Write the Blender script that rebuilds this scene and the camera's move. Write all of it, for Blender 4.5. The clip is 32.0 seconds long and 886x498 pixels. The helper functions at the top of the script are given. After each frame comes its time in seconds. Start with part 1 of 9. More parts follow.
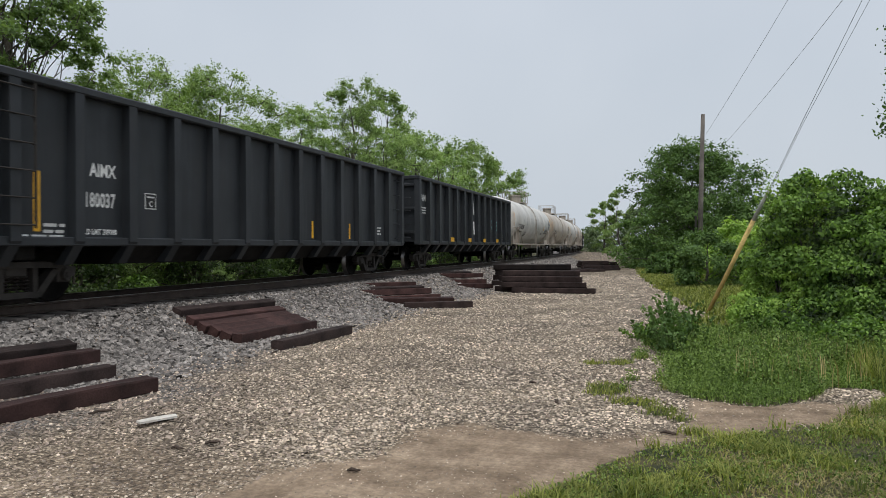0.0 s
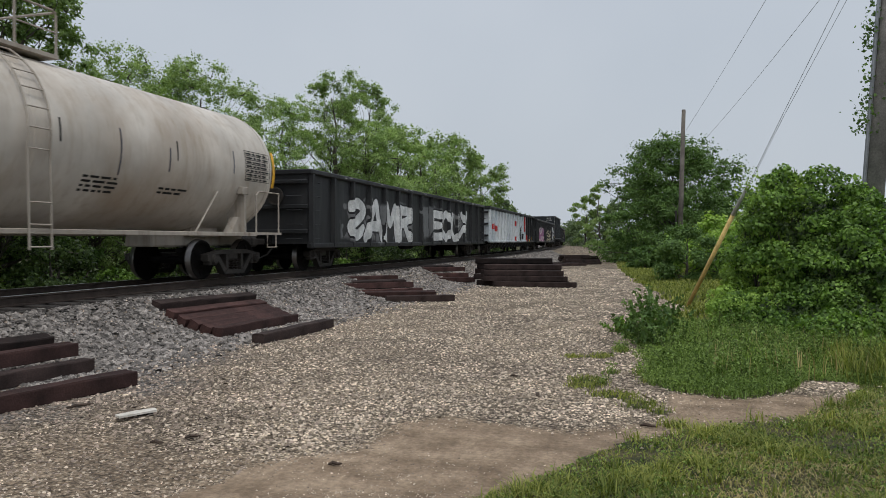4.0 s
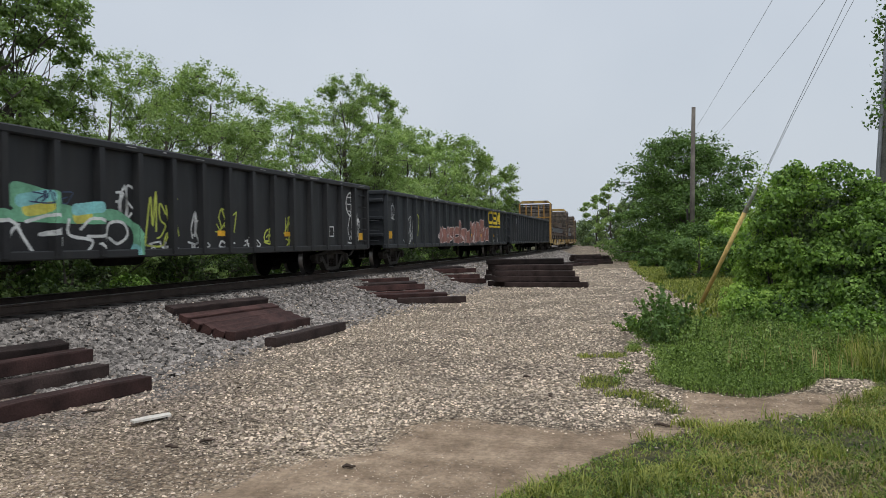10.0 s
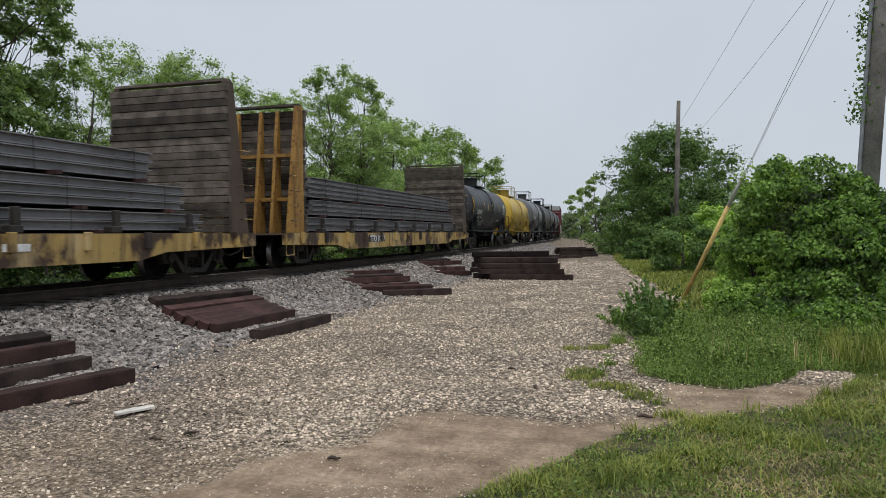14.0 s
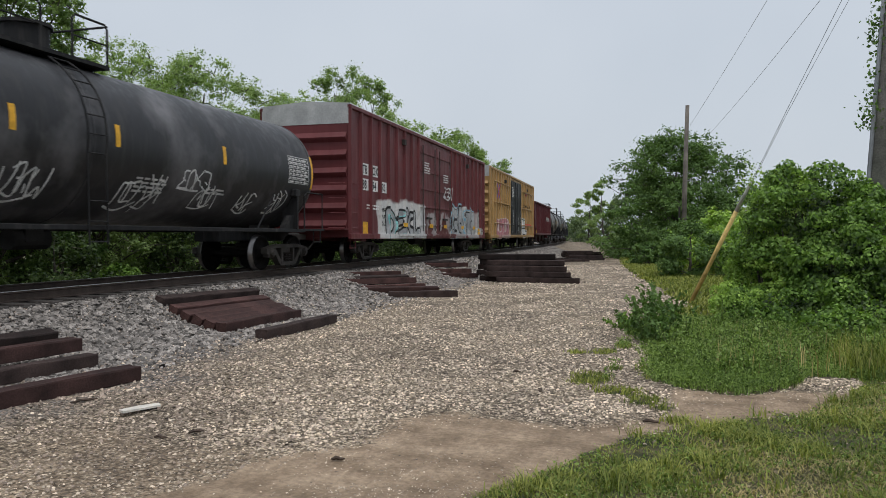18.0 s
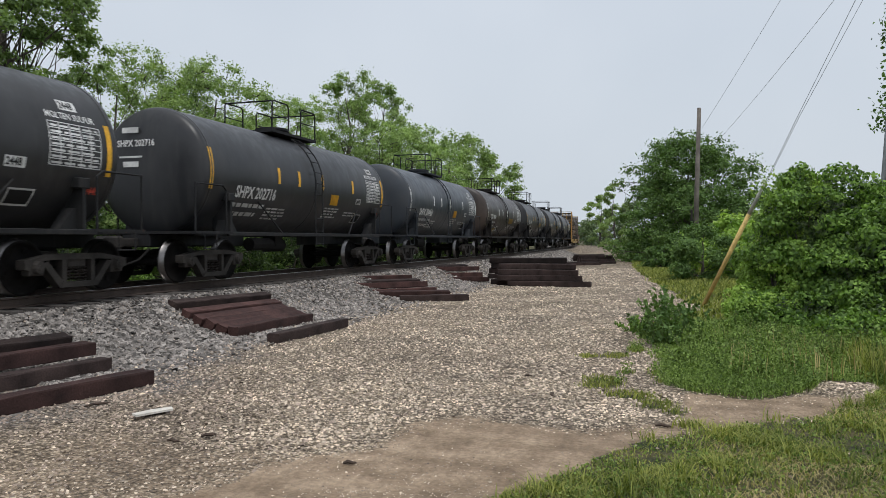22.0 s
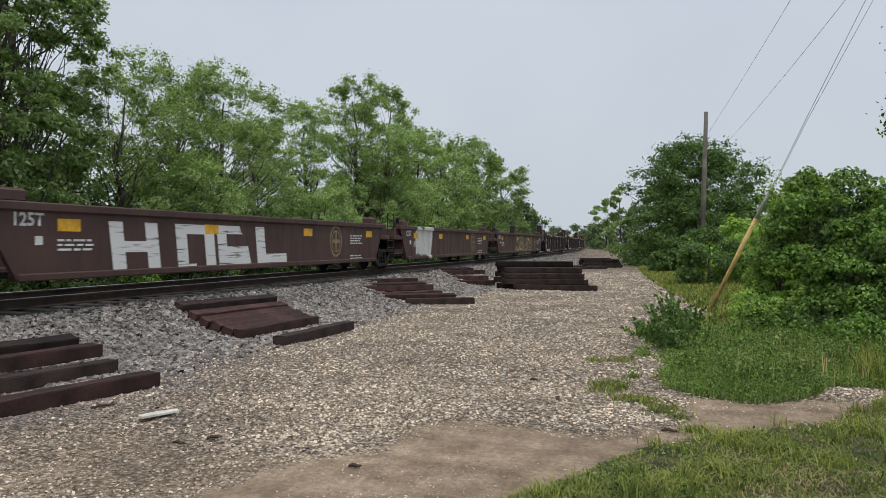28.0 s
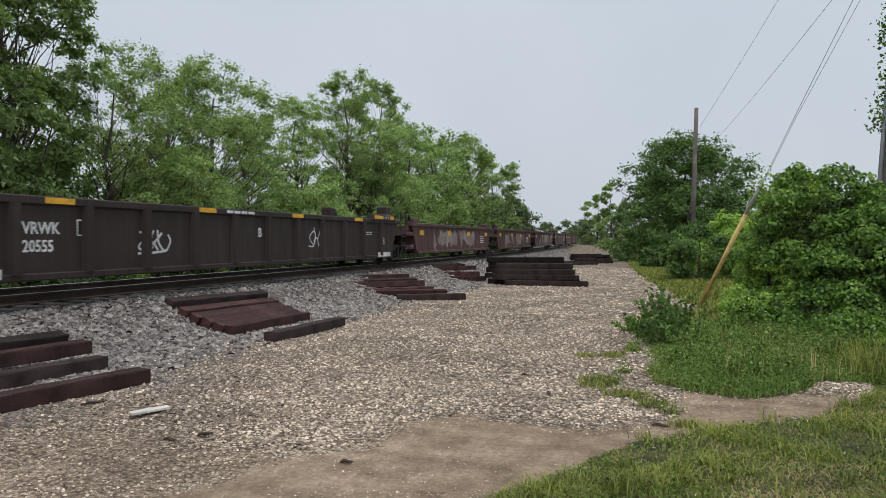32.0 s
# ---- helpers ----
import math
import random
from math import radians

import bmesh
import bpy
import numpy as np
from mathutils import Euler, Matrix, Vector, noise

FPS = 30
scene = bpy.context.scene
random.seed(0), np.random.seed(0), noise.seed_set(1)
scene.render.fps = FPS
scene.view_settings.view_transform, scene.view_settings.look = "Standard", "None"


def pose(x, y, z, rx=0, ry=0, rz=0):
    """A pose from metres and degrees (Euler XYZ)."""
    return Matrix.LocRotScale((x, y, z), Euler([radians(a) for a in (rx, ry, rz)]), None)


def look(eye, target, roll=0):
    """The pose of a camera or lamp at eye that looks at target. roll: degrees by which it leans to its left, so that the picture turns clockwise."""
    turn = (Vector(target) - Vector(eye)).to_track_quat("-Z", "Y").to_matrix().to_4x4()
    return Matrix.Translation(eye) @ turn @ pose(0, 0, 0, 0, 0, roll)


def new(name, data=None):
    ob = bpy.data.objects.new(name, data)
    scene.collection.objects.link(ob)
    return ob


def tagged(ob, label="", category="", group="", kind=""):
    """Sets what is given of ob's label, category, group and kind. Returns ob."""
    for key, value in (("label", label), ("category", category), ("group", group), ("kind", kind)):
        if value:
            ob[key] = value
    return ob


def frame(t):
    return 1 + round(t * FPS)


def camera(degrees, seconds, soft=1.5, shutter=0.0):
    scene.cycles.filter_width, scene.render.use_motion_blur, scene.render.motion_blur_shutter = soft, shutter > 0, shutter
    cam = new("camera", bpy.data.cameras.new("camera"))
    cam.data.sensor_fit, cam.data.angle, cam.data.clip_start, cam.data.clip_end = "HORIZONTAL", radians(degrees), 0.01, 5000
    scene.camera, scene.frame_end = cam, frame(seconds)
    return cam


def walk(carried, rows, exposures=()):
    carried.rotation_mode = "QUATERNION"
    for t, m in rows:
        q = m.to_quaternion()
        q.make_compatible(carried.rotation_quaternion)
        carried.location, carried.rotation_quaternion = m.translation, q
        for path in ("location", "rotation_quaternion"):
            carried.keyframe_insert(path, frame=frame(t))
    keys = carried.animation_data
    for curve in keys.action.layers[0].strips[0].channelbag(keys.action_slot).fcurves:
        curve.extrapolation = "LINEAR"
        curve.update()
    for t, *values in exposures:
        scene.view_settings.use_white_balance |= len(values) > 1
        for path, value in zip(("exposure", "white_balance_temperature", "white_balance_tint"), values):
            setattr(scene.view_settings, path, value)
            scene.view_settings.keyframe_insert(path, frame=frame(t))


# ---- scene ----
# ---- the camera: a hand-held phone at eye height that sways a little ----
EYE = (0.0, 0.0, 1.75)
# seconds, degrees to the left of the track's line, tilt, roll
AIM = [
    (0, 17.80, -0.16, -0.27), (0.5, 17.54, -0.16, -0.19), (1, 17.46, -0.23, -0.20), (1.5, 17.31, -0.28, -0.12), (2, 17.01, -0.35, -0.08),
    (2.5, 16.73, -0.46, 0.00), (3, 16.56, -0.59, 0.03), (3.5, 16.46, -0.62, -0.03), (5.5, 16.28, -0.90, -0.21), (6, 16.13, -0.99, -0.23),
    (6.5, 16.00, -1.03, -0.27), (7, 15.93, -0.95, -0.31), (7.5, 16.01, -0.84, -0.28), (8, 16.19, -0.77, -0.30), (8.5, 16.53, -0.75, -0.33),
    (9, 16.99, -0.71, -0.50), (9.5, 17.26, -0.61, -0.69), (10, 17.24, -0.53, -0.89), (10.5, 17.08, -0.69, -1.10), (11, 16.78, -1.01, -1.10),
    (11.5, 16.48, -1.11, -1.02), (12, 16.37, -1.05, -0.90), (12.5, 16.26, -1.01, -0.78), (13, 16.19, -1.05, -0.72), (13.5, 16.18, -1.09, -0.71),
    (14, 16.13, -1.15, -0.69), (14.5, 16.01, -1.14, -0.69), (16.5, 16.22, -0.85, -0.20), (17, 16.43, -0.91, -0.13), (17.5, 16.56, -0.98, -0.12),
    (18, 16.64, -0.99, -0.04), (18.5, 16.70, -0.99, 0.00), (19, 16.77, -0.94, -0.05), (19.5, 16.92, -0.92, -0.02), (20, 17.08, -0.87, -0.06),
    (20.5, 17.21, -0.76, -0.07), (21, 17.33, -0.69, -0.10), (21.5, 17.43, -0.69, -0.15), (22, 17.50, -0.69, -0.19), (22.5, 17.59, -0.69, -0.22),
    (23, 17.65, -0.63, -0.23), (23.5, 17.62, -0.49, -0.19), (24, 17.58, -0.39, -0.08), (24.5, 17.58, -0.32, -0.06), (25, 17.54, -0.29, -0.05),
    (25.5, 17.46, -0.30, -0.13), (27.5, 17.87, -0.37, 0.02), (28, 17.96, -0.44, 0.02), (28.5, 17.91, -0.49, 0.05), (29, 17.80, -0.58, 0.02),
    (29.5, 17.72, -0.61, -0.04), (30, 17.63, -0.63, -0.02), (30.5, 17.51, -0.65, -0.01), (31, 17.40, -0.70, -0.01), (31.5, 17.32, -0.74, -0.01),
    (32, 17.28, -0.76, -0.03),
]


def aim(yaw, tilt, roll):
    a, b = radians(yaw), radians(tilt)
    way = Vector((-math.sin(a) * math.cos(b), math.cos(a) * math.cos(b), math.sin(b)))
    return look(EYE, Vector(EYE) + way * 50, roll)


cam = camera(62, 32.0, soft=0.65, shutter=0.06)
walk(cam, [(t, aim(yaw, tilt, roll)) for t, yaw, tilt, roll in AIM], [(0, 0.0, 6350, 10), (1, -0.05, 6350, 10), (2, -0.2, 6350, 10), (3, -0.2, 6350, 10), (6, -0.05, 6350, 10), (9, 0.0, 6350, 10), (13, 0.0, 6350, 10), (19, 0.0, 6350, 10), (22, 0.1, 6350, 10), (25, 0.15, 6350, 10), (28, 0.0, 6350, 10), (32, 0.0, 6350, 10)])

# ---- world and light: an even, overcast summer sky ----
def make_world():
    w = bpy.data.worlds.new("overcast_sky")
    scene.world = w
    w.use_nodes = True
    nt = w.node_tree
    nt.nodes.clear()
    out = nt.nodes.new("ShaderNodeOutputWorld")
    bg = nt.nodes.new("ShaderNodeBackground")
    sky = nt.nodes.new("ShaderNodeTexSky")
    sky.sky_type = "NISHITA"
    sky.sun_disc = False
    sky.sun_elevation = radians(66)
    sky.sun_rotation = radians(200)
    sky.dust_density = 6.0
    sky.air_density = 1.6
    soft = nt.nodes.new("ShaderNodeHueSaturation")
    soft.inputs["Saturation"].default_value = 0.5
    soft.inputs["Value"].default_value = 0.1
    nt.links.new(sky.outputs[0], soft.inputs["Color"])
    tc = nt.nodes.new("ShaderNodeTexCoord")
    sep = nt.nodes.new("ShaderNodeSeparateXYZ")
    nt.links.new(tc.outputs["Generated"], sep.inputs[0])
    ramp = nt.nodes.new("ShaderNodeValToRGB")
    ramp.color_ramp.elements[0].position = 0.0
    ramp.color_ramp.elements[0].color = (0.655, 0.705, 0.755, 1)
    ramp.color_ramp.elements[1].position = 0.5
    ramp.color_ramp.elements[1].color = (0.61, 0.665, 0.745, 1)
    top = ramp.color_ramp.elements.new(1.0)
    top.color = (0.95, 1.0, 1.08, 1)
    nt.links.new(sep.outputs[2], ramp.inputs[0])
    cloud = nt.nodes.new("ShaderNodeTexNoise")
    cloud.inputs["Scale"].default_value = 2.2
    cloud.inputs["Detail"].default_value = 4.0
    nt.links.new(tc.outputs["Generated"], cloud.inputs["Vector"])
    cr = nt.nodes.new("ShaderNodeValToRGB")
    cr.color_ramp.elements[0].position = 0.3
    cr.color_ramp.elements[0].color = (0.94, 0.95, 0.96, 1)
    cr.color_ramp.elements[1].position = 0.7
    cr.color_ramp.elements[1].color = (1.06, 1.05, 1.04, 1)
    nt.links.new(cloud.outputs["Fac"], cr.inputs[0])
    mul = nt.nodes.new("ShaderNodeMix")
    mul.data_type, mul.blend_type = "RGBA", "MULTIPLY"
    mul.inputs[0].default_value = 1.0
    nt.links.new(ramp.outputs[0], mul.inputs[6])
    nt.links.new(cr.outputs[0], mul.inputs[7])
    mix = nt.nodes.new("ShaderNodeMix")
    mix.data_type = "RGBA"
    mix.inputs[0].default_value = 0.88
    nt.links.new(soft.outputs[0], mix.inputs[6])
    nt.links.new(mul.outputs[2], mix.inputs[7])
    nt.links.new(mix.outputs[2], bg.inputs[0])
    bg.inputs[1].default_value = 1.0
    nt.links.new(bg.outputs[0], out.inputs[0])


make_world()
sun_data = bpy.data.lights.new("sun", "SUN")
sun_data.energy, sun_data.angle, sun_data.color = 1.5, radians(16), (1.0, 0.97, 0.92)
sun = new("sun", sun_data)
sun.matrix_basis = look((14, -12, 60), (0, 10, 0))


# ---- materials ----
def ramp_between(nt, fac, a, b, lo=0.35, hi=0.65):
    r = nt.nodes.new("ShaderNodeValToRGB")
    r.color_ramp.elements[0].position, r.color_ramp.elements[1].position = lo, hi
    r.color_ramp.elements[0].color, r.color_ramp.elements[1].color = (*a, 1), (*b, 1)
    nt.links.new(fac, r.inputs[0])
    return r.outputs[0]


def mix_rgb(nt, fac, a, b, how="MIX"):
    m = nt.nodes.new("ShaderNodeMix")
    m.data_type, m.blend_type = "RGBA", how
    for sock, v in ((m.inputs[0], fac), (m.inputs[6], a), (m.inputs[7], b)):
        if isinstance(v, (int, float)):
            sock.default_value = v
        elif isinstance(v, tuple):
            sock.default_value = (*v, 1)
        else:
            nt.links.new(v, sock)
    return m.outputs[2]


def noise_tex(nt, vec, scale, detail=4.0, rough=0.55, stretch=None):
    n = nt.nodes.new("ShaderNodeTexNoise")
    n.inputs["Scale"].default_value, n.inputs["Detail"].default_value, n.inputs["Roughness"].default_value = scale, detail, rough
    if stretch:
        mp = nt.nodes.new("ShaderNodeMapping")
        mp.inputs["Scale"].default_value = stretch
        nt.links.new(vec, mp.inputs[0])
        vec = mp.outputs[0]
    nt.links.new(vec, n.inputs["Vector"])
    return n.outputs["Fac"]


def start_material(name, rough, metal=0.0):
    m = bpy.data.materials.new(name)
    m.use_nodes = True
    nt = m.node_tree
    b = nt.nodes["Principled BSDF"]
    b.inputs["Roughness"].default_value, b.inputs["Metallic"].default_value = rough, metal
    b.inputs["Specular IOR Level"].default_value = 0.3
    tc = nt.nodes.new("ShaderNodeTexCoord")
    return m, nt, b, tc.outputs["Object"]


def add_bump(nt, b, fac, strength, dist=0.01):
    bp = nt.nodes.new("ShaderNodeBump")
    bp.inputs["Strength"].default_value, bp.inputs["Distance"].default_value = strength, dist
    nt.links.new(fac, bp.inputs["Height"])
    nt.links.new(bp.outputs[0], b.inputs["Normal"])


def plain(name, col, rough=0.6, metal=0.0, vary=0.25, scale=3.0, fine=40.0, bump=0.15, other=None, dist=0.01, lo=0.35, hi=0.68, island=0.0, obj=0.0):
    """A surface with stains at one scale and grain at another."""
    m, nt, b, vec = start_material(name, rough, metal)
    dark = tuple(c * (1 - vary) for c in col)
    c1 = ramp_between(nt, noise_tex(nt, vec, scale), dark, other or tuple(min(1, c * (1 + vary * 0.6)) for c in col), lo, hi)
    f = noise_tex(nt, vec, fine, 5.0, 0.65)
    c2 = mix_rgb(nt, 1.0, c1, ramp_between(nt, f, (1 - vary * 0.7,) * 3, (1 + vary * 0.5,) * 3, 0.3, 0.7), "MULTIPLY")
    if island or obj:
        if island:
            g = nt.nodes.new("ShaderNodeNewGeometry").outputs["Random Per Island"]
        else:
            g = nt.nodes.new("ShaderNodeObjectInfo").outputs["Random"]
        k = max(island, obj)
        c2 = mix_rgb(nt, 1.0, c2, ramp_between(nt, g, (1 - k,) * 3, (1 + k,) * 3, 0.0, 1.0), "MULTIPLY")
    nt.links.new(c2, b.inputs["Base Color"])
    if bump:
        add_bump(nt, b, f, bump, dist)
    return m


def car_paint(name, col, rough=0.55, dirt=(0.10, 0.085, 0.07), amount=0.5, rust=(0.12, 0.05, 0.03), rust_at=0.7, art=None):
    """Painted steel: broad fading, streaks that run down, specks of rust. art: painted patches in the car's own space."""
    m, nt, b, vec = start_material(name, rough)
    c = ramp_between(nt, noise_tex(nt, vec, 0.9, 5.0), tuple(x * 0.78 for x in col), tuple(min(1, x * 1.15) for x in col), 0.3, 0.7)
    for piece in art or ():
        c = piece(nt, vec, c)
    streak = noise_tex(nt, vec, 1.0, 6.0, 0.6, (5.0, 5.0, 0.55))
    s = ramp_between(nt, streak, (0, 0, 0), (amount,) * 3, 0.5, 0.78)
    c = mix_rgb(nt, s, c, dirt)
    speck = noise_tex(nt, vec, 9.0, 8.0, 0.7)
    c = mix_rgb(nt, ramp_between(nt, speck, (0, 0, 0), (0.8,) * 3, rust_at - 0.04, rust_at + 0.03), c, rust)
    nt.links.new(c, b.inputs["Base Color"])
    rr = ramp_between(nt, streak, (rough * 0.85,) * 3, (min(1, rough * 1.3),) * 3)
    nt.links.new(rr, b.inputs["Roughness"])
    add_bump(nt, b, noise_tex(nt, vec, 3.0, 6.0), 0.12, 0.02)
    return m


def math_node(nt, op, a, b=0.0, c=0.0):
    n = nt.nodes.new("ShaderNodeMath")
    n.operation = op
    for sock, v in zip(n.inputs, (a, b, c)):
        if isinstance(v, (int, float)):
            sock.default_value = v
        else:
            nt.links.new(v, sock)
    return n.outputs[0]


def band(nt, value, lo, hi, edge):
    up = nt.nodes.new("ShaderNodeMapRange")
    up.inputs["From Min"].default_value, up.inputs["From Max"].default_value = lo - edge, lo + edge
    nt.links.new(value, up.inputs["Value"])
    dn = nt.nodes.new("ShaderNodeMapRange")
    dn.inputs["From Min"].default_value, dn.inputs["From Max"].default_value = hi + edge, hi - edge
    nt.links.new(value, dn.inputs["Value"])
    return math_node(nt, "MULTIPLY", up.outputs[0], dn.outputs[0])


def chalk(col, size, lo, hi):
    """Broad cloudy stains on a flank."""
    def put(nt, vec, c):
        return mix_rgb(nt, ramp_between(nt, noise_tex(nt, vec, size, 5.0, 0.6, (1.0, 1.0, 0.75)), (0, 0, 0), (1, 1, 1), lo, hi), c, col)

    return put


def paint_patch(y0, y1, z0, z1, cols, wobble=0.35, size=1.0, line=None, cover=1.0, seed=0.0):
    """Sprayed lettering on a car's flank: a patch with a ragged rim, filled with swelling letter-like cells and outlines."""

    def put(nt, vec, c):
        sep = nt.nodes.new("ShaderNodeSeparateXYZ")
        nt.links.new(vec, sep.inputs[0])
        wob = noise_tex(nt, vec, 1.3 / size, 3.0, 0.5)
        w = math_node(nt, "MULTIPLY", math_node(nt, "SUBTRACT", wob, 0.5), wobble * 2)
        yy, zz = math_node(nt, "ADD", sep.outputs[1], w), math_node(nt, "ADD", sep.outputs[2], w)
        mask = math_node(nt, "MULTIPLY", band(nt, yy, y0, y1, 0.05), band(nt, zz, z0, z1, 0.05))
        mp = nt.nodes.new("ShaderNodeMapping")
        mp.inputs["Scale"].default_value = (0.0, 1.0 / size, 0.62 / size)
        mp.inputs["Location"].default_value = (seed, seed * 1.7, 0.0)
        nt.links.new(vec, mp.inputs[0])
        jit = nt.nodes.new("ShaderNodeTexNoise")
        jit.inputs["Scale"].default_value = 1.7 / size
        nt.links.new(vec, jit.inputs["Vector"])
        bend = nt.nodes.new("ShaderNodeMix")
        bend.data_type, bend.blend_type = "RGBA", "ADD"
        bend.inputs[0].default_value = 0.8
        nt.links.new(mp.outputs[0], bend.inputs[6])
        nt.links.new(jit.outputs["Color"], bend.inputs[7])
        v = nt.nodes.new("ShaderNodeTexVoronoi")
        v.feature = "DISTANCE_TO_EDGE"
        v.inputs["Scale"].default_value = 1.0
        nt.links.new(bend.outputs[2], v.inputs["Vector"])
        v2 = nt.nodes.new("ShaderNodeTexVoronoi")
        v2.inputs["Scale"].default_value = 1.0
        nt.links.new(bend.outputs[2], v2.inputs["Vector"])
        pick = nt.nodes.new("ShaderNodeSeparateColor")
        nt.links.new(v2.outputs["Color"], pick.inputs[0])
        r = nt.nodes.new("ShaderNodeValToRGB")
        r.color_ramp.interpolation = "CONSTANT"
        for i, col in enumerate(cols):
            e = r.color_ramp.elements[i] if i < 2 else r.color_ramp.elements.new(i / len(cols))
            e.position, e.color = i / len(cols), (*col, 1)
        nt.links.new(pick.outputs[0], r.inputs[0])
        fill = r.outputs[0]
        if line:
            rim = ramp_between(nt, v.outputs["Distance"], (1, 1, 1), (0, 0, 0), 0.035, 0.055)
            fill = mix_rgb(nt, rim, fill, line)
        fade = ramp_between(nt, noise_tex(nt, vec, 6.0, 6.0, 0.7), (cover * 0.6,) * 3, (cover,) * 3, 0.25, 0.5)
        return mix_rgb(nt, math_node(nt, "MULTIPLY", mask, fade), c, fill)

    return put


M = {}
M["rail"] = plain("rail_steel", (0.06, 0.044, 0.036), 0.7, 0.1, 0.3, 4, 60)
M["rail_head"] = plain("polished_rail_head", (0.5, 0.49, 0.47), 0.36, 1.0, 0.1, 4, 80, 0.03)
M["sleeper"] = plain("weathered_sleeper", (0.085, 0.075, 0.068), 0.85, 0, 0.4, 3, 30, 0.5)
M["tie_brown"] = plain("creosoted_timber_brown", (0.062, 0.031, 0.027), 0.88, 0, 0.5, 2.5, 45, 0.6, obj=0.35)
M["tie_dark"] = plain("creosoted_timber_dark", (0.034, 0.0225, 0.02), 0.92, 0, 0.5, 2.5, 45, 0.6, obj=0.55)
M["stone"] = plain("ballast_stone", (0.255, 0.231, 0.21), 0.85, 0, 0.5, 4, 60, 0.3, island=0.7)
M["pebble"] = plain("limestone_gravel", (0.6, 0.5, 0.39), 0.88, 0, 0.3, 0.9, 50, 0.3, island=0.55)
M["pebble_dark"] = plain("brown_grey_gravel", (0.31, 0.245, 0.195), 0.88, 0, 0.35, 0.9, 50, 0.3, island=0.6)
M["steel_dark"] = plain("grimy_cast_steel", (0.04, 0.035, 0.031), 0.75, 0.0, 0.4, 4, 40, 0.3)
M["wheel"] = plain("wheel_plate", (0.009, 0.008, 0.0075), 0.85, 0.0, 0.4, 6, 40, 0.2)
M["tread"] = plain("worn_wheel_rim", (0.2, 0.19, 0.185), 0.35, 1.0, 0.2, 6, 40, 0.05)
M["spring"] = plain("spring_steel", (0.06, 0.05, 0.045), 0.5, 0.4, 0.3, 6, 40)
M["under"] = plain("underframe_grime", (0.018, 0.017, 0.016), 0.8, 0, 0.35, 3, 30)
M["white_letter"] = plain("white_lettering", (0.72, 0.72, 0.70), 0.6, 0, 0.25, 2, 12, 0.0)
M["black_letter"] = plain("black_lettering", (0.02, 0.02, 0.02), 0.6, 0, 0.2, 2, 12, 0.0)
M["yellow_mark"] = plain("yellow_reflector", (0.78, 0.42, 0.03), 0.45, 0, 0.25, 5, 30, 0.02)
M["white_mark"] = plain("white_reflector", (0.75, 0.75, 0.72), 0.45, 0, 0.2, 5, 30, 0.02)
M["red_mark"] = plain("red_placard", (0.6, 0.08, 0.05), 0.5, 0, 0.2, 5, 30, 0.02)
M["leaf"] = None


# ---- geometry helpers ----
def part(name, bm, material, parent, label="", smooth=False):
    """Links a bmesh (or a finished mesh) as one mesh object under a thing or a part."""
    if isinstance(bm, bpy.types.Mesh):
        me = bm
    else:
        me = bpy.data.meshes.new(name)
        bm.to_mesh(me)
        bm.free()
        if material:
            me.materials.append(material)
        if smooth:
            for p in me.polygons:
                p.use_smooth = True
    ob = new(name, me)
    ob.parent = parent
    if label:
        ob["label"] = label
    return ob


def box(bm, x0, x1, y0, y1, z0, z1, bevel=0.0):
    vs = [bm.verts.new((x, y, z)) for z in (z0, z1) for y in (y0, y1) for x in (x0, x1)]
    for f in ((0, 2, 3, 1), (4, 5, 7, 6), (0, 1, 5, 4), (1, 3, 7, 5), (3, 2, 6, 7), (2, 0, 4, 6)):
        bm.faces.new([vs[i] for i in f])
    if bevel:
        es = list({e for v in vs for e in v.link_edges})
        bmesh.ops.bevel(bm, geom=es, offset=bevel, segments=1, affect="EDGES")


def prism(bm, outline, axis, a, b):
    """An outline in the plane across an axis, drawn out from a to b."""
    def place(u, v, w):
        return {"x": (w, u, v), "y": (u, w, v), "z": (u, v, w)}[axis]
    lo = [bm.verts.new(place(u, v, a)) for u, v in outline]
    hi = [bm.verts.new(place(u, v, b)) for u, v in outline]
    n = len(outline)
    bm.faces.new(lo[::-1])
    bm.faces.new(hi)
    for i in range(n):
        bm.faces.new((lo[i], lo[(i + 1) % n], hi[(i + 1) % n], hi[i]))
    bmesh.ops.recalc_face_normals(bm, faces=bm.faces)


def tube(bm, pts, r, seg=6, closed=False):
    """A round bar along a line of points; r may be one radius or one for each point."""
    pts = [Vector(p) for p in pts]
    rs = r if isinstance(r, (list, tuple)) else [r] * len(pts)
    rings = []
    for i, p in enumerate(pts):
        d = (pts[min(i + 1, len(pts) - 1)] - pts[max(i - 1, 0)]).normalized()
        a = d.orthogonal().normalized() if abs(d.z) > 0.9 else d.cross(Vector((0, 0, 1))).normalized()
        b = d.cross(a)
        rings.append([bm.verts.new(p + (a * math.cos(k * math.tau / seg) + b * math.sin(k * math.tau / seg)) * rs[i]) for k in range(seg)])
    for q, w in zip(rings, rings[1:]):
        for k in range(seg):
            bm.faces.new((q[k], q[(k + 1) % seg], w[(k + 1) % seg], w[k]))
    bm.faces.new(rings[0][::-1])
    bm.faces.new(rings[-1])


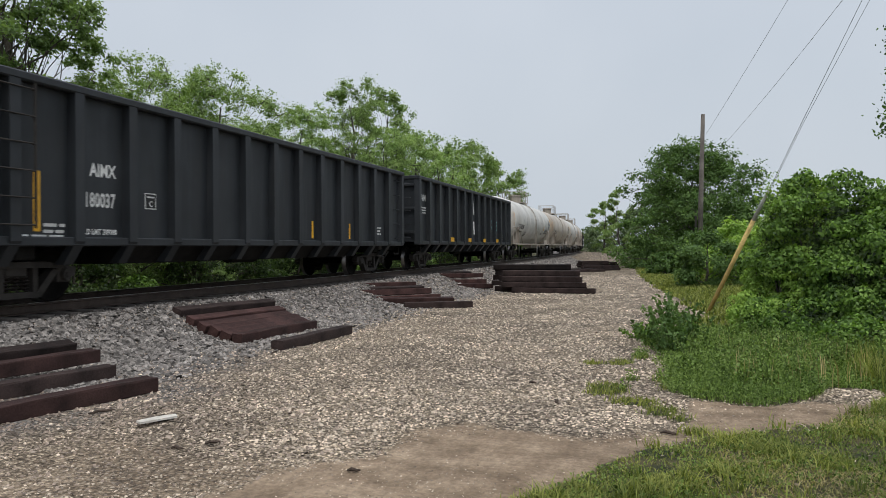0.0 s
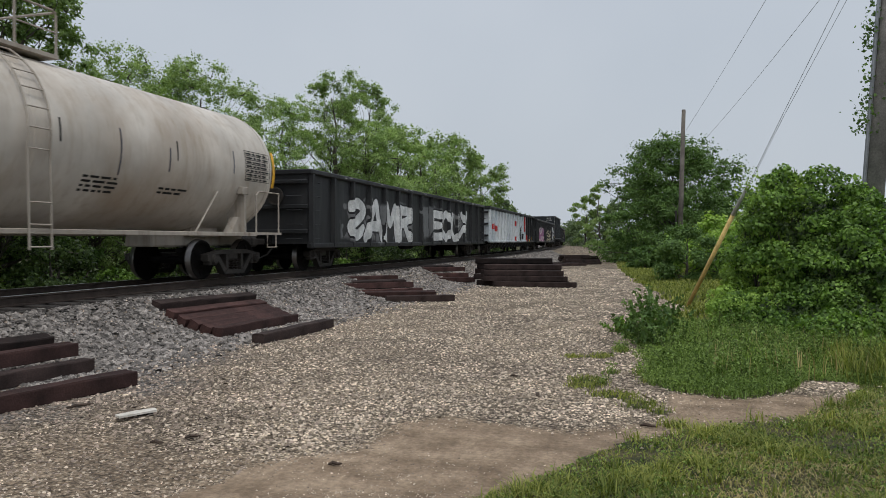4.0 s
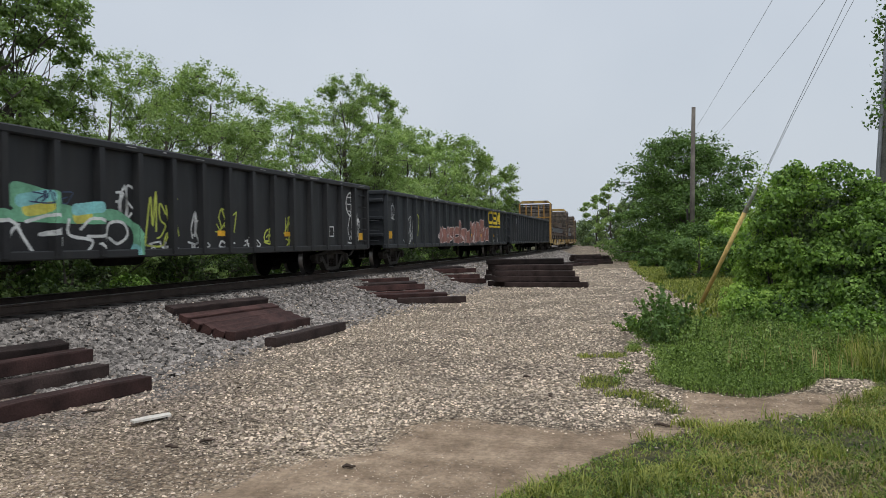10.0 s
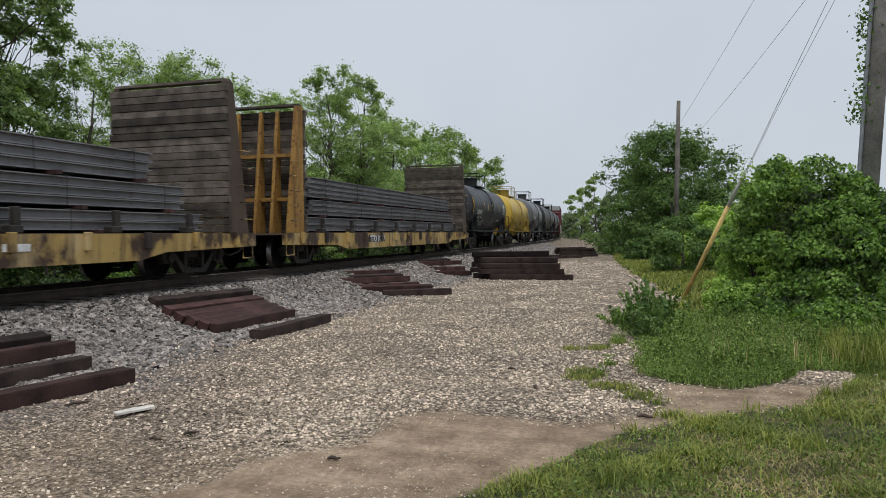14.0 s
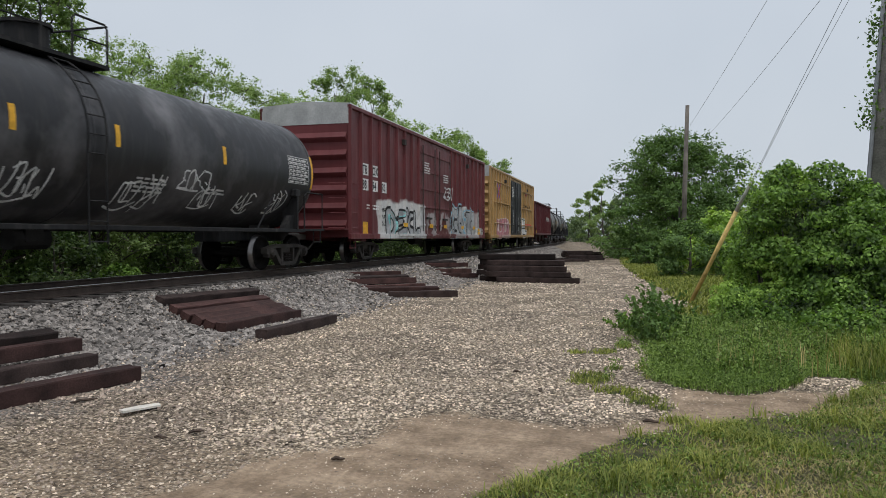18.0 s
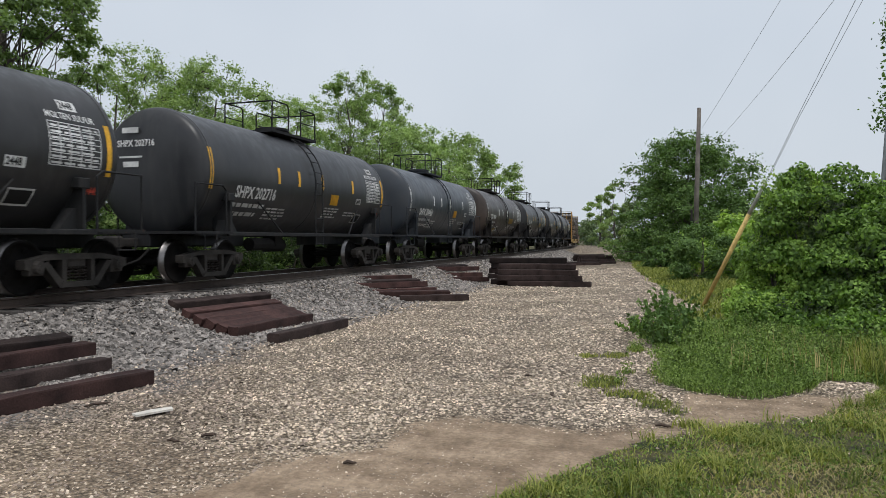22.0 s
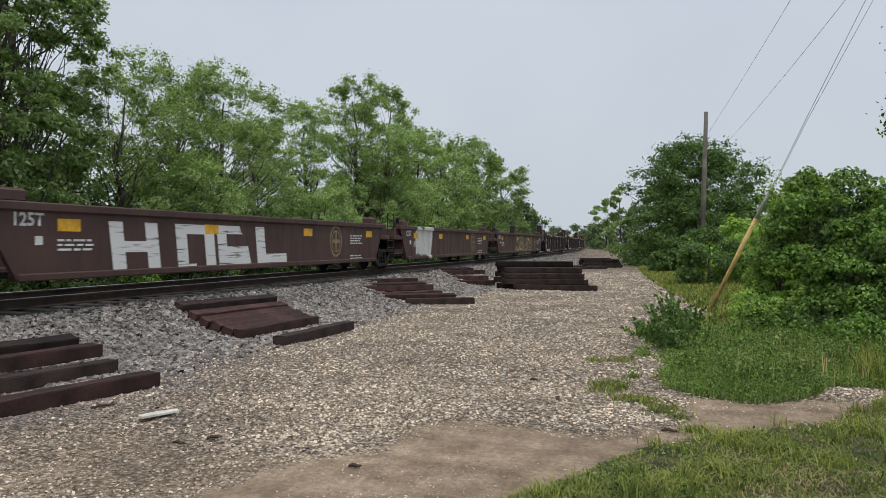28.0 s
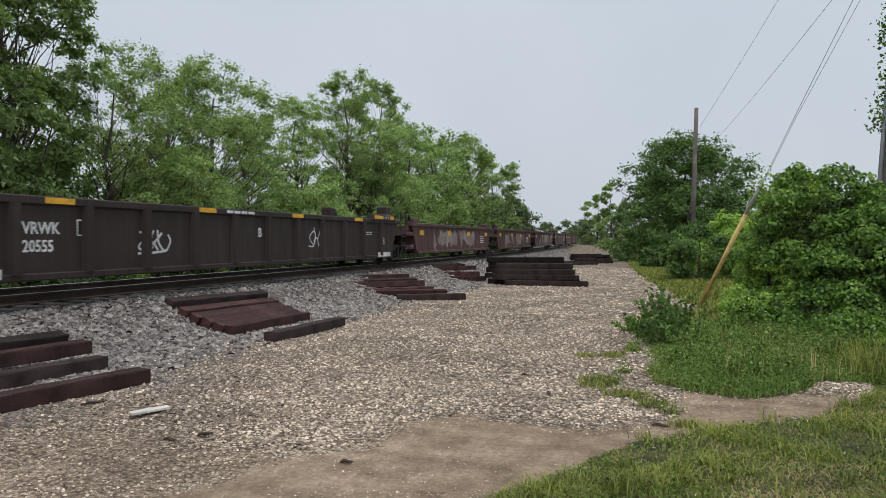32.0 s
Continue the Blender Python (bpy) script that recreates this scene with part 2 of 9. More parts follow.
def lathe(bm, profile, seg=24, axis="x"):
    """Turns a profile of (along, radius) about an axis."""
    rings = []
    for u, r in profile:
        ring = []
        for k in range(seg):
            c, s = math.cos(k * math.tau / seg) * r, math.sin(k * math.tau / seg) * r
            ring.append(bm.verts.new({"x": (u, c, s), "y": (c, u, s), "z": (c, s, u)}[axis]))
        rings.append(ring)
    for q, w in zip(rings, rings[1:]):
        for k in range(seg):
            bm.faces.new((q[k], q[(k + 1) % seg], w[(k + 1) % seg], w[k]))
    bm.faces.new(rings[0])
    bm.faces.new(rings[-1])
    bmesh.ops.recalc_face_normals(bm, faces=bm.faces)


def many(name, verts, faces, material):
    """One mesh from arrays: verts (n, 3) and faces (m, k), all faces with k corners."""
    verts, faces = np.asarray(verts, np.float32), np.asarray(faces, np.int32)
    me = bpy.data.meshes.new(name)
    me.vertices.add(len(verts))
    me.vertices.foreach_set("co", verts.ravel())
    k = faces.shape[1]
    me.loops.add(faces.size)
    me.loops.foreach_set("vertex_index", faces.ravel())
    me.polygons.add(len(faces))
    me.polygons.foreach_set("loop_start", np.arange(0, faces.size, k, dtype=np.int32))
    me.polygons.foreach_set("loop_total", np.full(len(faces), k, np.int32))
    me.update(calc_edges=True)
    if material:
        me.materials.append(material)
    return me


# ---- the line of the track: straight past the camera, then a wide left-hand curve ----
RADIUS, BEND, AWAY, RAIL = 1000.0, 15.0, 10.9, 0.86


def line_at(s, q=0.0):
    """The place and the heading at s metres along the track, q metres off its middle towards the road."""
    a = max(0.0, (s - BEND) / RADIUS)
    x, y = (-AWAY, s) if a == 0 else (-AWAY - RADIUS * (1 - math.cos(a)), BEND + RADIUS * math.sin(a))
    return x + q * math.cos(a), y + q * math.sin(a), a


def lines_at(s, q):
    a = np.maximum(0.0, (s - BEND) / RADIUS)
    x = np.where(a == 0, -AWAY, -AWAY - RADIUS * (1 - np.cos(a))) + q * np.cos(a)
    y = np.where(a == 0, s, BEND + RADIUS * np.sin(a)) + q * np.sin(a)
    return x, y


def to_track(x, y):
    """The way back: s and q of a place."""
    x, y = np.asarray(x, float), np.asarray(y, float)
    cx, cy = -AWAY - RADIUS, BEND
    a = np.arctan2(y - cy, x - cx)
    r = np.hypot(x - cx, y - cy)
    return np.where(y < BEND, y, BEND + RADIUS * a), np.where(y < BEND, x + AWAY, r - RADIUS)


def smooth(a, b, v):
    k = np.clip((v - a) / (b - a), 0, 1)
    return k * k * (3 - 2 * k)


def wave(x, y, f, seed=0.0):
    """A cheap uneven field between about -1 and 1."""
    return (np.sin(x * f + 1.3 * np.sin(y * f * 0.7 + seed)) + np.sin(y * f * 1.21 + 1.7 * np.sin(x * f * 0.63 + seed * 2))
            + np.sin((x + y) * f * 0.53 + seed)) / 3


def ground_height(x, y):
    s, q = to_track(x, y)
    near = np.interp(q, [-6.0, -4.2, -1.75, 1.4, 2.0, 2.6, 3.3, 4.4], [-0.35, -0.3, 0.6, 0.62, 0.36, 0.16, 0.04, 0.0])
    z = near + 0.022 * wave(x, y, 1.1) + 0.008 * wave(x, y, 4.3, 2.0)
    dirt_way = smooth(-4.2, -3.0, x) * smooth(7.4, 6.6, y - 0.35 * x) * smooth(3.0, 4.5, y)
    z = z - 0.02 * dirt_way * (np.exp(-((y - 0.25 * x - 5.4) / 0.16) ** 2) + np.exp(-((y - 0.25 * x - 6.9) / 0.16) ** 2))
    z = z + 0.10 * smooth(2.0, 8.0, x) * smooth(9, 16, y)
    return np.where(q < -6, z - 0.02 * np.clip(-q - 6, 0, 40), z)


# the verge's edges
LOW_X, LOW_Y = [-2.0, -1.15, -0.7, -0.5, -0.25, 0.55, 1.3, 1.85, 2.2, 2.6, 9.0], [3.6, 4.85, 5.6, 6.2, 6.8, 7.4, 7.9, 8.7, 9.6, 11.2, 13.5]
EDGE_Y, EDGE_X = [8.3, 9.2, 12.0, 15.3, 16.5, 19.3, 25.5, 34.4, 48.0, 71.0], [0.35, -0.12, -0.37, -0.6, -0.1, 0.62, -0.15, -1.2, -2.5, -4.0]
TIP_X, TIP_Y = [-0.2, 0.15, 0.64, 1.5, 1.75, 2.4, 9.0], [9.3, 8.85, 8.7, 9.2, 9.9, 10.1, 13.0]
PATCHES = [(-0.85, 9.25, 0.26, 0.42), (-0.5, 8.6, 0.26, 0.2), (-0.2, 8.15, 0.2, 0.22), (0.02, 7.85, 0.14, 0.16), (0.17, 7.3, 0.12, 0.12), (-1.25, 11.2, 0.18, 0.2), (-0.85, 11.3, 0.16, 0.26), (-0.6, 12.0, 0.12, 0.3), (-0.6, 10.0, 0.1, 0.16), (1.1, 7.9, 0.1, 0.16)]


def zones(x, y):
    """How far grass, bare dirt and ballast cover a place."""
    s, q = to_track(x, y)
    rag = 0.16 * wave(x, y, 2.7, 1.0) + 0.07 * wave(x, y, 7.9, 4.0)
    low = smooth(-0.12, 0.14, np.interp(x, LOW_X, LOW_Y) - y + rag)
    far_edge = np.interp(s, [71, 140, 400], [8.6, 8.0, 7.0])
    edge = np.where(y < 71, x - np.interp(y, EDGE_Y, EDGE_X), q - far_edge)
    up = smooth(-0.15, 0.2, edge + rag) * np.where(x < 9, smooth(-0.1, 0.15, y - np.interp(x, TIP_X, TIP_Y) + rag), 1.0)
    back = smooth(4.6, 5.6, -q + 2 * rag)
    grass = np.maximum(np.maximum(low * (y > -30), up), back)
    for px, py, rx, ry in PATCHES:
        grass = np.maximum(grass, 0.8 * smooth(1.35, 0.5, np.hypot((x - px) / rx, (y - py) / ry) + 2 * rag))
    dirt = smooth(-0.6, 0.75, np.interp(x, [-4.5, -3.2, -3.0, -2.6, -2.0, -0.8, 0.1, 1.5, 3.0], [2.0, 4.3, 5.5, 6.2, 6.75, 7.15, 7.2, 8.6, 9.3]) - y + 2.4 * rag + 0.2 * wave(x, y, 0.9, 3.0))
    tongue = smooth(0.0, 0.3, x + 0.1) * smooth(9.3, 8.6, y - 0.1 * x) * smooth(6.8, 7.4, y)
    rim = 0.45 * smooth(4.9, 4.2, y + 0.25 * x + 2 * rag) * smooth(-7.0, -4.5, x)
    dirt = np.maximum(np.maximum(dirt * smooth(-4.9, -2.8, x + 2 * rag), 0.75 * tongue), rim)
    ballast = smooth(7.4, 2.6, q + 3.5 * rag + 0.2 * np.clip(y - 8, 0, 20)) * smooth(-5.5, -4.0, q)
    return grass, dirt * (1 - grass), ballast


def ground_material():
    m, nt, b, vec = start_material("ground_cover", 0.92)
    at = nt.nodes.new("ShaderNodeVertexColor")
    at.layer_name = "zone"
    sep = nt.nodes.new("ShaderNodeSeparateColor")
    nt.links.new(at.outputs[0], sep.inputs[0])
    big, mid, fine = noise_tex(nt, vec, 0.45, 4), noise_tex(nt, vec, 3.0, 5), noise_tex(nt, vec, 22.0, 6, 0.7)
    v = nt.nodes.new("ShaderNodeTexVoronoi")
    v.inputs["Scale"].default_value = 28.0
    nt.links.new(vec, v.inputs["Vector"])
    cell = nt.nodes.new("ShaderNodeSeparateColor")
    nt.links.new(v.outputs["Color"], cell.inputs[0])
    coarse = noise_tex(nt, vec, 9.0, 3, 0.7)
    # Darkens with distance from each cell's middle: shade between stones, put into the colour.
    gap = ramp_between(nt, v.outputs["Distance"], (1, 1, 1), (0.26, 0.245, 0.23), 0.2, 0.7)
    road = ramp_between(nt, cell.outputs[0], (0.24, 0.195, 0.15), (0.86, 0.73, 0.57), 0.0, 1.0)
    small = nt.nodes.new("ShaderNodeTexVoronoi")
    small.inputs["Scale"].default_value = 62.0
    nt.links.new(vec, small.inputs["Vector"])
    # the finer cells get the same painted shade round their edges
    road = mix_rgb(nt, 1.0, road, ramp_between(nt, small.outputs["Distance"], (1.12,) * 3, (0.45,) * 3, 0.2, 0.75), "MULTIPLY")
    road = mix_rgb(nt, 1.0, road, ramp_between(nt, big, (0.7, 0.68, 0.66), (1.2, 1.17, 1.1), 0.35, 0.65), "MULTIPLY")
    road = mix_rgb(nt, 1.0, road, ramp_between(nt, coarse, (0.62, 0.6, 0.58), (1.25, 1.24, 1.22), 0.38, 0.62), "MULTIPLY")
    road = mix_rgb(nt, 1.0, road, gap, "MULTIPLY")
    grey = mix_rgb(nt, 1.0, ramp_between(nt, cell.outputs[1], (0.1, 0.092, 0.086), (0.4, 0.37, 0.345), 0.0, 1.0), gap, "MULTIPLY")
    ruts = noise_tex(nt, vec, 1.0, 5.0, 0.6, (0.5, 5.5, 1.0))
    lug = noise_tex(nt, vec, 1.0, 3.0, 0.5, (16.0, 5.0, 1.0))
    soil = ramp_between(nt, mid, (0.2, 0.145, 0.097), (0.42, 0.325, 0.23), 0.3, 0.7)
    soil = mix_rgb(nt, 1.0, soil, ramp_between(nt, big, (0.8, 0.77, 0.74), (1.12, 1.1, 1.08), 0.35, 0.65), "MULTIPLY")
    soil = mix_rgb(nt, 1.0, soil, ramp_between(nt, ruts, (0.92, 0.91, 0.9), (1.04,) * 3, 0.35, 0.62), "MULTIPLY")
    soil = mix_rgb(nt, 1.0, soil, ramp_between(nt, lug, (0.9,) * 3, (1.05,) * 3, 0.4, 0.6), "MULTIPLY")
    soil = mix_rgb(nt, 1.0, soil, ramp_between(nt, fine, (0.66,) * 3, (1.22,) * 3, 0.3, 0.7), "MULTIPLY")
    turf = mix_rgb(nt, 1.0, ramp_between(nt, mid, (0.035, 0.045, 0.016), (0.15, 0.125, 0.06), 0.35, 0.7), ramp_between(nt, fine, (0.4,) * 3, (1.3,) * 3, 0.35, 0.65), "MULTIPLY")
    edge = math_node(nt, "MULTIPLY", math_node(nt, "SUBTRACT", fine, 0.5), 0.9)

    def soft(sock):
        return ramp_between(nt, math_node(nt, "ADD", sock, edge), (0, 0, 0), (1, 1, 1), 0.38, 0.62)

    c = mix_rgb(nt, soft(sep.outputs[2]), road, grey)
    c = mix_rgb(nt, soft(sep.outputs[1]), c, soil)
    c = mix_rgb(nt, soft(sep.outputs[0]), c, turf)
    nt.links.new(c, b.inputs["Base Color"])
    h = math_node(nt, "ADD", math_node(nt, "MULTIPLY", v.outputs["Distance"], -0.7), math_node(nt, "ADD", fine, math_node(nt, "MULTIPLY", lug, math_node(nt, "MULTIPLY", sep.outputs[1], 1.2))))
    add_bump(nt, b, h, 0.7, 0.03)
    return m


def steps(spans):
    out = []
    for a, b, d in spans:
        out += list(np.arange(a, b - 1e-6, d))
    return np.array(out + [spans[-1][1]])


def make_ground():
    s = steps([(-900, -60, 60), (-60, -6, 6), (-6, 3, 0.5), (3, 22, 0.14), (22, 60, 0.5), (60, 160, 2), (160, 400, 12), (400, 1000, 60)])
    q = steps([(-700, -100, 60), (-100, -12, 6), (-12, -1, 0.5), (-1, 16, 0.14), (16, 40, 2), (40, 700, 60)])
    S, Q = np.meshgrid(s, q, indexing="ij")
    x, y = lines_at(S.ravel(), Q.ravel())
    z = ground_height(x, y)
    n, k = len(s), len(q)
    i = (np.arange(n - 1)[:, None] * k + np.arange(k - 1)[None, :]).ravel()
    me = many("ground", np.stack([x, y, z], 1), np.stack([i, i + 1, i + k + 1, i + k], 1), ground_material())
    g, d, ba = zones(x, y)
    col = me.color_attributes.new("zone", "FLOAT_COLOR", "POINT")
    col.data.foreach_set("color", np.stack([g, d, ba, np.ones_like(g)], 1).astype(np.float32).ravel())
    me.polygons.foreach_set("use_smooth", np.ones(len(me.polygons), bool))
    return tagged(new("ground", me), "gravel yard with a worn dirt track and grassy verge", "ground", kind="structure")


make_ground()
RNG = np.random.default_rng(7)
OCTA_V = np.array([(1, 0, 0), (0, 1, 0), (-1, 0, 0), (0, -1, 0), (0, 0, 0.8), (0, 0, -0.8)], float)
WEDGE_V = np.array([(-1, -0.8, -0.45), (1, -0.7, -0.45), (0.9, 0.8, -0.45), (-0.9, 0.75, -0.45), (-0.5, 0.0, 0.75), (0.55, 0.1, 0.7)], float)
WEDGE_F = np.array([(0, 1, 5), (0, 5, 4), (1, 2, 5), (2, 3, 4), (2, 4, 5), (3, 0, 4)])
OCTA_F = np.array([(0, 1, 4), (1, 2, 4), (2, 3, 4), (3, 0, 4), (1, 0, 5), (2, 1, 5), (3, 2, 5), (0, 3, 5)])


def stones(name, x, y, size, material, label, flat=0.6, sink=0.15):
    """Loose angular stones as one heap: each a blunt wedge with four sides and a ridge."""
    n = len(x)
    v = WEDGE_V[None] * (1 + RNG.uniform(-0.32, 0.32, (n, 6, 3)))
    v = v * (RNG.uniform(0.6, 1.25, (n, 1, 3)) * np.array([1, 1, flat])) * (size / 2)[:, None, None]
    tilt, turn = RNG.normal(0, 0.5, n), RNG.uniform(0, math.tau, n)
    c, s_ = np.cos(tilt)[:, None], np.sin(tilt)[:, None]
    v = np.stack([v[..., 0], v[..., 1] * c - v[..., 2] * s_, v[..., 1] * s_ + v[..., 2] * c], -1)
    c, s_ = np.cos(turn)[:, None], np.sin(turn)[:, None]
    v = np.stack([v[..., 0] * c - v[..., 1] * s_, v[..., 0] * s_ + v[..., 1] * c, v[..., 2]], -1)
    z = ground_height(x, y) + size * sink
    v = v + np.stack([x, y, z], 1)[:, None, :]
    f = (WEDGE_F[None] + 6 * np.arange(n)[:, None, None]).reshape(-1, 3)
    return tagged(new(name, many(name, v.reshape(-1, 3), f, material)), label, "gravel", kind="stuff")


def make_stones():
    # ballast of the near shoulder, thinning out along the line
    n = 52000
    s = 7.0 + 75 * RNG.uniform(0, 1, n) ** 2.3
    q = RNG.uniform(1.0, 4.6, n)
    keep = RNG.uniform(0, 1, n) < smooth(4.7, 2.9, q)
    s, q = s[keep], q[keep]
    x, y = lines_at(s, q)
    stones("ballast_stones", x, y, RNG.uniform(0.04, 0.085, len(x)) * (1 + s / 80), M["stone"], "grey crushed ballast stones sloping down from the track", 0.85)
    n = 9000
    s, q = 7.0 + 60 * RNG.uniform(0, 1, n) ** 1.6, RNG.uniform(-2.6, 0.95, n)
    x, y = lines_at(s, q)
    stones("ballast_between_rails", x, y, RNG.uniform(0.05, 0.1, len(x)), M["stone"], "grimy ballast stones between the rails", 0.7)
    # limestone of the road
    n = 150000
    r = 3.6 + 42 * RNG.uniform(0, 1, n) ** 2.1
    a = np.radians(RNG.uniform(-16, 52, n))
    x, y = -r * np.sin(a), r * np.cos(a)
    g, d, b = zones(x, y)
    bare = np.clip(d * (1.05 + 0.5 * wave(x, y, 1.7, 8.0)), 0, 0.99)
    keep = RNG.uniform(0, 1, n) > np.maximum(g * 0.985, bare)
    x, y, r, b, d = x[keep], y[keep], r[keep], b[keep], d[keep]
    size = (0.01 + 0.021 * RNG.uniform(0, 1, len(x)) ** 1.8) * (1 + r / 22) * (1 - 0.55 * d)
    dark = RNG.uniform(0, 1, len(x)) < 0.16 + 0.6 * b + 0.4 * smooth(-2.6, -4.6, x) * smooth(9.0, 6.0, y)
    stones("limestone_gravel", x[~dark], y[~dark], size[~dark], M["pebble"], "pale crushed limestone gravel on the yard", 0.75)
    stones("brown_gravel", x[dark], y[dark], size[dark] * 1.15, M["pebble_dark"], "brown-grey gravel spread from the ballast", 0.75)


make_stones()


# ---- rails and sleepers in the track ----
def make_track():
    half = 0.7525
    profile = [(-0.075, -0.172), (0.075, -0.172), (0.075, -0.158), (0.012, -0.14), (0.012, -0.045), (0.036, -0.034), (0.036, -0.006), (-0.036, -0.006), (-0.036, -0.034), (-0.012, -0.045), (-0.012, -0.14), (-0.075, -0.158)]
    head = [(-0.034, -0.006), (0.034, -0.006), (0.030, 0.0), (-0.030, 0.0)]
    stops = list(np.concatenate([np.arange(-860, -60, 40.0), np.arange(-60, 320, 4.0), np.arange(320, 900, 20.0)]))
    for side in (1, -1):
        rail = None
        for name, outline, mat in (("rail", profile, M["rail"]), ("running_surface", head, M["rail_head"])):
            bm = bmesh.new()
            rings = []
            for s in stops:
                x, y, a = line_at(s, side * half)
                rings.append([bm.verts.new((x + u * math.cos(a), y + u * math.sin(a), RAIL + w)) for u, w in outline])
            for p, r in zip(rings, rings[1:]):
                for i in range(len(outline)):
                    bm.faces.new((p[i], p[(i + 1) % len(outline)], r[(i + 1) % len(outline)], r[i]))
            bmesh.ops.recalc_face_normals(bm, faces=bm.faces)
            ob = part(name, bm, mat, rail, "" if rail is None else "polished running surface")
            if rail is None:
                rail = tagged(ob, "rusty steel rail with a polished head", "rail", "rails of the track", "structure")
    bm = bmesh.new()
    box(bm, -1.3, 1.3, -0.115, 0.115, -0.18, 0.0, 0.012)
    me = bpy.data.meshes.new("sleeper")
    bm.to_mesh(me)
    bm.free()
    me.materials.append(M["sleeper"])
    bed = tagged(new("track_bed"), "row of dark wooden sleepers under the rails", "railway track", kind="structure")
    for k in range(150):
        s = 4.0 + 0.53 * k
        x, y, a = line_at(s, random.uniform(-0.03, 0.03))
        ob = part("sleeper", me, None, bed)
        ob.matrix_basis = Matrix.Translation((x, y, RAIL - 0.172)) @ Matrix.Rotation(a + random.uniform(-0.01, 0.01), 4, "Z")


make_track()


# ---- piles of old sleepers beside the track ----
def tie_mesh(length, mat, w=0.23, h=0.18):
    """A hewn timber, worn round and split along its edges."""
    bm = bmesh.new()
    rings = []
    n = 9
    for k in range(n):
        y = -length / 2 + length * k / (n - 1)
        ring = []
        for u, v in ((-0.5, 0.06), (-0.44, 0.0), (0.44, 0.0), (0.5, 0.06), (0.5, 0.9), (0.45, 1.0), (0.15, 0.985), (-0.2, 0.99), (-0.45, 1.0), (-0.5, 0.9)):
            ring.append(bm.verts.new((u * w + random.uniform(-1, 1) * 0.006, y + (random.uniform(-1, 1) * 0.012 if k in (0, n - 1) else 0), v * h + random.uniform(-1, 1) * 0.007)))
        rings.append(ring)
    for a, b in zip(rings, rings[1:]):
        for k in range(10):
            bm.faces.new((a[k], a[(k + 1) % 10], b[(k + 1) % 10], b[k]))
    bm.faces.new(rings[0][::-1])
    bm.faces.new(rings[-1])
    bmesh.ops.recalc_face_normals(bm, faces=bm.faces)
    me = bpy.data.meshes.new("railway_tie")
    bm.to_mesh(me)
    bm.free()
    me.materials.append(mat)
    return me


TIE_BROWN = [tie_mesh(2.6, M["tie_brown"]) for _ in range(3)]
TIE_DARK = [tie_mesh(2.6, M["tie_dark"]) for _ in range(3)]
TIE_LONG = [tie_mesh(4.0, M["tie_dark"], 0.25, 0.2) for _ in range(3)]


def tie(x, y, turn, kind=0, z=0.0, length=1.0, roll=0.0, slope=0.0, label="dark brown creosoted railway tie dumped on the gravel", group="old ties beside the track"):
    """A loose tie whose middle lies at x, y; turn is its lengthwise heading in degrees to the left of the track's line."""
    me = random.choice((TIE_BROWN, TIE_DARK, TIE_LONG)[kind])
    ob = new("railway_tie", me)
    g = float(ground_height(np.array([x]), np.array([y]))[0])
    ob.matrix_basis = pose(x, y, g + z, slope, roll, turn) @ Matrix.Diagonal((1, length, 1, 1))
    return tagged(ob, label, "railway tie", group)


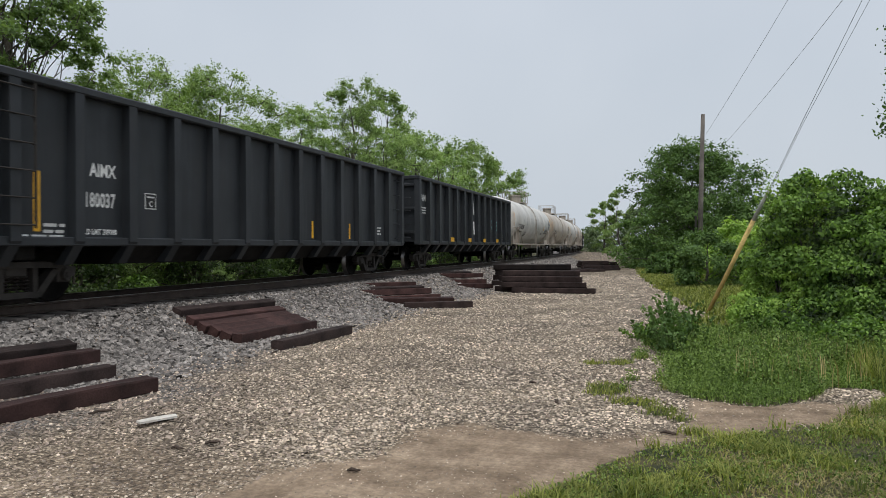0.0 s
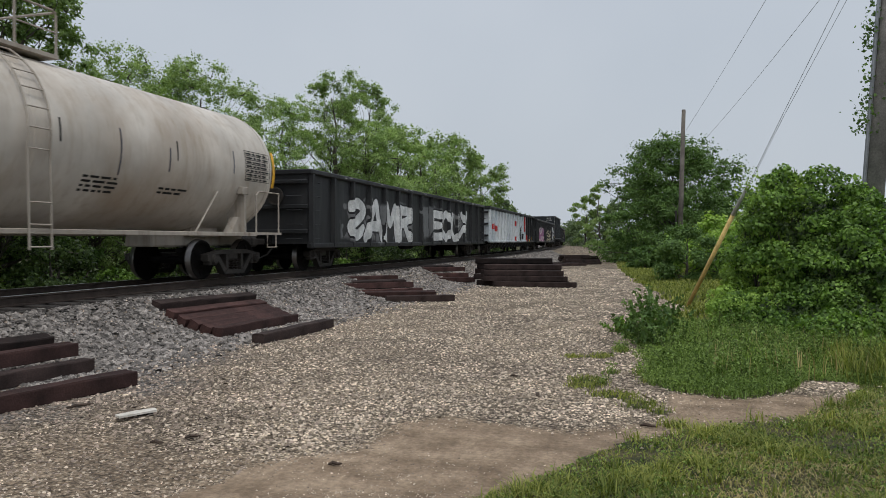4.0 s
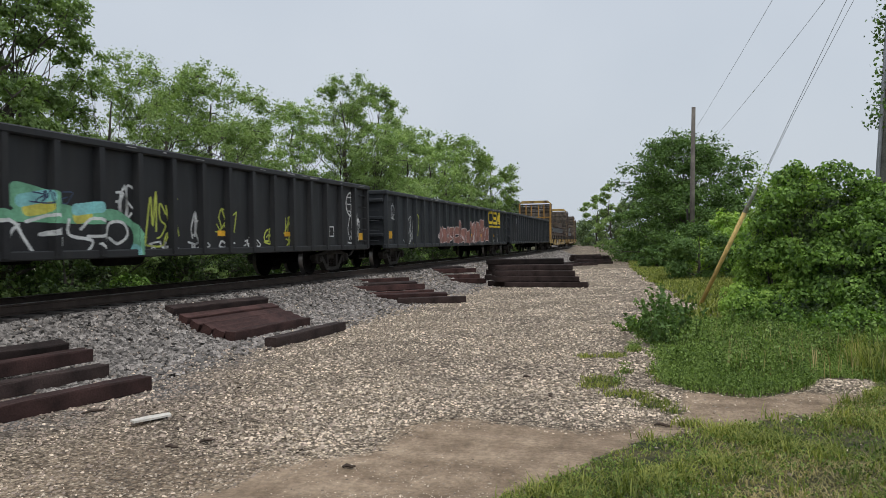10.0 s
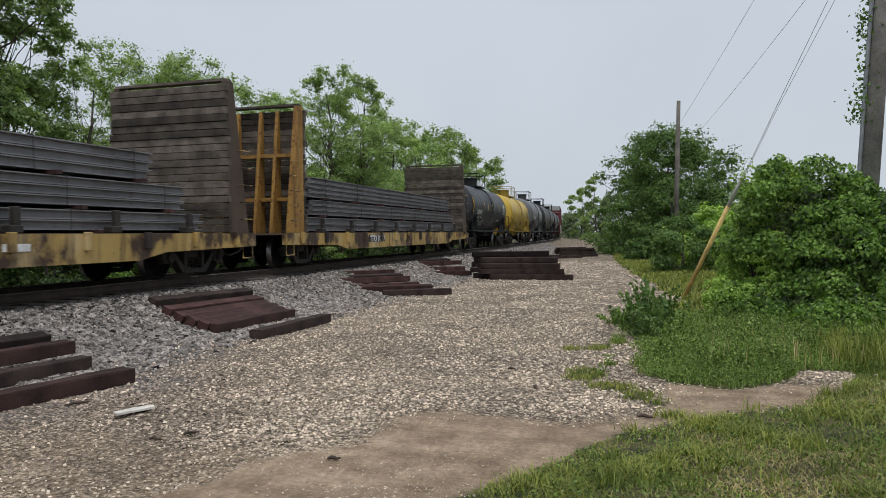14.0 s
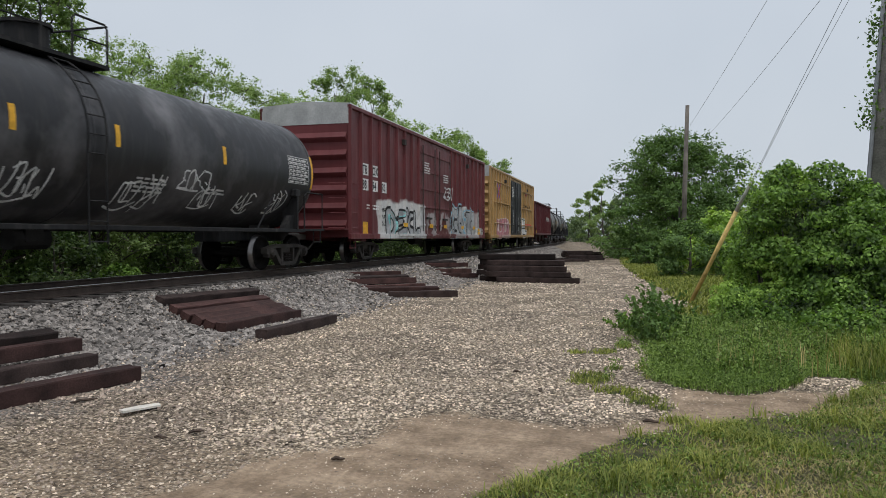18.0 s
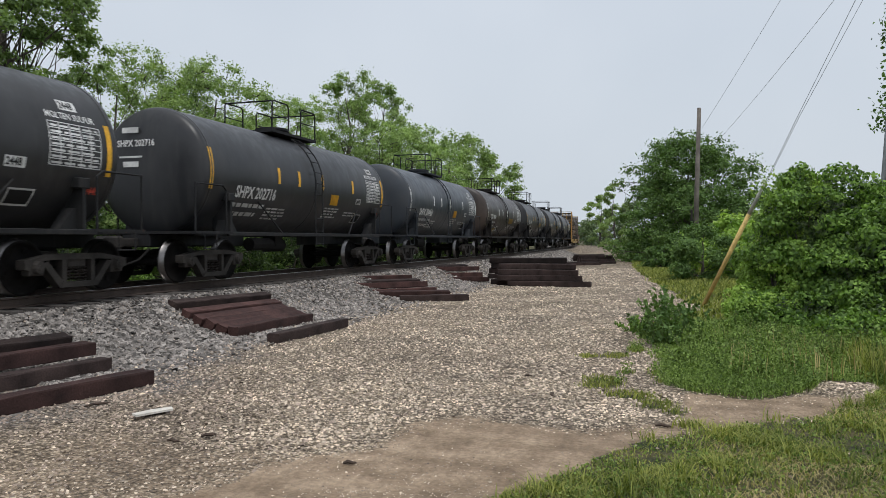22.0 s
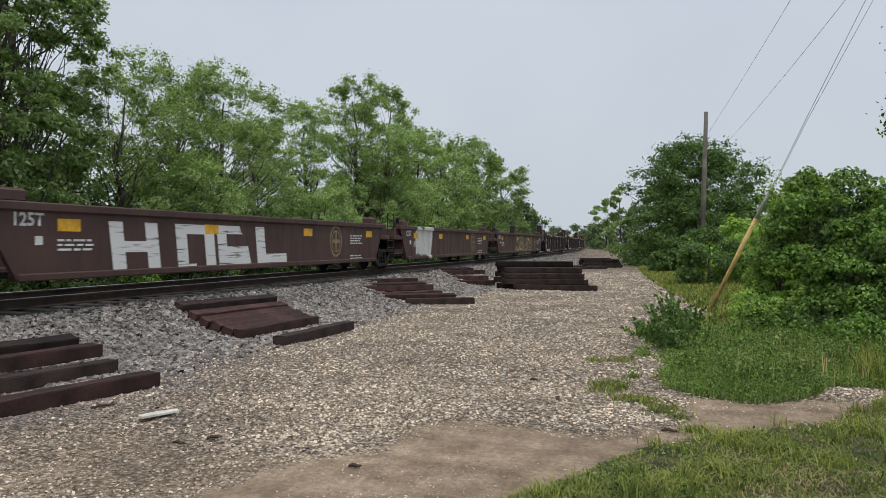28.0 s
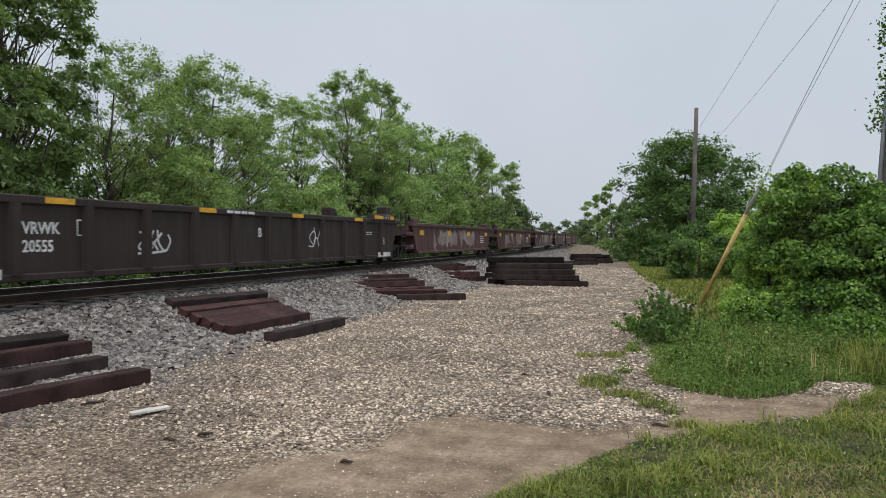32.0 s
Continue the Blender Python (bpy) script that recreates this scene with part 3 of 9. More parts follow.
def make_ties():
    # the nearest heap, cut by the picture's edge
    tie(-6.47, 6.3, -11, 0, label="red-brown weathered railway tie lying on gravel")
    tie(-7.45, 6.75, -8, 1, 0.0)
    tie(-7.85, 6.9, -8, 0, 0.12, label="red-brown railway tie resting on its neighbour")
    tie(-8.55, 7.15, -10, 1, 0.02, roll=14)
    # the second heap
    tie(-6.5, 12.4, -2, 1, label="single dark railway tie beside a heap")
    tie(-7.5, 12.75, -3, 0, 0.0, label="red-brown weathered railway tie lying on gravel")
    tie(-7.74, 12.75, -5, 0, 0.01, roll=22)
    tie(-7.98, 12.8, -7, 0, 0.03, roll=25)
    tie(-8.25, 12.85, -8, 0, 0.04, roll=20)
    tie(-8.52, 12.95, -10, 0, 0.05, roll=14)
    tie(-8.9, 13.1, -12, 1, 0.07, roll=14)
    # the third
    tie(-6.55, 19.95, -60, 1, 0.0, 0.76)
    tie(-7.35, 20.5, -66, 0, 0.05, 0.8, roll=6)
    tie(-8.0, 21.0, -42, 0, 0.0, 0.95, label="red-brown weathered railway tie lying on gravel")
    tie(-8.35, 21.1, -44, 0, 0.1, 0.95, roll=-8)
    tie(-8.75, 21.6, -40, 1, 0.02, 0.95, roll=10)
    tie(-9.1, 21.9, -45, 0, 0.0, 0.9)
    # the fourth
    tie(-7.95, 28.7, -70, 0, 0.0, 0.62)
    tie(-8.5, 29.3, -62, 0, 0.02, 0.72)
    tie(-8.75, 29.8, -55, 0, 0.17, 0.72)
    tie(-9.3, 30.2, -30, 1, 0.02, 0.8, roll=12)
    # a tall stack of long switch ties
    for i, (dx, dy, z, k, a) in enumerate(((0.1, -0.1, 0.0, 0.9, -88), (-0.35, 0.4, 0.0, 0.95, -86), (-0.6, 0.9, 0.0, 1.0, -84), (-0.3, 0.15, 0.2, 0.92, -85), (-0.5, 0.7, 0.2, 0.9, -80), (-0.4, 0.35, 0.4, 0.88, -87), (-0.6, 0.9, 0.41, 0.9, -82), (-0.85, 1.4, 0.2, 1.0, -80), (-0.5, 0.75, 0.61, 0.86, -84), (-0.9, 1.5, 0.42, 0.95, -78), (-0.85, 1.3, 0.63, 0.9, -79), (-0.95, 1.25, 0.83, 0.88, -80))):
        tie(-4.6 + dx, 27.5 + dy, a + (i * 7 % 5) - 2, 2, z, k * 0.86, roll=(i * 5 % 7) - 3, label="long black switch tie in a neat stack", group="stack of switch ties")
    # scattered far heap
    for i, (dx, dy, z, a) in enumerate(((0, 0, 0, -60), (-0.6, 0.9, 0.0, -40), (-1.6, 0.6, 0.0, -20), (-2.2, 1.0, 0.0, -15), (0.7, 3.6, 0.0, -65), (0.5, 3.95, 0.0, -68), (0.6, 3.8, 0.18, -63), (-0.5, 3.6, 0.0, -50), (0.4, 5.4, 0.0, -72), (0.2, 7.0, 0.0, -70), (0.2, 7.4, 0.0, -71), (0.25, 7.2, 0.18, -66), (0.15, 7.15, 0.36, -72), (-0.2, 8.8, 0.0, -66), (-0.25, 9.1, 0.0, -68), (-0.2, 8.95, 0.18, -60), (-0.8, 10.6, 0.0, -60), (-0.8, 10.9, 0.0, -63), (-0.8, 10.7, 0.18, -66), (-0.75, 10.75, 0.36, -60), (-1.0, 12.6, 0.0, -75), (-1.1, 12.9, 0.0, -72), (-1.05, 12.75, 0.18, -70))):
        tie(-6.0 + dx, 50.5 + dy, a, 1, z, 1.0, label="old dark railway tie in a loose heap")


make_ties()


def make_litter():
    bm = bmesh.new()
    prism(bm, [(-0.24, -0.055), (0.2, -0.075), (0.27, 0.03), (0.05, 0.07), (-0.2, 0.05)], "z", 0, 0.02)
    ob = part("board_scrap", bm, plain("bleached_board", (0.66, 0.62, 0.55), 0.8, 0, 0.2, 6, 50), None)
    ob.matrix_basis = pose(-5.0, 6.15, 0.03, 0, 3, 80)
    tagged(ob, "pale scrap of broken board on the gravel", "scrap wood")
    chip = plain("dark_bark", (0.09, 0.065, 0.05), 0.9, 0, 0.4, 12, 60)
    for x, y, l, a in ((-5.87, 6.37, 0.3, 70), (-4.12, 5.33, 0.12, 10), (-3.93, 5.57, 0.14, 60), (-1.33, 8.29, 0.2, -70), (-1.81, 9.4, 0.1, 20), (-6.4, 10.75, 0.5, -72), (-2.4, 5.2, 0.1, 30), (-0.1, 7.2, 0.16, 0)):
        bm = bmesh.new()
        tube(bm, [(-l / 2, 0, 0.02), (-l / 6, 0.02, 0.026), (l / 5, -0.015, 0.023), (l / 2, 0.01, 0.015)], [0.009, 0.016, 0.014, 0.005], 5)
        ob = part("wood_chip", bm, chip, None)
        ob.matrix_basis = pose(x, y, float(ground_height(np.array([x]), np.array([y]))[0]), 0, 0, a)
        tagged(ob, "dark splinter of rotten wood on the gravel", "wood chip", "splinters of wood")


make_litter()


# ---- plants ----
def leaf_material(name, col, other, shine=0.4):
    m, nt, b, vec = start_material(name, 0.55)
    b.inputs["Specular IOR Level"].default_value = 0.18
    r = nt.nodes.new("ShaderNodeNewGeometry").outputs["Random Per Island"]
    c = ramp_between(nt, r, col, other, 0.0, 1.0)
    c = mix_rgb(nt, 1.0, c, ramp_between(nt, noise_tex(nt, vec, 1.1, 4.0), (0.62, 0.68, 0.62), (1.3, 1.24, 1.15), 0.3, 0.68), "MULTIPLY")
    nt.links.new(c, b.inputs["Base Color"])
    b.inputs["Roughness"].default_value = shine
    tr = nt.nodes.new("ShaderNodeBsdfTranslucent")
    nt.links.new(mix_rgb(nt, 1.0, c, (1.3, 1.45, 0.6), "MULTIPLY"), tr.inputs[0])
    mx = nt.nodes.new("ShaderNodeMixShader")
    mx.inputs[0].default_value = 0.32
    nt.links.new(b.outputs[0], mx.inputs[1])
    nt.links.new(tr.outputs[0], mx.inputs[2])
    nt.links.new(mx.outputs[0], nt.nodes["Material Output"].inputs["Surface"])
    return m


M["bark"] = plain("grey_bark", (0.11, 0.095, 0.08), 0.9, 0, 0.4, 3, 25, 0.8)
LEAF = {
    "mid": leaf_material("cottonwood_leaves", (0.19, 0.27, 0.11), (0.32, 0.42, 0.175), 0.6),
    "pale": leaf_material("willow_leaves", (0.24, 0.34, 0.135), (0.38, 0.49, 0.215), 0.6),
    "deep": leaf_material("deep_green_leaves", (0.12, 0.18, 0.07), (0.26, 0.36, 0.14), 0.6),
    "dark": leaf_material("shade_tree_leaves", (0.062, 0.112, 0.036), (0.165, 0.265, 0.088), 0.55),
    # Undergrowth and inner leaves: the shade they stand in is put into the colour.
    "shade": leaf_material("shade_darkened_leaves", (0.012, 0.024, 0.01), (0.085, 0.13, 0.045)),
    "vine": leaf_material("vine_leaves", (0.037, 0.08, 0.017), (0.24, 0.385, 0.09), 0.4),
    "bright": leaf_material("young_vine_leaves", (0.16, 0.27, 0.05), (0.44, 0.6, 0.16), 0.45),
    "far": leaf_material("distant_leaves", (0.06, 0.095, 0.05), (0.2, 0.26, 0.14)),
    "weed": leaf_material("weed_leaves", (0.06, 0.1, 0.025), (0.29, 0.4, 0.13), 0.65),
    "grass": leaf_material("grass_blades", (0.08, 0.115, 0.025), (0.37, 0.385, 0.12), 0.6),
    "straw": leaf_material("dry_grass", (0.28, 0.22, 0.11), (0.56, 0.47, 0.27)),
}


def leaves(name, centres, size, mat, droop=0.3, parent=None, simple=False, facing=None):
    """Leaf blades at the given places, as one crown: folded ones, or plain pointed ones for trees further off."""
    n = len(centres)
    d = RNG.normal(0, 1, (n, 3))
    d[:, 2] -= droop
    d /= np.linalg.norm(d, axis=1)[:, None]
    if facing is None:
        e = np.cross(d, RNG.normal(0, 1, (n, 3)))
    else:
        face = facing + RNG.normal(0, 0.55, (n, 3))
        face /= np.linalg.norm(face, axis=1)[:, None] + 1e-6
        d = d - face * (d * face).sum(1)[:, None]
        d /= np.linalg.norm(d, axis=1)[:, None] + 1e-6
        e = np.cross(face, d)
    e /= np.linalg.norm(e, axis=1)[:, None] + 1e-6
    up = np.cross(d, e)
    ln = (size * RNG.uniform(0.6, 1.35, n))[:, None]
    c = np.asarray(centres)
    if simple:
        v = np.stack([c - d * ln * 0.5 + e * ln * 0.42, c - d * ln * 0.45 - e * ln * 0.42, c + d * ln * 0.62], 1)
        f = 3 * np.arange(n)[:, None] + np.array([[0, 1, 2]])
    else:
        v = np.stack([c - d * ln * 0.5, c + e * ln * 0.38 - up * ln * 0.1, c + d * ln * 0.55, c - e * ln * 0.38 - up * ln * 0.1], 1)
        i = 4 * np.arange(n)[:, None]
        f = np.concatenate([i + np.array([[0, 1, 2]]), i + np.array([[0, 2, 3]])])
    return part(name, many(name, v.reshape(-1, 3), f, mat), None, parent)


def limb_points(rng, base, tip, n=5, wob=0.12):
    base, tip = Vector(base), Vector(tip)
    ln = (tip - base).length
    pts = []
    for k in range(n):
        t = k / (n - 1)
        p = base.lerp(tip, t)
        if 0 < k < n - 1:
            p += Vector((rng.uniform(-1, 1), rng.uniform(-1, 1), rng.uniform(-0.5, 0.5))) * ln * wob
        pts.append(p)
    return pts


def tree(x, y, height, spread, mat, count, size, seed, low=0.05, label="", category="tree", group="", clumps=70, lump=0.2, fat=0.5, trunk="trunk", name="tree", reach_low=0.55):
    """A tapered trunk, limbs, and clumps of leaves about the limbs' ends, with an uneven outline and gaps.
    fat: the height, as a share of the whole, at which the crown is widest."""
    rng = random.Random(seed)
    z0 = float(ground_height(np.array([x]), np.array([y]))[0]) - 0.1
    root = new(name)
    root.location = (x, y, z0)
    bm = bmesh.new()
    top = Vector((rng.uniform(-0.06, 0.06) * height, rng.uniform(-0.06, 0.06) * height, height * 0.9))
    tp = limb_points(rng, (0, 0, 0), top, 7, 0.03)
    r0 = 0.016 * height + 0.04
    tube(bm, tp, [r0 * (1 - 0.88 * k / 6) for k in range(7)], 7)
    lobes = [(rng.uniform(0, math.tau), rng.uniform(low, 1.0), rng.uniform(-0.28, 0.28)) for _ in range(7)]
    spots = []
    boughs = max(14, int(clumps / 3.2))
    for k in range(boughs):
        f = low + (1 - low) * (k + rng.random()) / boughs
        a = rng.uniform(0, math.tau)
        w = (f / fat) ** 0.5 * (1 - reach_low) + reach_low if f < fat else math.sqrt(max(0.0, 1 - ((f - fat) / (1.02 - fat)) ** 2))
        w *= 1 + sum(am * math.cos(a - la) * math.exp(-((f - lf) / 0.18) ** 2) for la, lf, am in lobes)
        r = spread * w * math.sqrt(rng.uniform(0.1, 1.0))
        p = Vector((math.cos(a) * r + top.x * f, math.sin(a) * r + top.y * f, height * f))
        big = spread * (0.2 + 0.5 * lump) * rng.uniform(0.6, 1.25)
        if r > 0.2 * spread:
            base = top * max(0.08, f - 0.12 - 0.2 * rng.random())
            pts = limb_points(rng, base, p, 5, 0.06)
            thick = r0 * 0.42 * (1.15 - f)
            tube(bm, pts, [max(0.008, thick * (1 - 0.2 * j)) for j in range(5)], 4)
        # sprays over the top and the outer side of the bough, and a few within
        for j in range(6):
            az, up = rng.uniform(0, math.tau), rng.uniform(-0.5, 1.0)
            flat = math.sqrt(max(0.0, 1 - up * up))
            q = p + Vector((math.cos(az) * flat, math.sin(az) * flat, up * 0.8)) * big * rng.uniform(0.4, 1.05)
            spots.append((q, spread * lump * rng.uniform(0.45, 1.15)))
            if j % 4 == 0:
                tube(bm, [p, p.lerp(q, 0.6), q], [0.02 + 0.001 * height, 0.014, 0.006], 3)
    part(trunk, bm, M["bark"], root)
    w = np.array([r ** 2 for _, r in spots])
    pick = RNG.choice(len(spots), count, p=w / w.sum())
    c = np.array([tuple(p) for p, _ in spots])[pick]
    r = np.array([r for _, r in spots])[pick]
    d = RNG.normal(0, 1, (count, 3))
    d[:, 2] += 0.35
    d /= np.linalg.norm(d, axis=1)[:, None]
    reach = np.minimum(np.abs(RNG.normal(0.2, 0.55, count)), RNG.uniform(0.8, 1.5, count)) + 0.1
    p = c + d * (r * reach)[:, None] * np.array([1.0, 1.0, 0.7])
    keep = p[:, 2] > 0.12
    out = 0.8 * d + np.array([0, 0, 0.7]) + 0.4 * (p - np.array([top.x * 0.5, top.y * 0.5, height * 0.5])) / spread
    leaves("crown", p[keep], size, LEAF[mat], 0.3, root, True, out[keep] / (np.linalg.norm(out[keep], axis=1)[:, None] + 1e-6))
    return tagged(root, label, category, group)


def make_trees():
    g = "trees behind the track"
    lab = {"deep": "tall dark green tree with a dense crown", "mid": "leafy green cottonwood tree with an open crown", "pale": "pale green willow tree with feathery foliage", "dark": "dark green shady tree with dense foliage"}
    spec = [  # x, y, height, spread, leaves, number of leaves, leaf size, height of the widest part
        (-20.6, 18.2, 14.2, 2.7, "deep", 22000, 0.23, 0.6), (-19.6, 14.6, 12.0, 2.8, "deep", 13000, 0.25, 0.6), (-22.4, 20.6, 12.5, 2.6, "deep", 9000, 0.25, 0.6),
        (-21.0, 23.4, 8.6, 2.9, "mid", 15000, 0.17, 0.6), (-21.5, 26.9, 10.0, 3.1, "mid", 19000, 0.17, 0.65), (-21.8, 31.2, 10.0, 3.2, "mid", 19000, 0.18, 0.65),
        (-18.8, 25.4, 5.6, 2.2, "pale", 9000, 0.15, 0.4), (-23.0, 36.4, 9.2, 2.6, "pale", 10000, 0.19, 0.5),
        (-22.0, 40.9, 10.6, 2.7, "pale", 14000, 0.19, 0.5), (-21.0, 45.9, 13.0, 3.0, "mid", 20000, 0.19, 0.6), (-19.6, 46.5, 9.5, 3.3, "pale", 17000, 0.18, 0.4),
        (-21.6, 52.6, 13.4, 2.9, "mid", 14000, 0.22, 0.6), (-19.4, 38.0, 5.2, 2.4, "pale", 9000, 0.16, 0.35), (-21.0, 59.0, 11.5, 3.2, "pale", 14000, 0.22, 0.5),
        (-20.5, 55.0, 6.5, 2.6, "pale", 8000, 0.2, 0.4), (-22.5, 67.0, 11.0, 3.6, "pale", 13000, 0.26, 0.5), (-23.5, 75.5, 12.0, 3.6, "mid", 12000, 0.28, 0.55),
        (-23.4, 85.5, 14.2, 4.2, "mid", 14000, 0.3, 0.6), (-22.9, 95.0, 12.8, 3.8, "mid", 11000, 0.32, 0.6), (-20.9, 68.0, 6.0, 2.6, "pale", 6000, 0.24, 0.4),
        (-26.5, 21.0, 7.5, 4.0, "dark", 9000, 0.24, 0.4), (-27.0, 31.0, 7.0, 4.4, "dark", 9000, 0.25, 0.4), (-27.0, 43.0, 7.5, 4.6, "dark", 9000, 0.27, 0.4), (-28.0, 57.0, 8.0, 4.8, "dark", 8000, 0.3, 0.4), (-28.0, 75.0, 8.0, 5.0, "dark", 7000, 0.34, 0.4),
    ]
    for i, (x, y, h, sp, mat, n, size, fat) in enumerate(spec):
        near = y < 48 and mat != "dark"
        tree(x, y, h * 1.02 if h > 8 else h, sp * 1.05, mat, int(n * (2.5 if near else 1.6 if mat != "dark" else 0.9)), size * (0.52 if near else 0.68), 100 + i, 0.04, lab[mat], group=g, fat=fat, clumps=(380 if n > 20000 else 260) if n > 12000 else 160, lump=0.17)
    # undergrowth along the far side of the line, mostly with shade put into the leaf colour
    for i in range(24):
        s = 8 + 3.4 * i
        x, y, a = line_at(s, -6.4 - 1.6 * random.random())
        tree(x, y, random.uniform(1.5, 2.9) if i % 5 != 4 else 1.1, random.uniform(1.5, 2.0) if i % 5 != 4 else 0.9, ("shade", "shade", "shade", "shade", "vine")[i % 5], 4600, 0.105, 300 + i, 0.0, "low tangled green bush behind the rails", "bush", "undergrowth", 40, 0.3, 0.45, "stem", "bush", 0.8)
    # taller growth behind it
    for i in range(17):
        x, y, a = line_at(13 + 4.0 * i, -9.0 - 1.6 * random.random())
        tree(x, y, random.uniform(3.2, 5.2), random.uniform(1.7, 2.3), ("deep", "mid", "dark")[i % 3], 6500, 0.115 + 0.001 * i, 350 + i, 0.0, "leafy young tree in the thicket behind the rails", "young tree", "undergrowth", 70, 0.25, 0.5, "stem", "young_tree", 0.75)
    # trees further round the curve
    for i in range(8):
        x, y, a = line_at(112 + 17 * i, -11 - 3 * random.random())
        tree(x, y, random.uniform(8.0, 10.5), 4.6, "far", 4200, 0.42, 400 + i, 0.03, "distant green tree along the line", group=g, clumps=50, lump=0.26)
    g2 = "trees beside the road"
    for i in range(12):
        x, y, a = line_at(225 + 24 * i, 8.0 + 0.35 * i + 2.0 * random.random())
        tree(x, y, random.uniform(6.0, 9.0), 5.0, "far", 3000, 0.5, 500 + i, 0.03, "distant green tree beyond the gravel road", group=g2, clumps=46, lump=0.28)
    for i, (s, q, h, sp) in enumerate(((152, 8.6, 12.6, 3.4), (186, 7.6, 12.0, 3.6), (140, 13.0, 9.5, 4.5), (168, 12.5, 10.0, 4.8), (205, 12.0, 9.0, 4.8))):
        x, y, a = line_at(s, q)
        tree(x, y, h, sp, "mid" if i < 2 else "far", 7000, 0.36, 515 + i, 0.04, "open-crowned tree beyond the gravel road", group=g2, clumps=60, lump=0.2, fat=0.6)
    tree(-0.6, 92.0, 7.5, 4.4, "dark", 9000, 0.3, 520, 0.0, "dense dark green tree beyond the gravel road", group=g2, lump=0.24, reach_low=0.8)
    tree(0.0, 74.0, 7.6, 3.6, "dark", 11000, 0.25, 521, 0.0, "dense dark green tree at the road's edge", group=g2, lump=0.24, reach_low=0.8)
    tree(1.3, 60.0, 9.0, 5.0, "dark", 60000, 0.16, 522, 0.0, "broad round-topped dark green tree", group=g2, clumps=520, lump=0.17, fat=0.52, reach_low=0.95)
    tree(5.6, 58.0, 4.8, 3.4, "dark", 9000, 0.22, 523, 0.0, "dense dark green tree", group=g2, lump=0.26, reach_low=0.85)
    for i, (x, y, h, sp, mat, n, size) in enumerate(((1.15, 34.0, 2.25, 1.55, "dark", 14000, 0.1), (2.9, 37.0, 2.6, 2.2, "bright", 9000, 0.15), (5.0, 40.0, 3.0, 2.6, "mid", 8000, 0.17), (-0.9, 47.0, 1.3, 1.1, "dark", 3000, 0.15), (-1.6, 62.0, 2.0, 1.5, "mid", 3000, 0.2), (-2.9, 80.0, 2.4, 1.9, "bright", 3000, 0.24), (8.0, 44.0, 3.4, 3.0, "mid", 7000, 0.2))):
        tree(x, y, h, sp, mat, n, size, 540 + i, 0.0, "rounded leafy shrub at the road's edge", "shrub", "roadside shrubs", 60, 0.27, 0.5, "stem", "shrub", 0.85)


make_trees()


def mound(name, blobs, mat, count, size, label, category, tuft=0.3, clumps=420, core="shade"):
    """A hedge-like mass: drooping tufts of leaves over the skins of several rounded bodies, with dark hollows between
    them, stems, and inner leaves in a dark core colour that stands for the shade within.
    """
    root = new(name)
    x0, y0 = blobs[0][0], blobs[0][1]
    z0 = float(ground_height(np.array([x0]), np.array([y0]))[0])
    root.location = (x0, y0, z0)
    B0 = np.array(blobs)
    w = B0[:, 3] * B0[:, 4]

    def skin(n, deep, lowest):
        B = B0[RNG.choice(len(blobs), n, p=w / w.sum())]
        d = RNG.normal(0, 1, (n, 3))
        d[:, 2] = np.abs(d[:, 2]) * 0.9 - lowest
        d /= np.linalg.norm(d, axis=1)[:, None]
        k = RNG.uniform(deep, 1.0, n) * (1 + 0.1 * np.sin(d[:, 0] * 9 + B[:, 0] * 3) * np.sin(d[:, 2] * 8 + B[:, 1]))
        return B[:, :3] + d * B[:, [3, 3, 4]] * k[:, None], d

    c, cd = skin(clumps, 0.82, 0.3)
    rad = tuft * RNG.uniform(0.5, 1.35, clumps)
    pick = RNG.choice(clumps, count, p=rad ** 2 / (rad ** 2).sum())
    d = RNG.normal(0, 1, (count, 3)) + 0.7 * cd[pick]
    d[:, 2] = np.abs(d[:, 2]) * 1.1 - 0.35
    d /= np.linalg.norm(d, axis=1)[:, None]
    p = c[pick] + d * (rad[pick] * RNG.uniform(0.75, 1.08, count))[:, None] * np.array([1.0, 1.0, 0.75])
    p[:, 2] -= z0
    p[:, 0] -= x0
    p[:, 1] -= y0
    keep = p[:, 2] > 0.03
    p, d = p[keep], d[keep]
    bm = bmesh.new()
    for b in blobs:
        for j in range(5):
            a = j * 1.3
            tube(bm, [(b[0] - x0, b[1] - y0, 0), (b[0] - x0 + math.cos(a) * b[3] * 0.4, b[1] - y0 + math.sin(a) * b[3] * 0.4, (b[2] - z0) * 0.6), (b[0] - x0 + math.cos(a) * b[3] * 0.75, b[1] - y0 + math.sin(a) * b[3] * 0.75, (b[2] - z0) + b[4] * 0.45)], [0.04, 0.03, 0.01], 5)
    part("stem", bm, M["bark"], root)
    out = d + np.array([0, 0, 0.15])
    leaves("leaves", p, size, LEAF[mat], 0.5, root, False, out / np.linalg.norm(out, axis=1)[:, None])
    # inner leaves take the dark core colour: painted shade
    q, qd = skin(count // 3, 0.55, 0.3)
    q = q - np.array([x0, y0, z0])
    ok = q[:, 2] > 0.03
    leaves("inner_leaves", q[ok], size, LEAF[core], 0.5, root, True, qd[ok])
    return tagged(root, label, category)


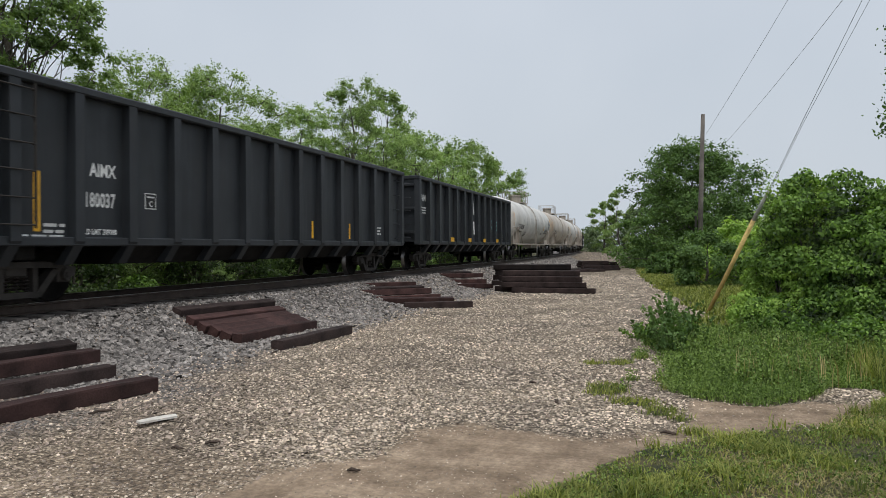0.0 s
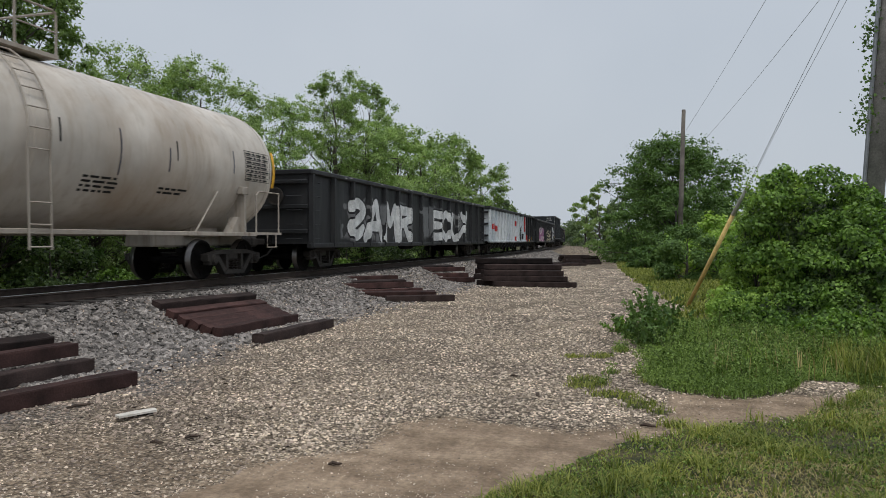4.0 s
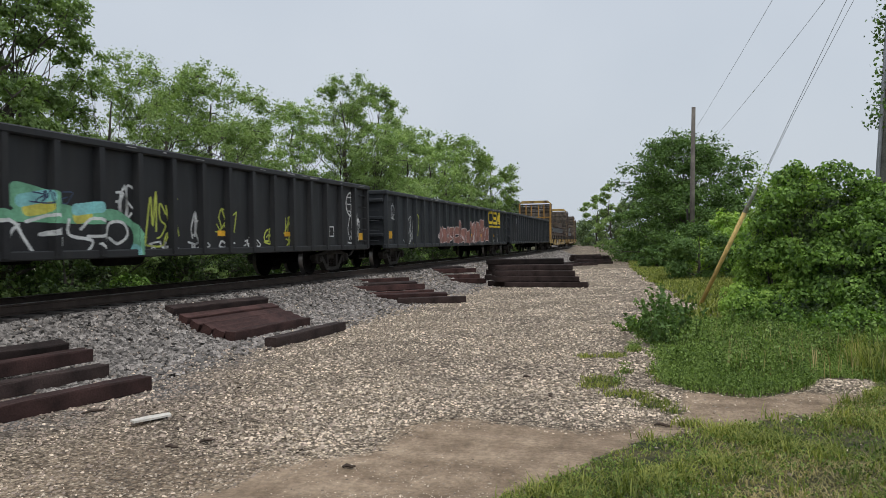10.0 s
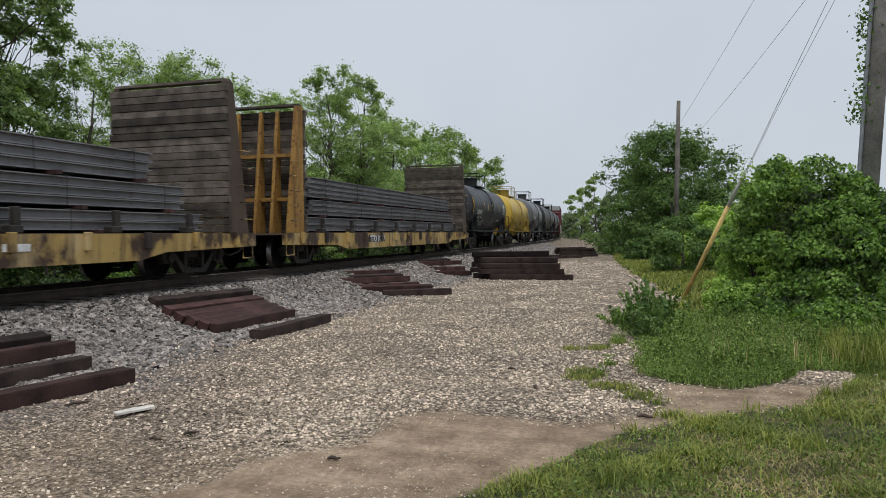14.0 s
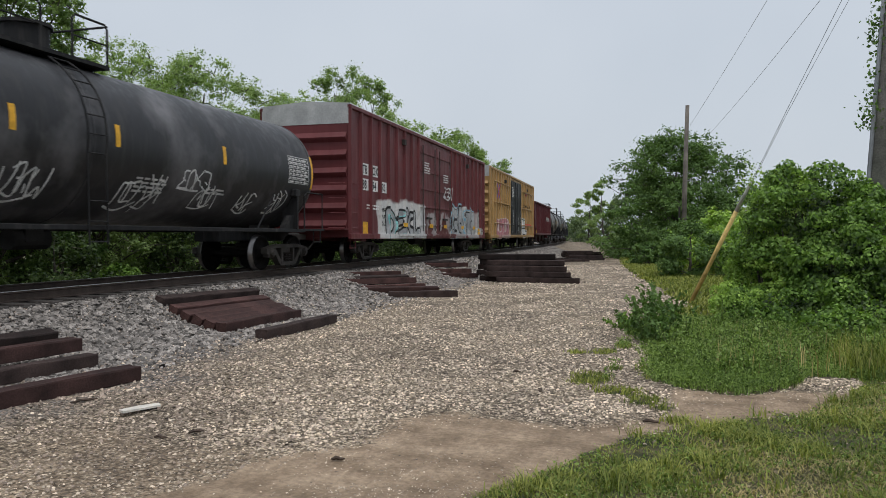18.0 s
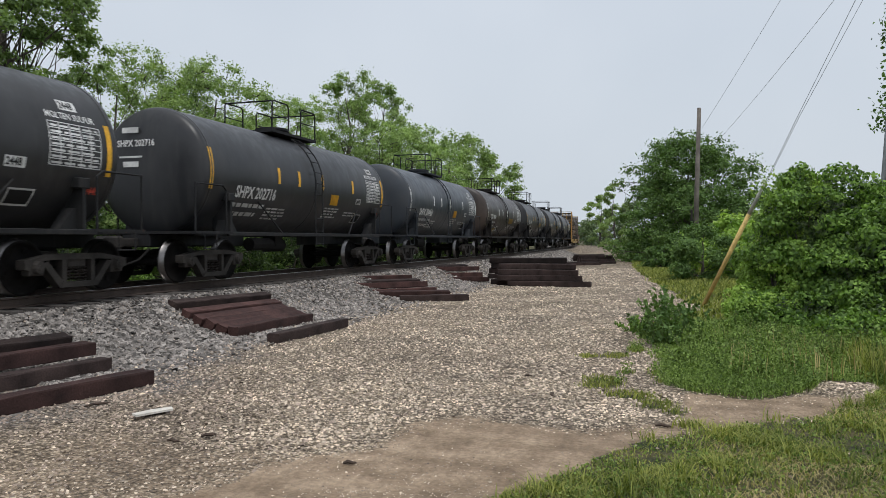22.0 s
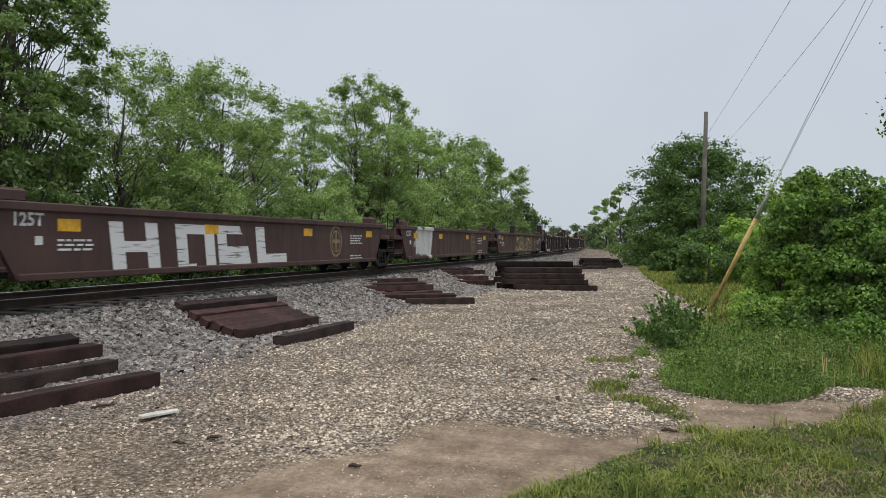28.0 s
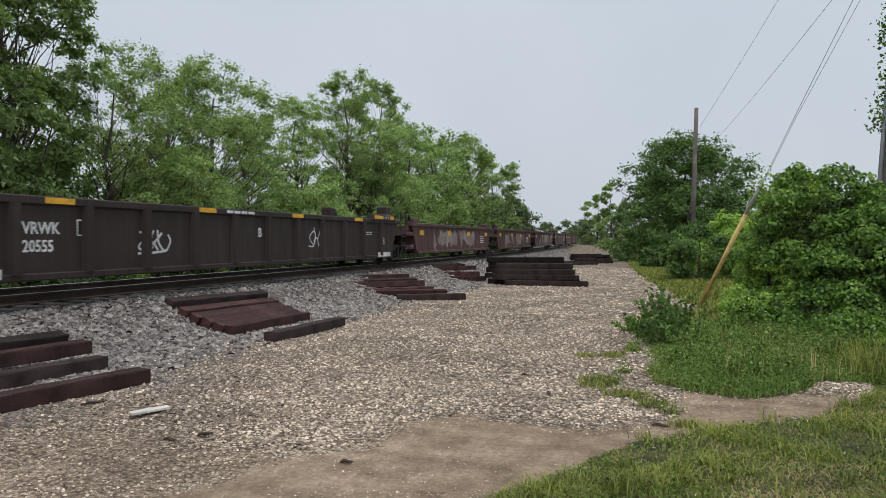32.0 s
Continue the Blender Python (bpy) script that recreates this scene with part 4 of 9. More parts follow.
def make_vines():
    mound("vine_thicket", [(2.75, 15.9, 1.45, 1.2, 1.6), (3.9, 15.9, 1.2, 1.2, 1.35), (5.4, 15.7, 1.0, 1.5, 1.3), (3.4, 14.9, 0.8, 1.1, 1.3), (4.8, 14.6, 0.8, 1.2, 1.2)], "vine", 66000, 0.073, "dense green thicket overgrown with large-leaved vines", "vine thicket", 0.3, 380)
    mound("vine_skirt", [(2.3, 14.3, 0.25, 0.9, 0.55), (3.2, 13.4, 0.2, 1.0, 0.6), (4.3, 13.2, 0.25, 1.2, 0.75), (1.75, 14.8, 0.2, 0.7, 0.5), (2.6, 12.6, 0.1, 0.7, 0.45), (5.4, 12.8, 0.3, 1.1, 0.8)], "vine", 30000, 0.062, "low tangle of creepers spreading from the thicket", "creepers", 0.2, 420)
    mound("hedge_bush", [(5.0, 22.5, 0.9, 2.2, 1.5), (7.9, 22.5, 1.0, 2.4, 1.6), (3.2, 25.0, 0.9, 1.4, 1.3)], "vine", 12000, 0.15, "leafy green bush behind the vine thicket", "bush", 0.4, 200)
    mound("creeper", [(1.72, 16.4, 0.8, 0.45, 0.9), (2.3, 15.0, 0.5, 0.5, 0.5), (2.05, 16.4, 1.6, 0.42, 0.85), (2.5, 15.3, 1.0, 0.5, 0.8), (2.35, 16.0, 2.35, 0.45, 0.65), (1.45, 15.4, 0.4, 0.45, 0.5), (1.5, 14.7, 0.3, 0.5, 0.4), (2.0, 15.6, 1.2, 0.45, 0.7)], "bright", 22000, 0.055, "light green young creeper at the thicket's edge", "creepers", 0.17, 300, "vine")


make_vines()


def blades(name, x, y, height, mat, label, width=0.012, bend=0.5, category="grass"):
    """Single blades, each a bent tapering strip, as one sward."""
    n = len(x)
    a = RNG.uniform(0, math.tau, n)
    h = height * RNG.uniform(0.55, 1.25, n)
    lean = h * bend * RNG.uniform(0.2, 1.2, n)
    dx, dy = np.cos(a), np.sin(a)
    sx, sy = -dy * width, dx * width
    z = ground_height(x, y) - 0.01
    mk = lambda t, k: np.stack([x + dx * lean * t * t + sx * k, y + dy * lean * t * t + sy * k, z + h * (t - 0.25 * bend * t * t)], 1)
    v = np.stack([mk(0, 1), mk(0, -1), mk(0.55, 0.8), mk(0.55, -0.8), mk(1.0, 0.0)], 1)
    i = 5 * np.arange(n)[:, None]
    f = np.concatenate([i + np.array([[0, 1, 3]]), i + np.array([[0, 3, 2]]), i + np.array([[2, 3, 4]])])
    return tagged(new(name, many(name, v.reshape(-1, 3), f, LEAF[mat])), label, category, kind="stuff")


def scatter(n, x0, x1, y0, y1, test):
    x, y = RNG.uniform(x0, x1, n), RNG.uniform(y0, y1, n)
    k = test(x, y) > RNG.uniform(0, 1, n)
    return x[k], y[k]


def make_grass():
    def low(x, y):
        clump = smooth(-0.25, 0.35, wave(x, y, 4.3, 3.0) + 0.5 * wave(x, y, 11.0, 7.0) + 0.12)
        return zones(x, y)[0] * (y < np.interp(x, LOW_X, LOW_Y) + 0.35) * (0.3 + 0.7 * clump)

    def dry(x, y):
        return smooth(-0.1, 0.6, wave(x, y, 2.6, 6.0) + 0.3 * wave(x, y, 6.0, 2.0) + 0.25 * (x - 0.7))
    x, y = scatter(150000, -1.4, 5.0, 3.4, 11.0, lambda x, y: low(x, y) * (1 - 0.75 * dry(x, y)))
    blades("verge_grass", x, y, 0.05 + 0.065 * smooth(-0.4, 0.7, wave(x, y, 4.0, 5.0)), "grass", "short uneven green grass on the verge", 0.005, 1.2)
    x, y = scatter(65000, -1.4, 5.0, 3.4, 11.5, lambda x, y: zones(x, y)[0] * (y < np.interp(x, LOW_X, LOW_Y) + 0.3) * dry(x, y))
    blades("dry_verge_grass", x, y, 0.085, "straw", "dry straw-coloured grass among the green", 0.0035, 1.7)
    x, y = scatter(46000, -1.2, 5.0, 3.4, 10.5, low)
    z = ground_height(x, y) + RNG.uniform(0.01, 0.05, len(x))
    tagged(leaves("clover_leaves", np.stack([x, y, z], 1), 0.024, LEAF["weed"], -0.5, None), "small broad-leaved weeds in the grass", "weeds", kind="stuff")
    x, y = scatter(30000, -1.8, 1.3, 7.0, 12.6, lambda x, y: zones(x, y)[0] * (y > np.interp(x, LOW_X, LOW_Y) + 0.2) * (x < np.interp(y, EDGE_Y, EDGE_X)))
    blades("grass_tufts", x, y, 0.075, "grass", "small grass tufts growing through the gravel", 0.006, 0.8)

    cx, cy = scatter(420, -1.0, 5.0, 3.2, 9.8, low)
    x, y = np.repeat(cx, 22) + RNG.normal(0, 0.045, 22 * len(cx)), np.repeat(cy, 22) + RNG.normal(0, 0.045, 22 * len(cx))
    blades("grass_clumps", x, y, 0.17, "grass", "longer tufts standing out of the verge", 0.005, 0.9)

    def up(x, y):
        return zones(x, y)[0] * (y > np.interp(x, TIP_X, TIP_Y) - 0.2)
    rise = lambda x, y: 0.11 + 0.17 * smooth(0.0, 1.2, np.minimum(x - np.interp(y, EDGE_Y, EDGE_X), y - np.interp(x, TIP_X, TIP_Y)) + 0.3 * wave(x, y, 2.2, 9.0))
    x, y = scatter(70000, -0.7, 5.5, 8.4, 15.5, up)
    blades("weedy_grass", x, y, rise(x, y), "weed", "soft green weeds along the gravel's edge", 0.0045, 1.1, "weeds")
    x, y = scatter(80000, -0.7, 4.5, 8.4, 14.0, up)
    z = ground_height(x, y) + rise(x, y) * RNG.uniform(0.1, 1.25, len(x))
    ob = leaves("weed_leaves", np.stack([x, y, z], 1), 0.026, LEAF["weed"], 0.0, None)
    tagged(ob, "small-leaved weeds growing over the verge", "weeds", kind="stuff")
    x, y = scatter(9000, 2.2, 6.0, 9.8, 13.4, up)
    blades("tall_grass", x, y, 0.45, "grass", "tall seeding grass in front of the thicket", 0.006, 0.6)
    x, y = scatter(700, 0.6, 5.0, 9.5, 13.0, up)
    blades("dry_stalks", x, y, 0.42, "straw", "dry brown stalks among the weeds", 0.006, 0.3)
    x, y = scatter(70000, -6.0, 5.0, 15.5, 62.0, lambda x, y: zones(x, y)[0] * (x < np.interp(y, EDGE_Y, EDGE_X) + 4.0))
    blades("roadside_grass", x, y, 0.16, "grass", "bright grass beside the gravel road", 0.02, 0.8)


make_grass()


def weed(x, y, h, n, seed, size=0.045, mat="weed"):
    rng = random.Random(seed)
    root = new("tall_weed")
    z = float(ground_height(np.array([x]), np.array([y]))[0])
    root.location = (x, y, z)
    pts = []
    for k in range(n):
        a, r = rng.uniform(0, math.tau), rng.uniform(0.0, 0.22)
        tip = Vector((math.cos(a) * r * 1.9, math.sin(a) * r * 1.9, h * rng.uniform(0.6, 1.15)))
        base = Vector((math.cos(a) * r * 0.5, math.sin(a) * r * 0.5, 0))
        bm = bmesh.new()
        tube(bm, [base, base.lerp(tip, 0.5), tip], [0.007, 0.005, 0.002], 4)
        part("stem", bm, M["green_stem"], root)
        for j in range(34):
            t = (j + 1) / 34
            pts.append(tuple(base.lerp(tip, t) + Vector((rng.gauss(0, 0.05), rng.gauss(0, 0.05), rng.gauss(0, 0.02))) * (1.25 - t * 0.8)))
    leaves("leaves", np.array(pts), size, LEAF[mat], 0.2, root)
    return tagged(root, "tall leafy weed at the gravel's edge", "weed", "weeds at the gravel's edge")


M["green_stem"] = plain("green_stems", (0.12, 0.15, 0.05), 0.7, 0, 0.3, 6, 40, 0.1)


def make_weeds():
    for i, (x, y, h, n) in enumerate(((-0.2, 12.6, 0.82, 16), (-0.1, 13.3, 0.88, 16), (0.0, 12.2, 0.72, 12), (-0.5, 13.6, 0.55, 10), (0.15, 13.0, 0.8, 12), (-0.75, 14.4, 0.28, 12))):
        weed(x, y, h, n, 700 + i, 0.07, "vine" if i == 5 else "dark")
    for i, (x, y, h, n) in enumerate(((0.35, 12.0, 0.5, 12), (0.2, 11.4, 0.42, 10), (0.2, 10.4, 0.36, 12), (0.6, 10.0, 0.36, 12), (1.0, 9.7, 0.34, 12), (1.4, 10.1, 0.4, 10), (1.1, 10.9, 0.46, 12), (0.7, 11.3, 0.46, 12), (1.7, 11.2, 0.5, 12), (1.5, 12.2, 0.55, 10), (2.2, 11.4, 0.5, 10), (1.0, 13.4, 0.6, 10), (2.6, 10.9, 0.6, 10), (3.1, 11.3, 0.7, 10))):
        weed(x, y, h, n, 720 + i)


make_weeds()


# ---- poles and wires ----
def make_poles():
    wood = plain("weathered_pole_wood", (0.17, 0.15, 0.13), 0.85, 0, 0.35, 2, 30, 0.5)
    grey = plain("galvanised_wire", (0.3, 0.31, 0.32), 0.45, 0.7, 0.15, 4, 30, 0.0)
    yellow = plain("faded_yellow_guard", (0.8, 0.58, 0.21), 0.55, 0, 0.25, 5, 30, 0.1)
    # the far pole
    pole = new("utility_pole")
    pole.location = (0.97, 40.5, -0.2)
    bm = bmesh.new()
    tube(bm, [(0, 0, 0), (0.09, 0, 4.5), (0.2, 0, 8.75)], [0.14, 0.125, 0.1], 12)
    part("pole", bm, wood, pole, smooth=True)
    bm = bmesh.new()
    box(bm, -0.22, -0.12, -0.1, 0.1, 2.9, 3.5, 0.01)
    part("meter_box", bm, M["steel_dark"], pole, "small grey metal box")
    tagged(pole, "bare weathered wooden utility pole", "utility pole", "utility poles")
    # the near pole, grown over with ivy
    pole2 = new("utility_pole")
    pole2.location = (3.89, 16.5, -0.1)
    bm = bmesh.new()
    tube(bm, [(0, 0, 0), (0.37, -0.12, 6.0), (0.78, -0.3, 12.6)], [0.2, 0.18, 0.145], 14)
    part("pole", bm, plain("grey_pole_wood", (0.27, 0.25, 0.23), 0.85, 0, 0.4, 2, 30, 0.5), pole2, smooth=True)
    bm = bmesh.new()
    tube(bm, [(-0.2, -0.08, 0), (0.17, -0.2, 6.0), (0.42, -0.3, 9.5)], 0.04, 8)
    part("conduit", bm, grey, pole2, "grey conduit running up the pole")
    p = np.stack([RNG.normal(0.02, 0.13, 1100), RNG.normal(-0.06, 0.13, 1100), RNG.uniform(3.9, 7.4, 1100)], 1)
    p[:, 0] += p[:, 2] * 0.055 - 0.12 + 0.07 * np.sin(p[:, 2] * 4)
    leaves("ivy", p, 0.075, LEAF["dark"], 0.4, pole2)
    tagged(pole2, "leaning wooden utility pole with ivy climbing it", "utility pole", "utility poles")
    top2 = Vector((4.57, 16.2, 9.05))
    # the guy wire with its yellow guard
    guy = new("guy_wire")
    base = Vector((0.67, 20.06, 0.0))
    guy.location = base
    d = top2 - base
    bm = bmesh.new()
    tube(bm, [(0, 0, -0.1), d * 0.5, d], 0.006, 5)
    tube(bm, [(0, 0, -0.1), d * 0.5 + Vector((0.04, 0, 0.0)), d + Vector((0.3, 0, 0.1))], 0.005, 5)
    part("cable", bm, grey, guy, "steel cable")
    u = d.normalized()
    bm = bmesh.new()
    tube(bm, [u * 0.05, u * 2.75], 0.055, 10)
    part("guard", bm, yellow, guy, "faded yellow plastic guard", True)
    bm = bmesh.new()
    tube(bm, [u * 2.75, u * 3.6], [0.05, 0.03], 8)
    part("sleeve", bm, plain("bleached_sleeve", (0.55, 0.54, 0.5), 0.5, 0, 0.2, 4, 30, 0.05), guy, "pale weathered sleeve", True)
    p = np.stack([RNG.normal(0, 0.13, 170), RNG.normal(0, 0.1, 170), RNG.normal(0, 0.16, 170)], 1) + np.array([tuple(u * k) for k in RNG.uniform(2.9, 3.9, 170)])
    leaves("vine_leaves", p, 0.075, LEAF["bright"], 0.4, guy)
    tagged(guy, "slanting guy wire in a faded yellow guard", "guy wire")
    # the two lines between the poles
    for i, (za, zb, dxb) in enumerate(((7.5, 11.19, 0.06), (6.95, 8.58, 0.0))):
        a, b = Vector((1.3 + 0.9 * i, 40.5, za)), top2 + Vector((dxb, 0, zb - 9.05))
        bm = bmesh.new()
        tube(bm, [a.lerp(b, k / 12) - Vector((0, 0, 0.15 * 4 * (k / 12) * (1 - k / 12))) for k in range(13)], 0.0065, 5)
        part_ob = part("power_line", bm, grey, None)
        tagged(part_ob, "thin sagging wire strung between the poles", "wire", "overhead wires")


make_poles()


# ---- the freight train: running gear ----
def mesh_of(bm, name, *mats):
    me = bpy.data.meshes.new(name)
    bm.to_mesh(me)
    bm.free()
    for m in mats:
        me.materials.append(m)
    return me


def wheelset_mesh():
    bm = bmesh.new()
    r = 0.457
    for side in (1, -1):
        w = bmesh.new()
        prof = [(-0.072, r + 0.03), (-0.045, r + 0.028), (-0.035, r + 0.004), (0.062, r - 0.004), (0.062, r - 0.06), (0.03, r - 0.075), (0.012, 0.24), (0.05, 0.13), (0.085, 0.125), (0.085, 0.0001)]
        prof = [(-0.072, 0.0001)] + [(-0.072, 0.12), (-0.04, 0.2), (-0.06, r - 0.06)] + prof
        lathe(w, prof, 22, "x")
        for f in w.faces:
            c = f.calc_center_median()
            rad = math.hypot(c.y, c.z)
            f.material_index = 1 if rad > r - 0.012 and c.x > -0.06 else 0
            f.smooth = True
        me = bpy.data.meshes.new("tmp")
        w.to_mesh(me)
        w.free()
        me.transform(Matrix.Translation((side * 0.7525, 0, 0)) @ Matrix.Diagonal((side, 1, 1, 1)))
        bm.from_mesh(me)
        bpy.data.meshes.remove(me)
    tube(bm, [(-1.05, 0, 0), (1.05, 0, 0)], 0.085, 10)
    # balance marks and grease that show the turning
    for side in (1, -1):
        for a in (0.4, 2.6):
            y, z = math.cos(a) * 0.3, math.sin(a) * 0.3
            box(bm, side * 0.77 - 0.006, side * 0.77 + 0.02, y - 0.05, y + 0.05, z - 0.035, z + 0.035)
    bmesh.ops.recalc_face_normals(bm, faces=bm.faces)
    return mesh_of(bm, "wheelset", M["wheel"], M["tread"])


def side_frame_mesh():
    bm = bmesh.new()
    x0, x1 = 0.93, 1.09
    prism(bm, [(-1.12, 0.56), (-0.5, 0.64), (0.5, 0.64), (1.12, 0.56), (1.12, 0.44), (1.02, 0.42), (0.95, 0.54), (0.5, 0.56), (-0.5, 0.56), (-0.95, 0.54), (-1.02, 0.42), (-1.12, 0.44)], "x", x0, x1)
    for s in (1, -1):
        prism(bm, [(s * 0.78, 0.52), (s * 0.66, 0.54), (s * 0.28, 0.16), (s * 0.42, 0.13)][::s], "x", x0 + 0.01, x1 - 0.01)
        prism(bm, [(s * 0.36, 0.56), (s * 0.27, 0.56), (s * 0.27, 0.2), (s * 0.36, 0.24)][::s], "x", x0 + 0.012, x1 - 0.012)
        box(bm, x0 + 0.004, x1 - 0.004, s * 0.89 - 0.15, s * 0.89 + 0.15, 0.34, 0.58, 0.02)
        tube(bm, [(x1 - 0.01, s * 0.89, 0.457), (x1 + 0.07, s * 0.89, 0.457)], [0.105, 0.085], 12)
        tube(bm, [(x1 + 0.07, s * 0.89, 0.457), (x1 + 0.085, s * 0.89, 0.457)], [0.05, 0.045], 6)
    prism(bm, [(-0.42, 0.13), (0.42, 0.13), (0.36, 0.22), (-0.36, 0.22)], "x", x0, x1)
    for v in bm.verts:
        v.co.z = 0.457 + (v.co.z - 0.457) * (1.25 if v.co.z > 0.457 else 1.05)
        v.co.x += 0.03 if v.co.x > 1.05 else 0.0
    return mesh_of(bm, "side_frame", M["steel_dark"])


def springs_mesh():
    bm = bmesh.new()
    tube(bm, [(0.07 * math.cos(k * 1.4), 0.07 * math.sin(k * 1.4), 0.22 + 0.24 * k / 20) for k in range(21)], 0.018, 3)
    return mesh_of(bm, "spring", M["spring"])


def bolster_mesh():
    bm = bmesh.new()
    box(bm, -1.06, 1.06, -0.22, 0.22, 0.44, 0.62, 0.03)
    box(bm, -0.35, 0.35, -0.3, 0.3, 0.6, 0.72, 0.02)
    for s in (1, -1):
        box(bm, -0.85, 0.85, s * 0.36 - 0.04, s * 0.36 + 0.04, 0.36, 0.48)
        for x in (-0.75, 0.75):
            box(bm, x - 0.09, x + 0.09, s * 0.40 - 0.03, s * 0.40 + 0.03, 0.3, 0.6)
    return mesh_of(bm, "bogie", M["steel_dark"])


MESH = {"wheelset": wheelset_mesh(), "side_frame": side_frame_mesh(), "spring": springs_mesh(), "bogie": bolster_mesh()}
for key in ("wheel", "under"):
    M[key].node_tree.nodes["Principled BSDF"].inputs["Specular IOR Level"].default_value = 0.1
WHEELSETS = []  # wheelset, its car, its bogie's place on the car


def bogie(car, y):
    b = part("bogie", MESH["bogie"], None, car, "cast steel bogie")
    b.location = (0, y, 0)
    for flip in (0, math.pi):
        ob = part("side_frame", MESH["side_frame"], None, b)
        ob.rotation_euler = (0, 0, flip)
        for y in (-0.17, 0.0, 0.17):
            ob = part("spring", MESH["spring"], None, b)
            ob.location = (math.cos(flip), y, 0)
    for s in (1, -1):
        ob = part("wheelset", MESH["wheelset"], None, b, "steel wheels on an axle, with worn bright rims")
        ob.location = (0, s * 0.89, 0.457)
        WHEELSETS.append((ob, car, y + s * 0.89, s * 0.89))
    return b


def coupler(car, y, out):
    bm = bmesh.new()
    box(bm, -0.09, 0.09, min(y, y + out * 0.55), max(y, y + out * 0.55), 0.78, 0.95, 0.02)
    box(bm, -0.17, 0.15, min(y + out * 0.5, y + out * 0.82), max(y + out * 0.5, y + out * 0.82), 0.72, 1.0, 0.05)
    part("coupler", bm, M["steel_dark"], car, "knuckle coupler")
    bm = bmesh.new()
    pts = [(0.35, y, 0.72), (0.32, y + out * 0.3, 0.5), (0.22, y + out * 0.6, 0.4), (0.08, y + out * 0.8, 0.5)]
    tube(bm, pts, 0.025, 6)
    part("brake_hose", bm, M["under"], car, "black rubber brake hose")


def writing(body, size, y, z, mat, parent, x, on="side", stretch=1.0, name="lettering"):
    """Words on a car's flank (on="side"; y along it, x its depth) or on its front end (y across it, x its place), as a thin mesh just proud of it."""
    cu = bpy.data.curves.new("lettering", "FONT")
    cu.body, cu.size, cu.align_x, cu.resolution_u, cu.offset = body, size, "LEFT", 2, size * 0.025
    ob = bpy.data.objects.new("lettering", cu)
    me = bpy.data.meshes.new_from_object(ob)
    bpy.data.objects.remove(ob)
    bpy.data.curves.remove(cu)
    me.name = name
    m = Matrix(((0, 0, 1, x), (stretch, 0, 0, y), (0, 1, 0, z), (0, 0, 0, 1))) if on == "side" else Matrix(((stretch, 0, 0, y), (0, 0, -1, x), (0, 1, 0, z), (0, 0, 0, 1)))
    me.transform(m)
    me.materials.clear()
    me.materials.append(mat)
    return part(name, me, None, parent)


def bars(y, z, w, rows, mat, parent, x, h=0.045, gap=0.075, seed=1):
    """Small print too fine to read, as bars."""
    rng = random.Random(seed)
    bm = bmesh.new()
    for r in range(rows):
        yy = y
        while yy < y + w * rng.uniform(0.75, 1.0):
            ln = rng.uniform(0.08, 0.3)
            ln = min(ln, y + w - yy)
            if ln < 0.03:
                break
            box(bm, x, x + 0.003, yy, yy + ln, z - r * gap, z - r * gap + h)
            yy += ln + 0.05
    return part("small_print", bm, mat, parent)


def plate(y0, y1, z0, z1, mat, parent, x, name="marking", t=0.004):
    bm = bmesh.new()
    box(bm, x, x + t, y0, y1, z0, z1)
    return part(name, bm, mat, parent)


def emblem_mark(y, z, w, h, parent, x):
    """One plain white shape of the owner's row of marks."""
    bm = bmesh.new()
    k = 0.2 * w
    box(bm, x, x + 0.004, y, y + k, z, z + h)
    for a in (0.0, 0.4, 0.8):
        box(bm, x, x + 0.004, y + k, y + w, z + a * h, z + (a + 0.2) * h)
    return part("marking", bm, M["white_letter"], parent)


def ribbon(bm, pts, width, x):
    """A flat painted stroke on the flank."""
    pts = [Vector((0, p[0], p[1])) for p in pts]
    prev = None
    for i, p in enumerate(pts):
        d = pts[min(i + 1, len(pts) - 1)] - pts[max(i - 1, 0)]
        if d.length < 1e-6:
            continue
        n = Vector((0, -d.z, d.y)).normalized() * width / 2
        a, b = bm.verts.new((x, p.y + n.y, p.z + n.z)), bm.verts.new((x, p.y - n.y, p.z - n.z))
        if prev:
            try:
                bm.faces.new((prev[0], prev[1], b, a))
            except ValueError:
                pass
        prev = (a, b)


def scrawl(parent, y, z, w, h, mat, seed, x, width=0.05, letters=4):
    """A sprayed hand tag: a row of quick leaning strokes with a flourish."""
    rng = random.Random(seed)
    bm = bmesh.new()
    picks = [rng.randrange(len(GLYPHS)) for _ in range(letters)]
    lines = glyph_row(y, z, w, h, picks, seed, 0.2, 1.55)
    lines.append(smooth_line([(y + w * rng.uniform(0.6, 1.0), z + h * rng.uniform(-0.1, 0.3)), (y + w * 0.5, z - h * 0.12), (y - w * 0.05, z + h * rng.uniform(-0.15, 0.1))]))
    for line in lines:
        ribbon(bm, line, width * rng.uniform(0.6, 0.9), x)
    return part("spray_tag", bm, mat, parent, "sprayed graffiti tag")


def smooth_line(ctrl, n=6):
    pts = []
    for i in range(len(ctrl) - 1):
        p0, p1, p2, p3 = ctrl[max(i - 1, 0)], ctrl[i], ctrl[i + 1], ctrl[min(i + 2, len(ctrl) - 1)]
        for j in range(n):
            t = j / n
            pts.append(tuple(0.5 * (2 * p1[c] + (p2[c] - p0[c]) * t + (2 * p0[c] - 5 * p1[c] + 4 * p2[c] - p3[c]) * t * t + (3 * p1[c] - p0[c] - 3 * p2[c] + p3[c]) * t ** 3) for c in (0, 1)))
    return pts + [ctrl[-1]]


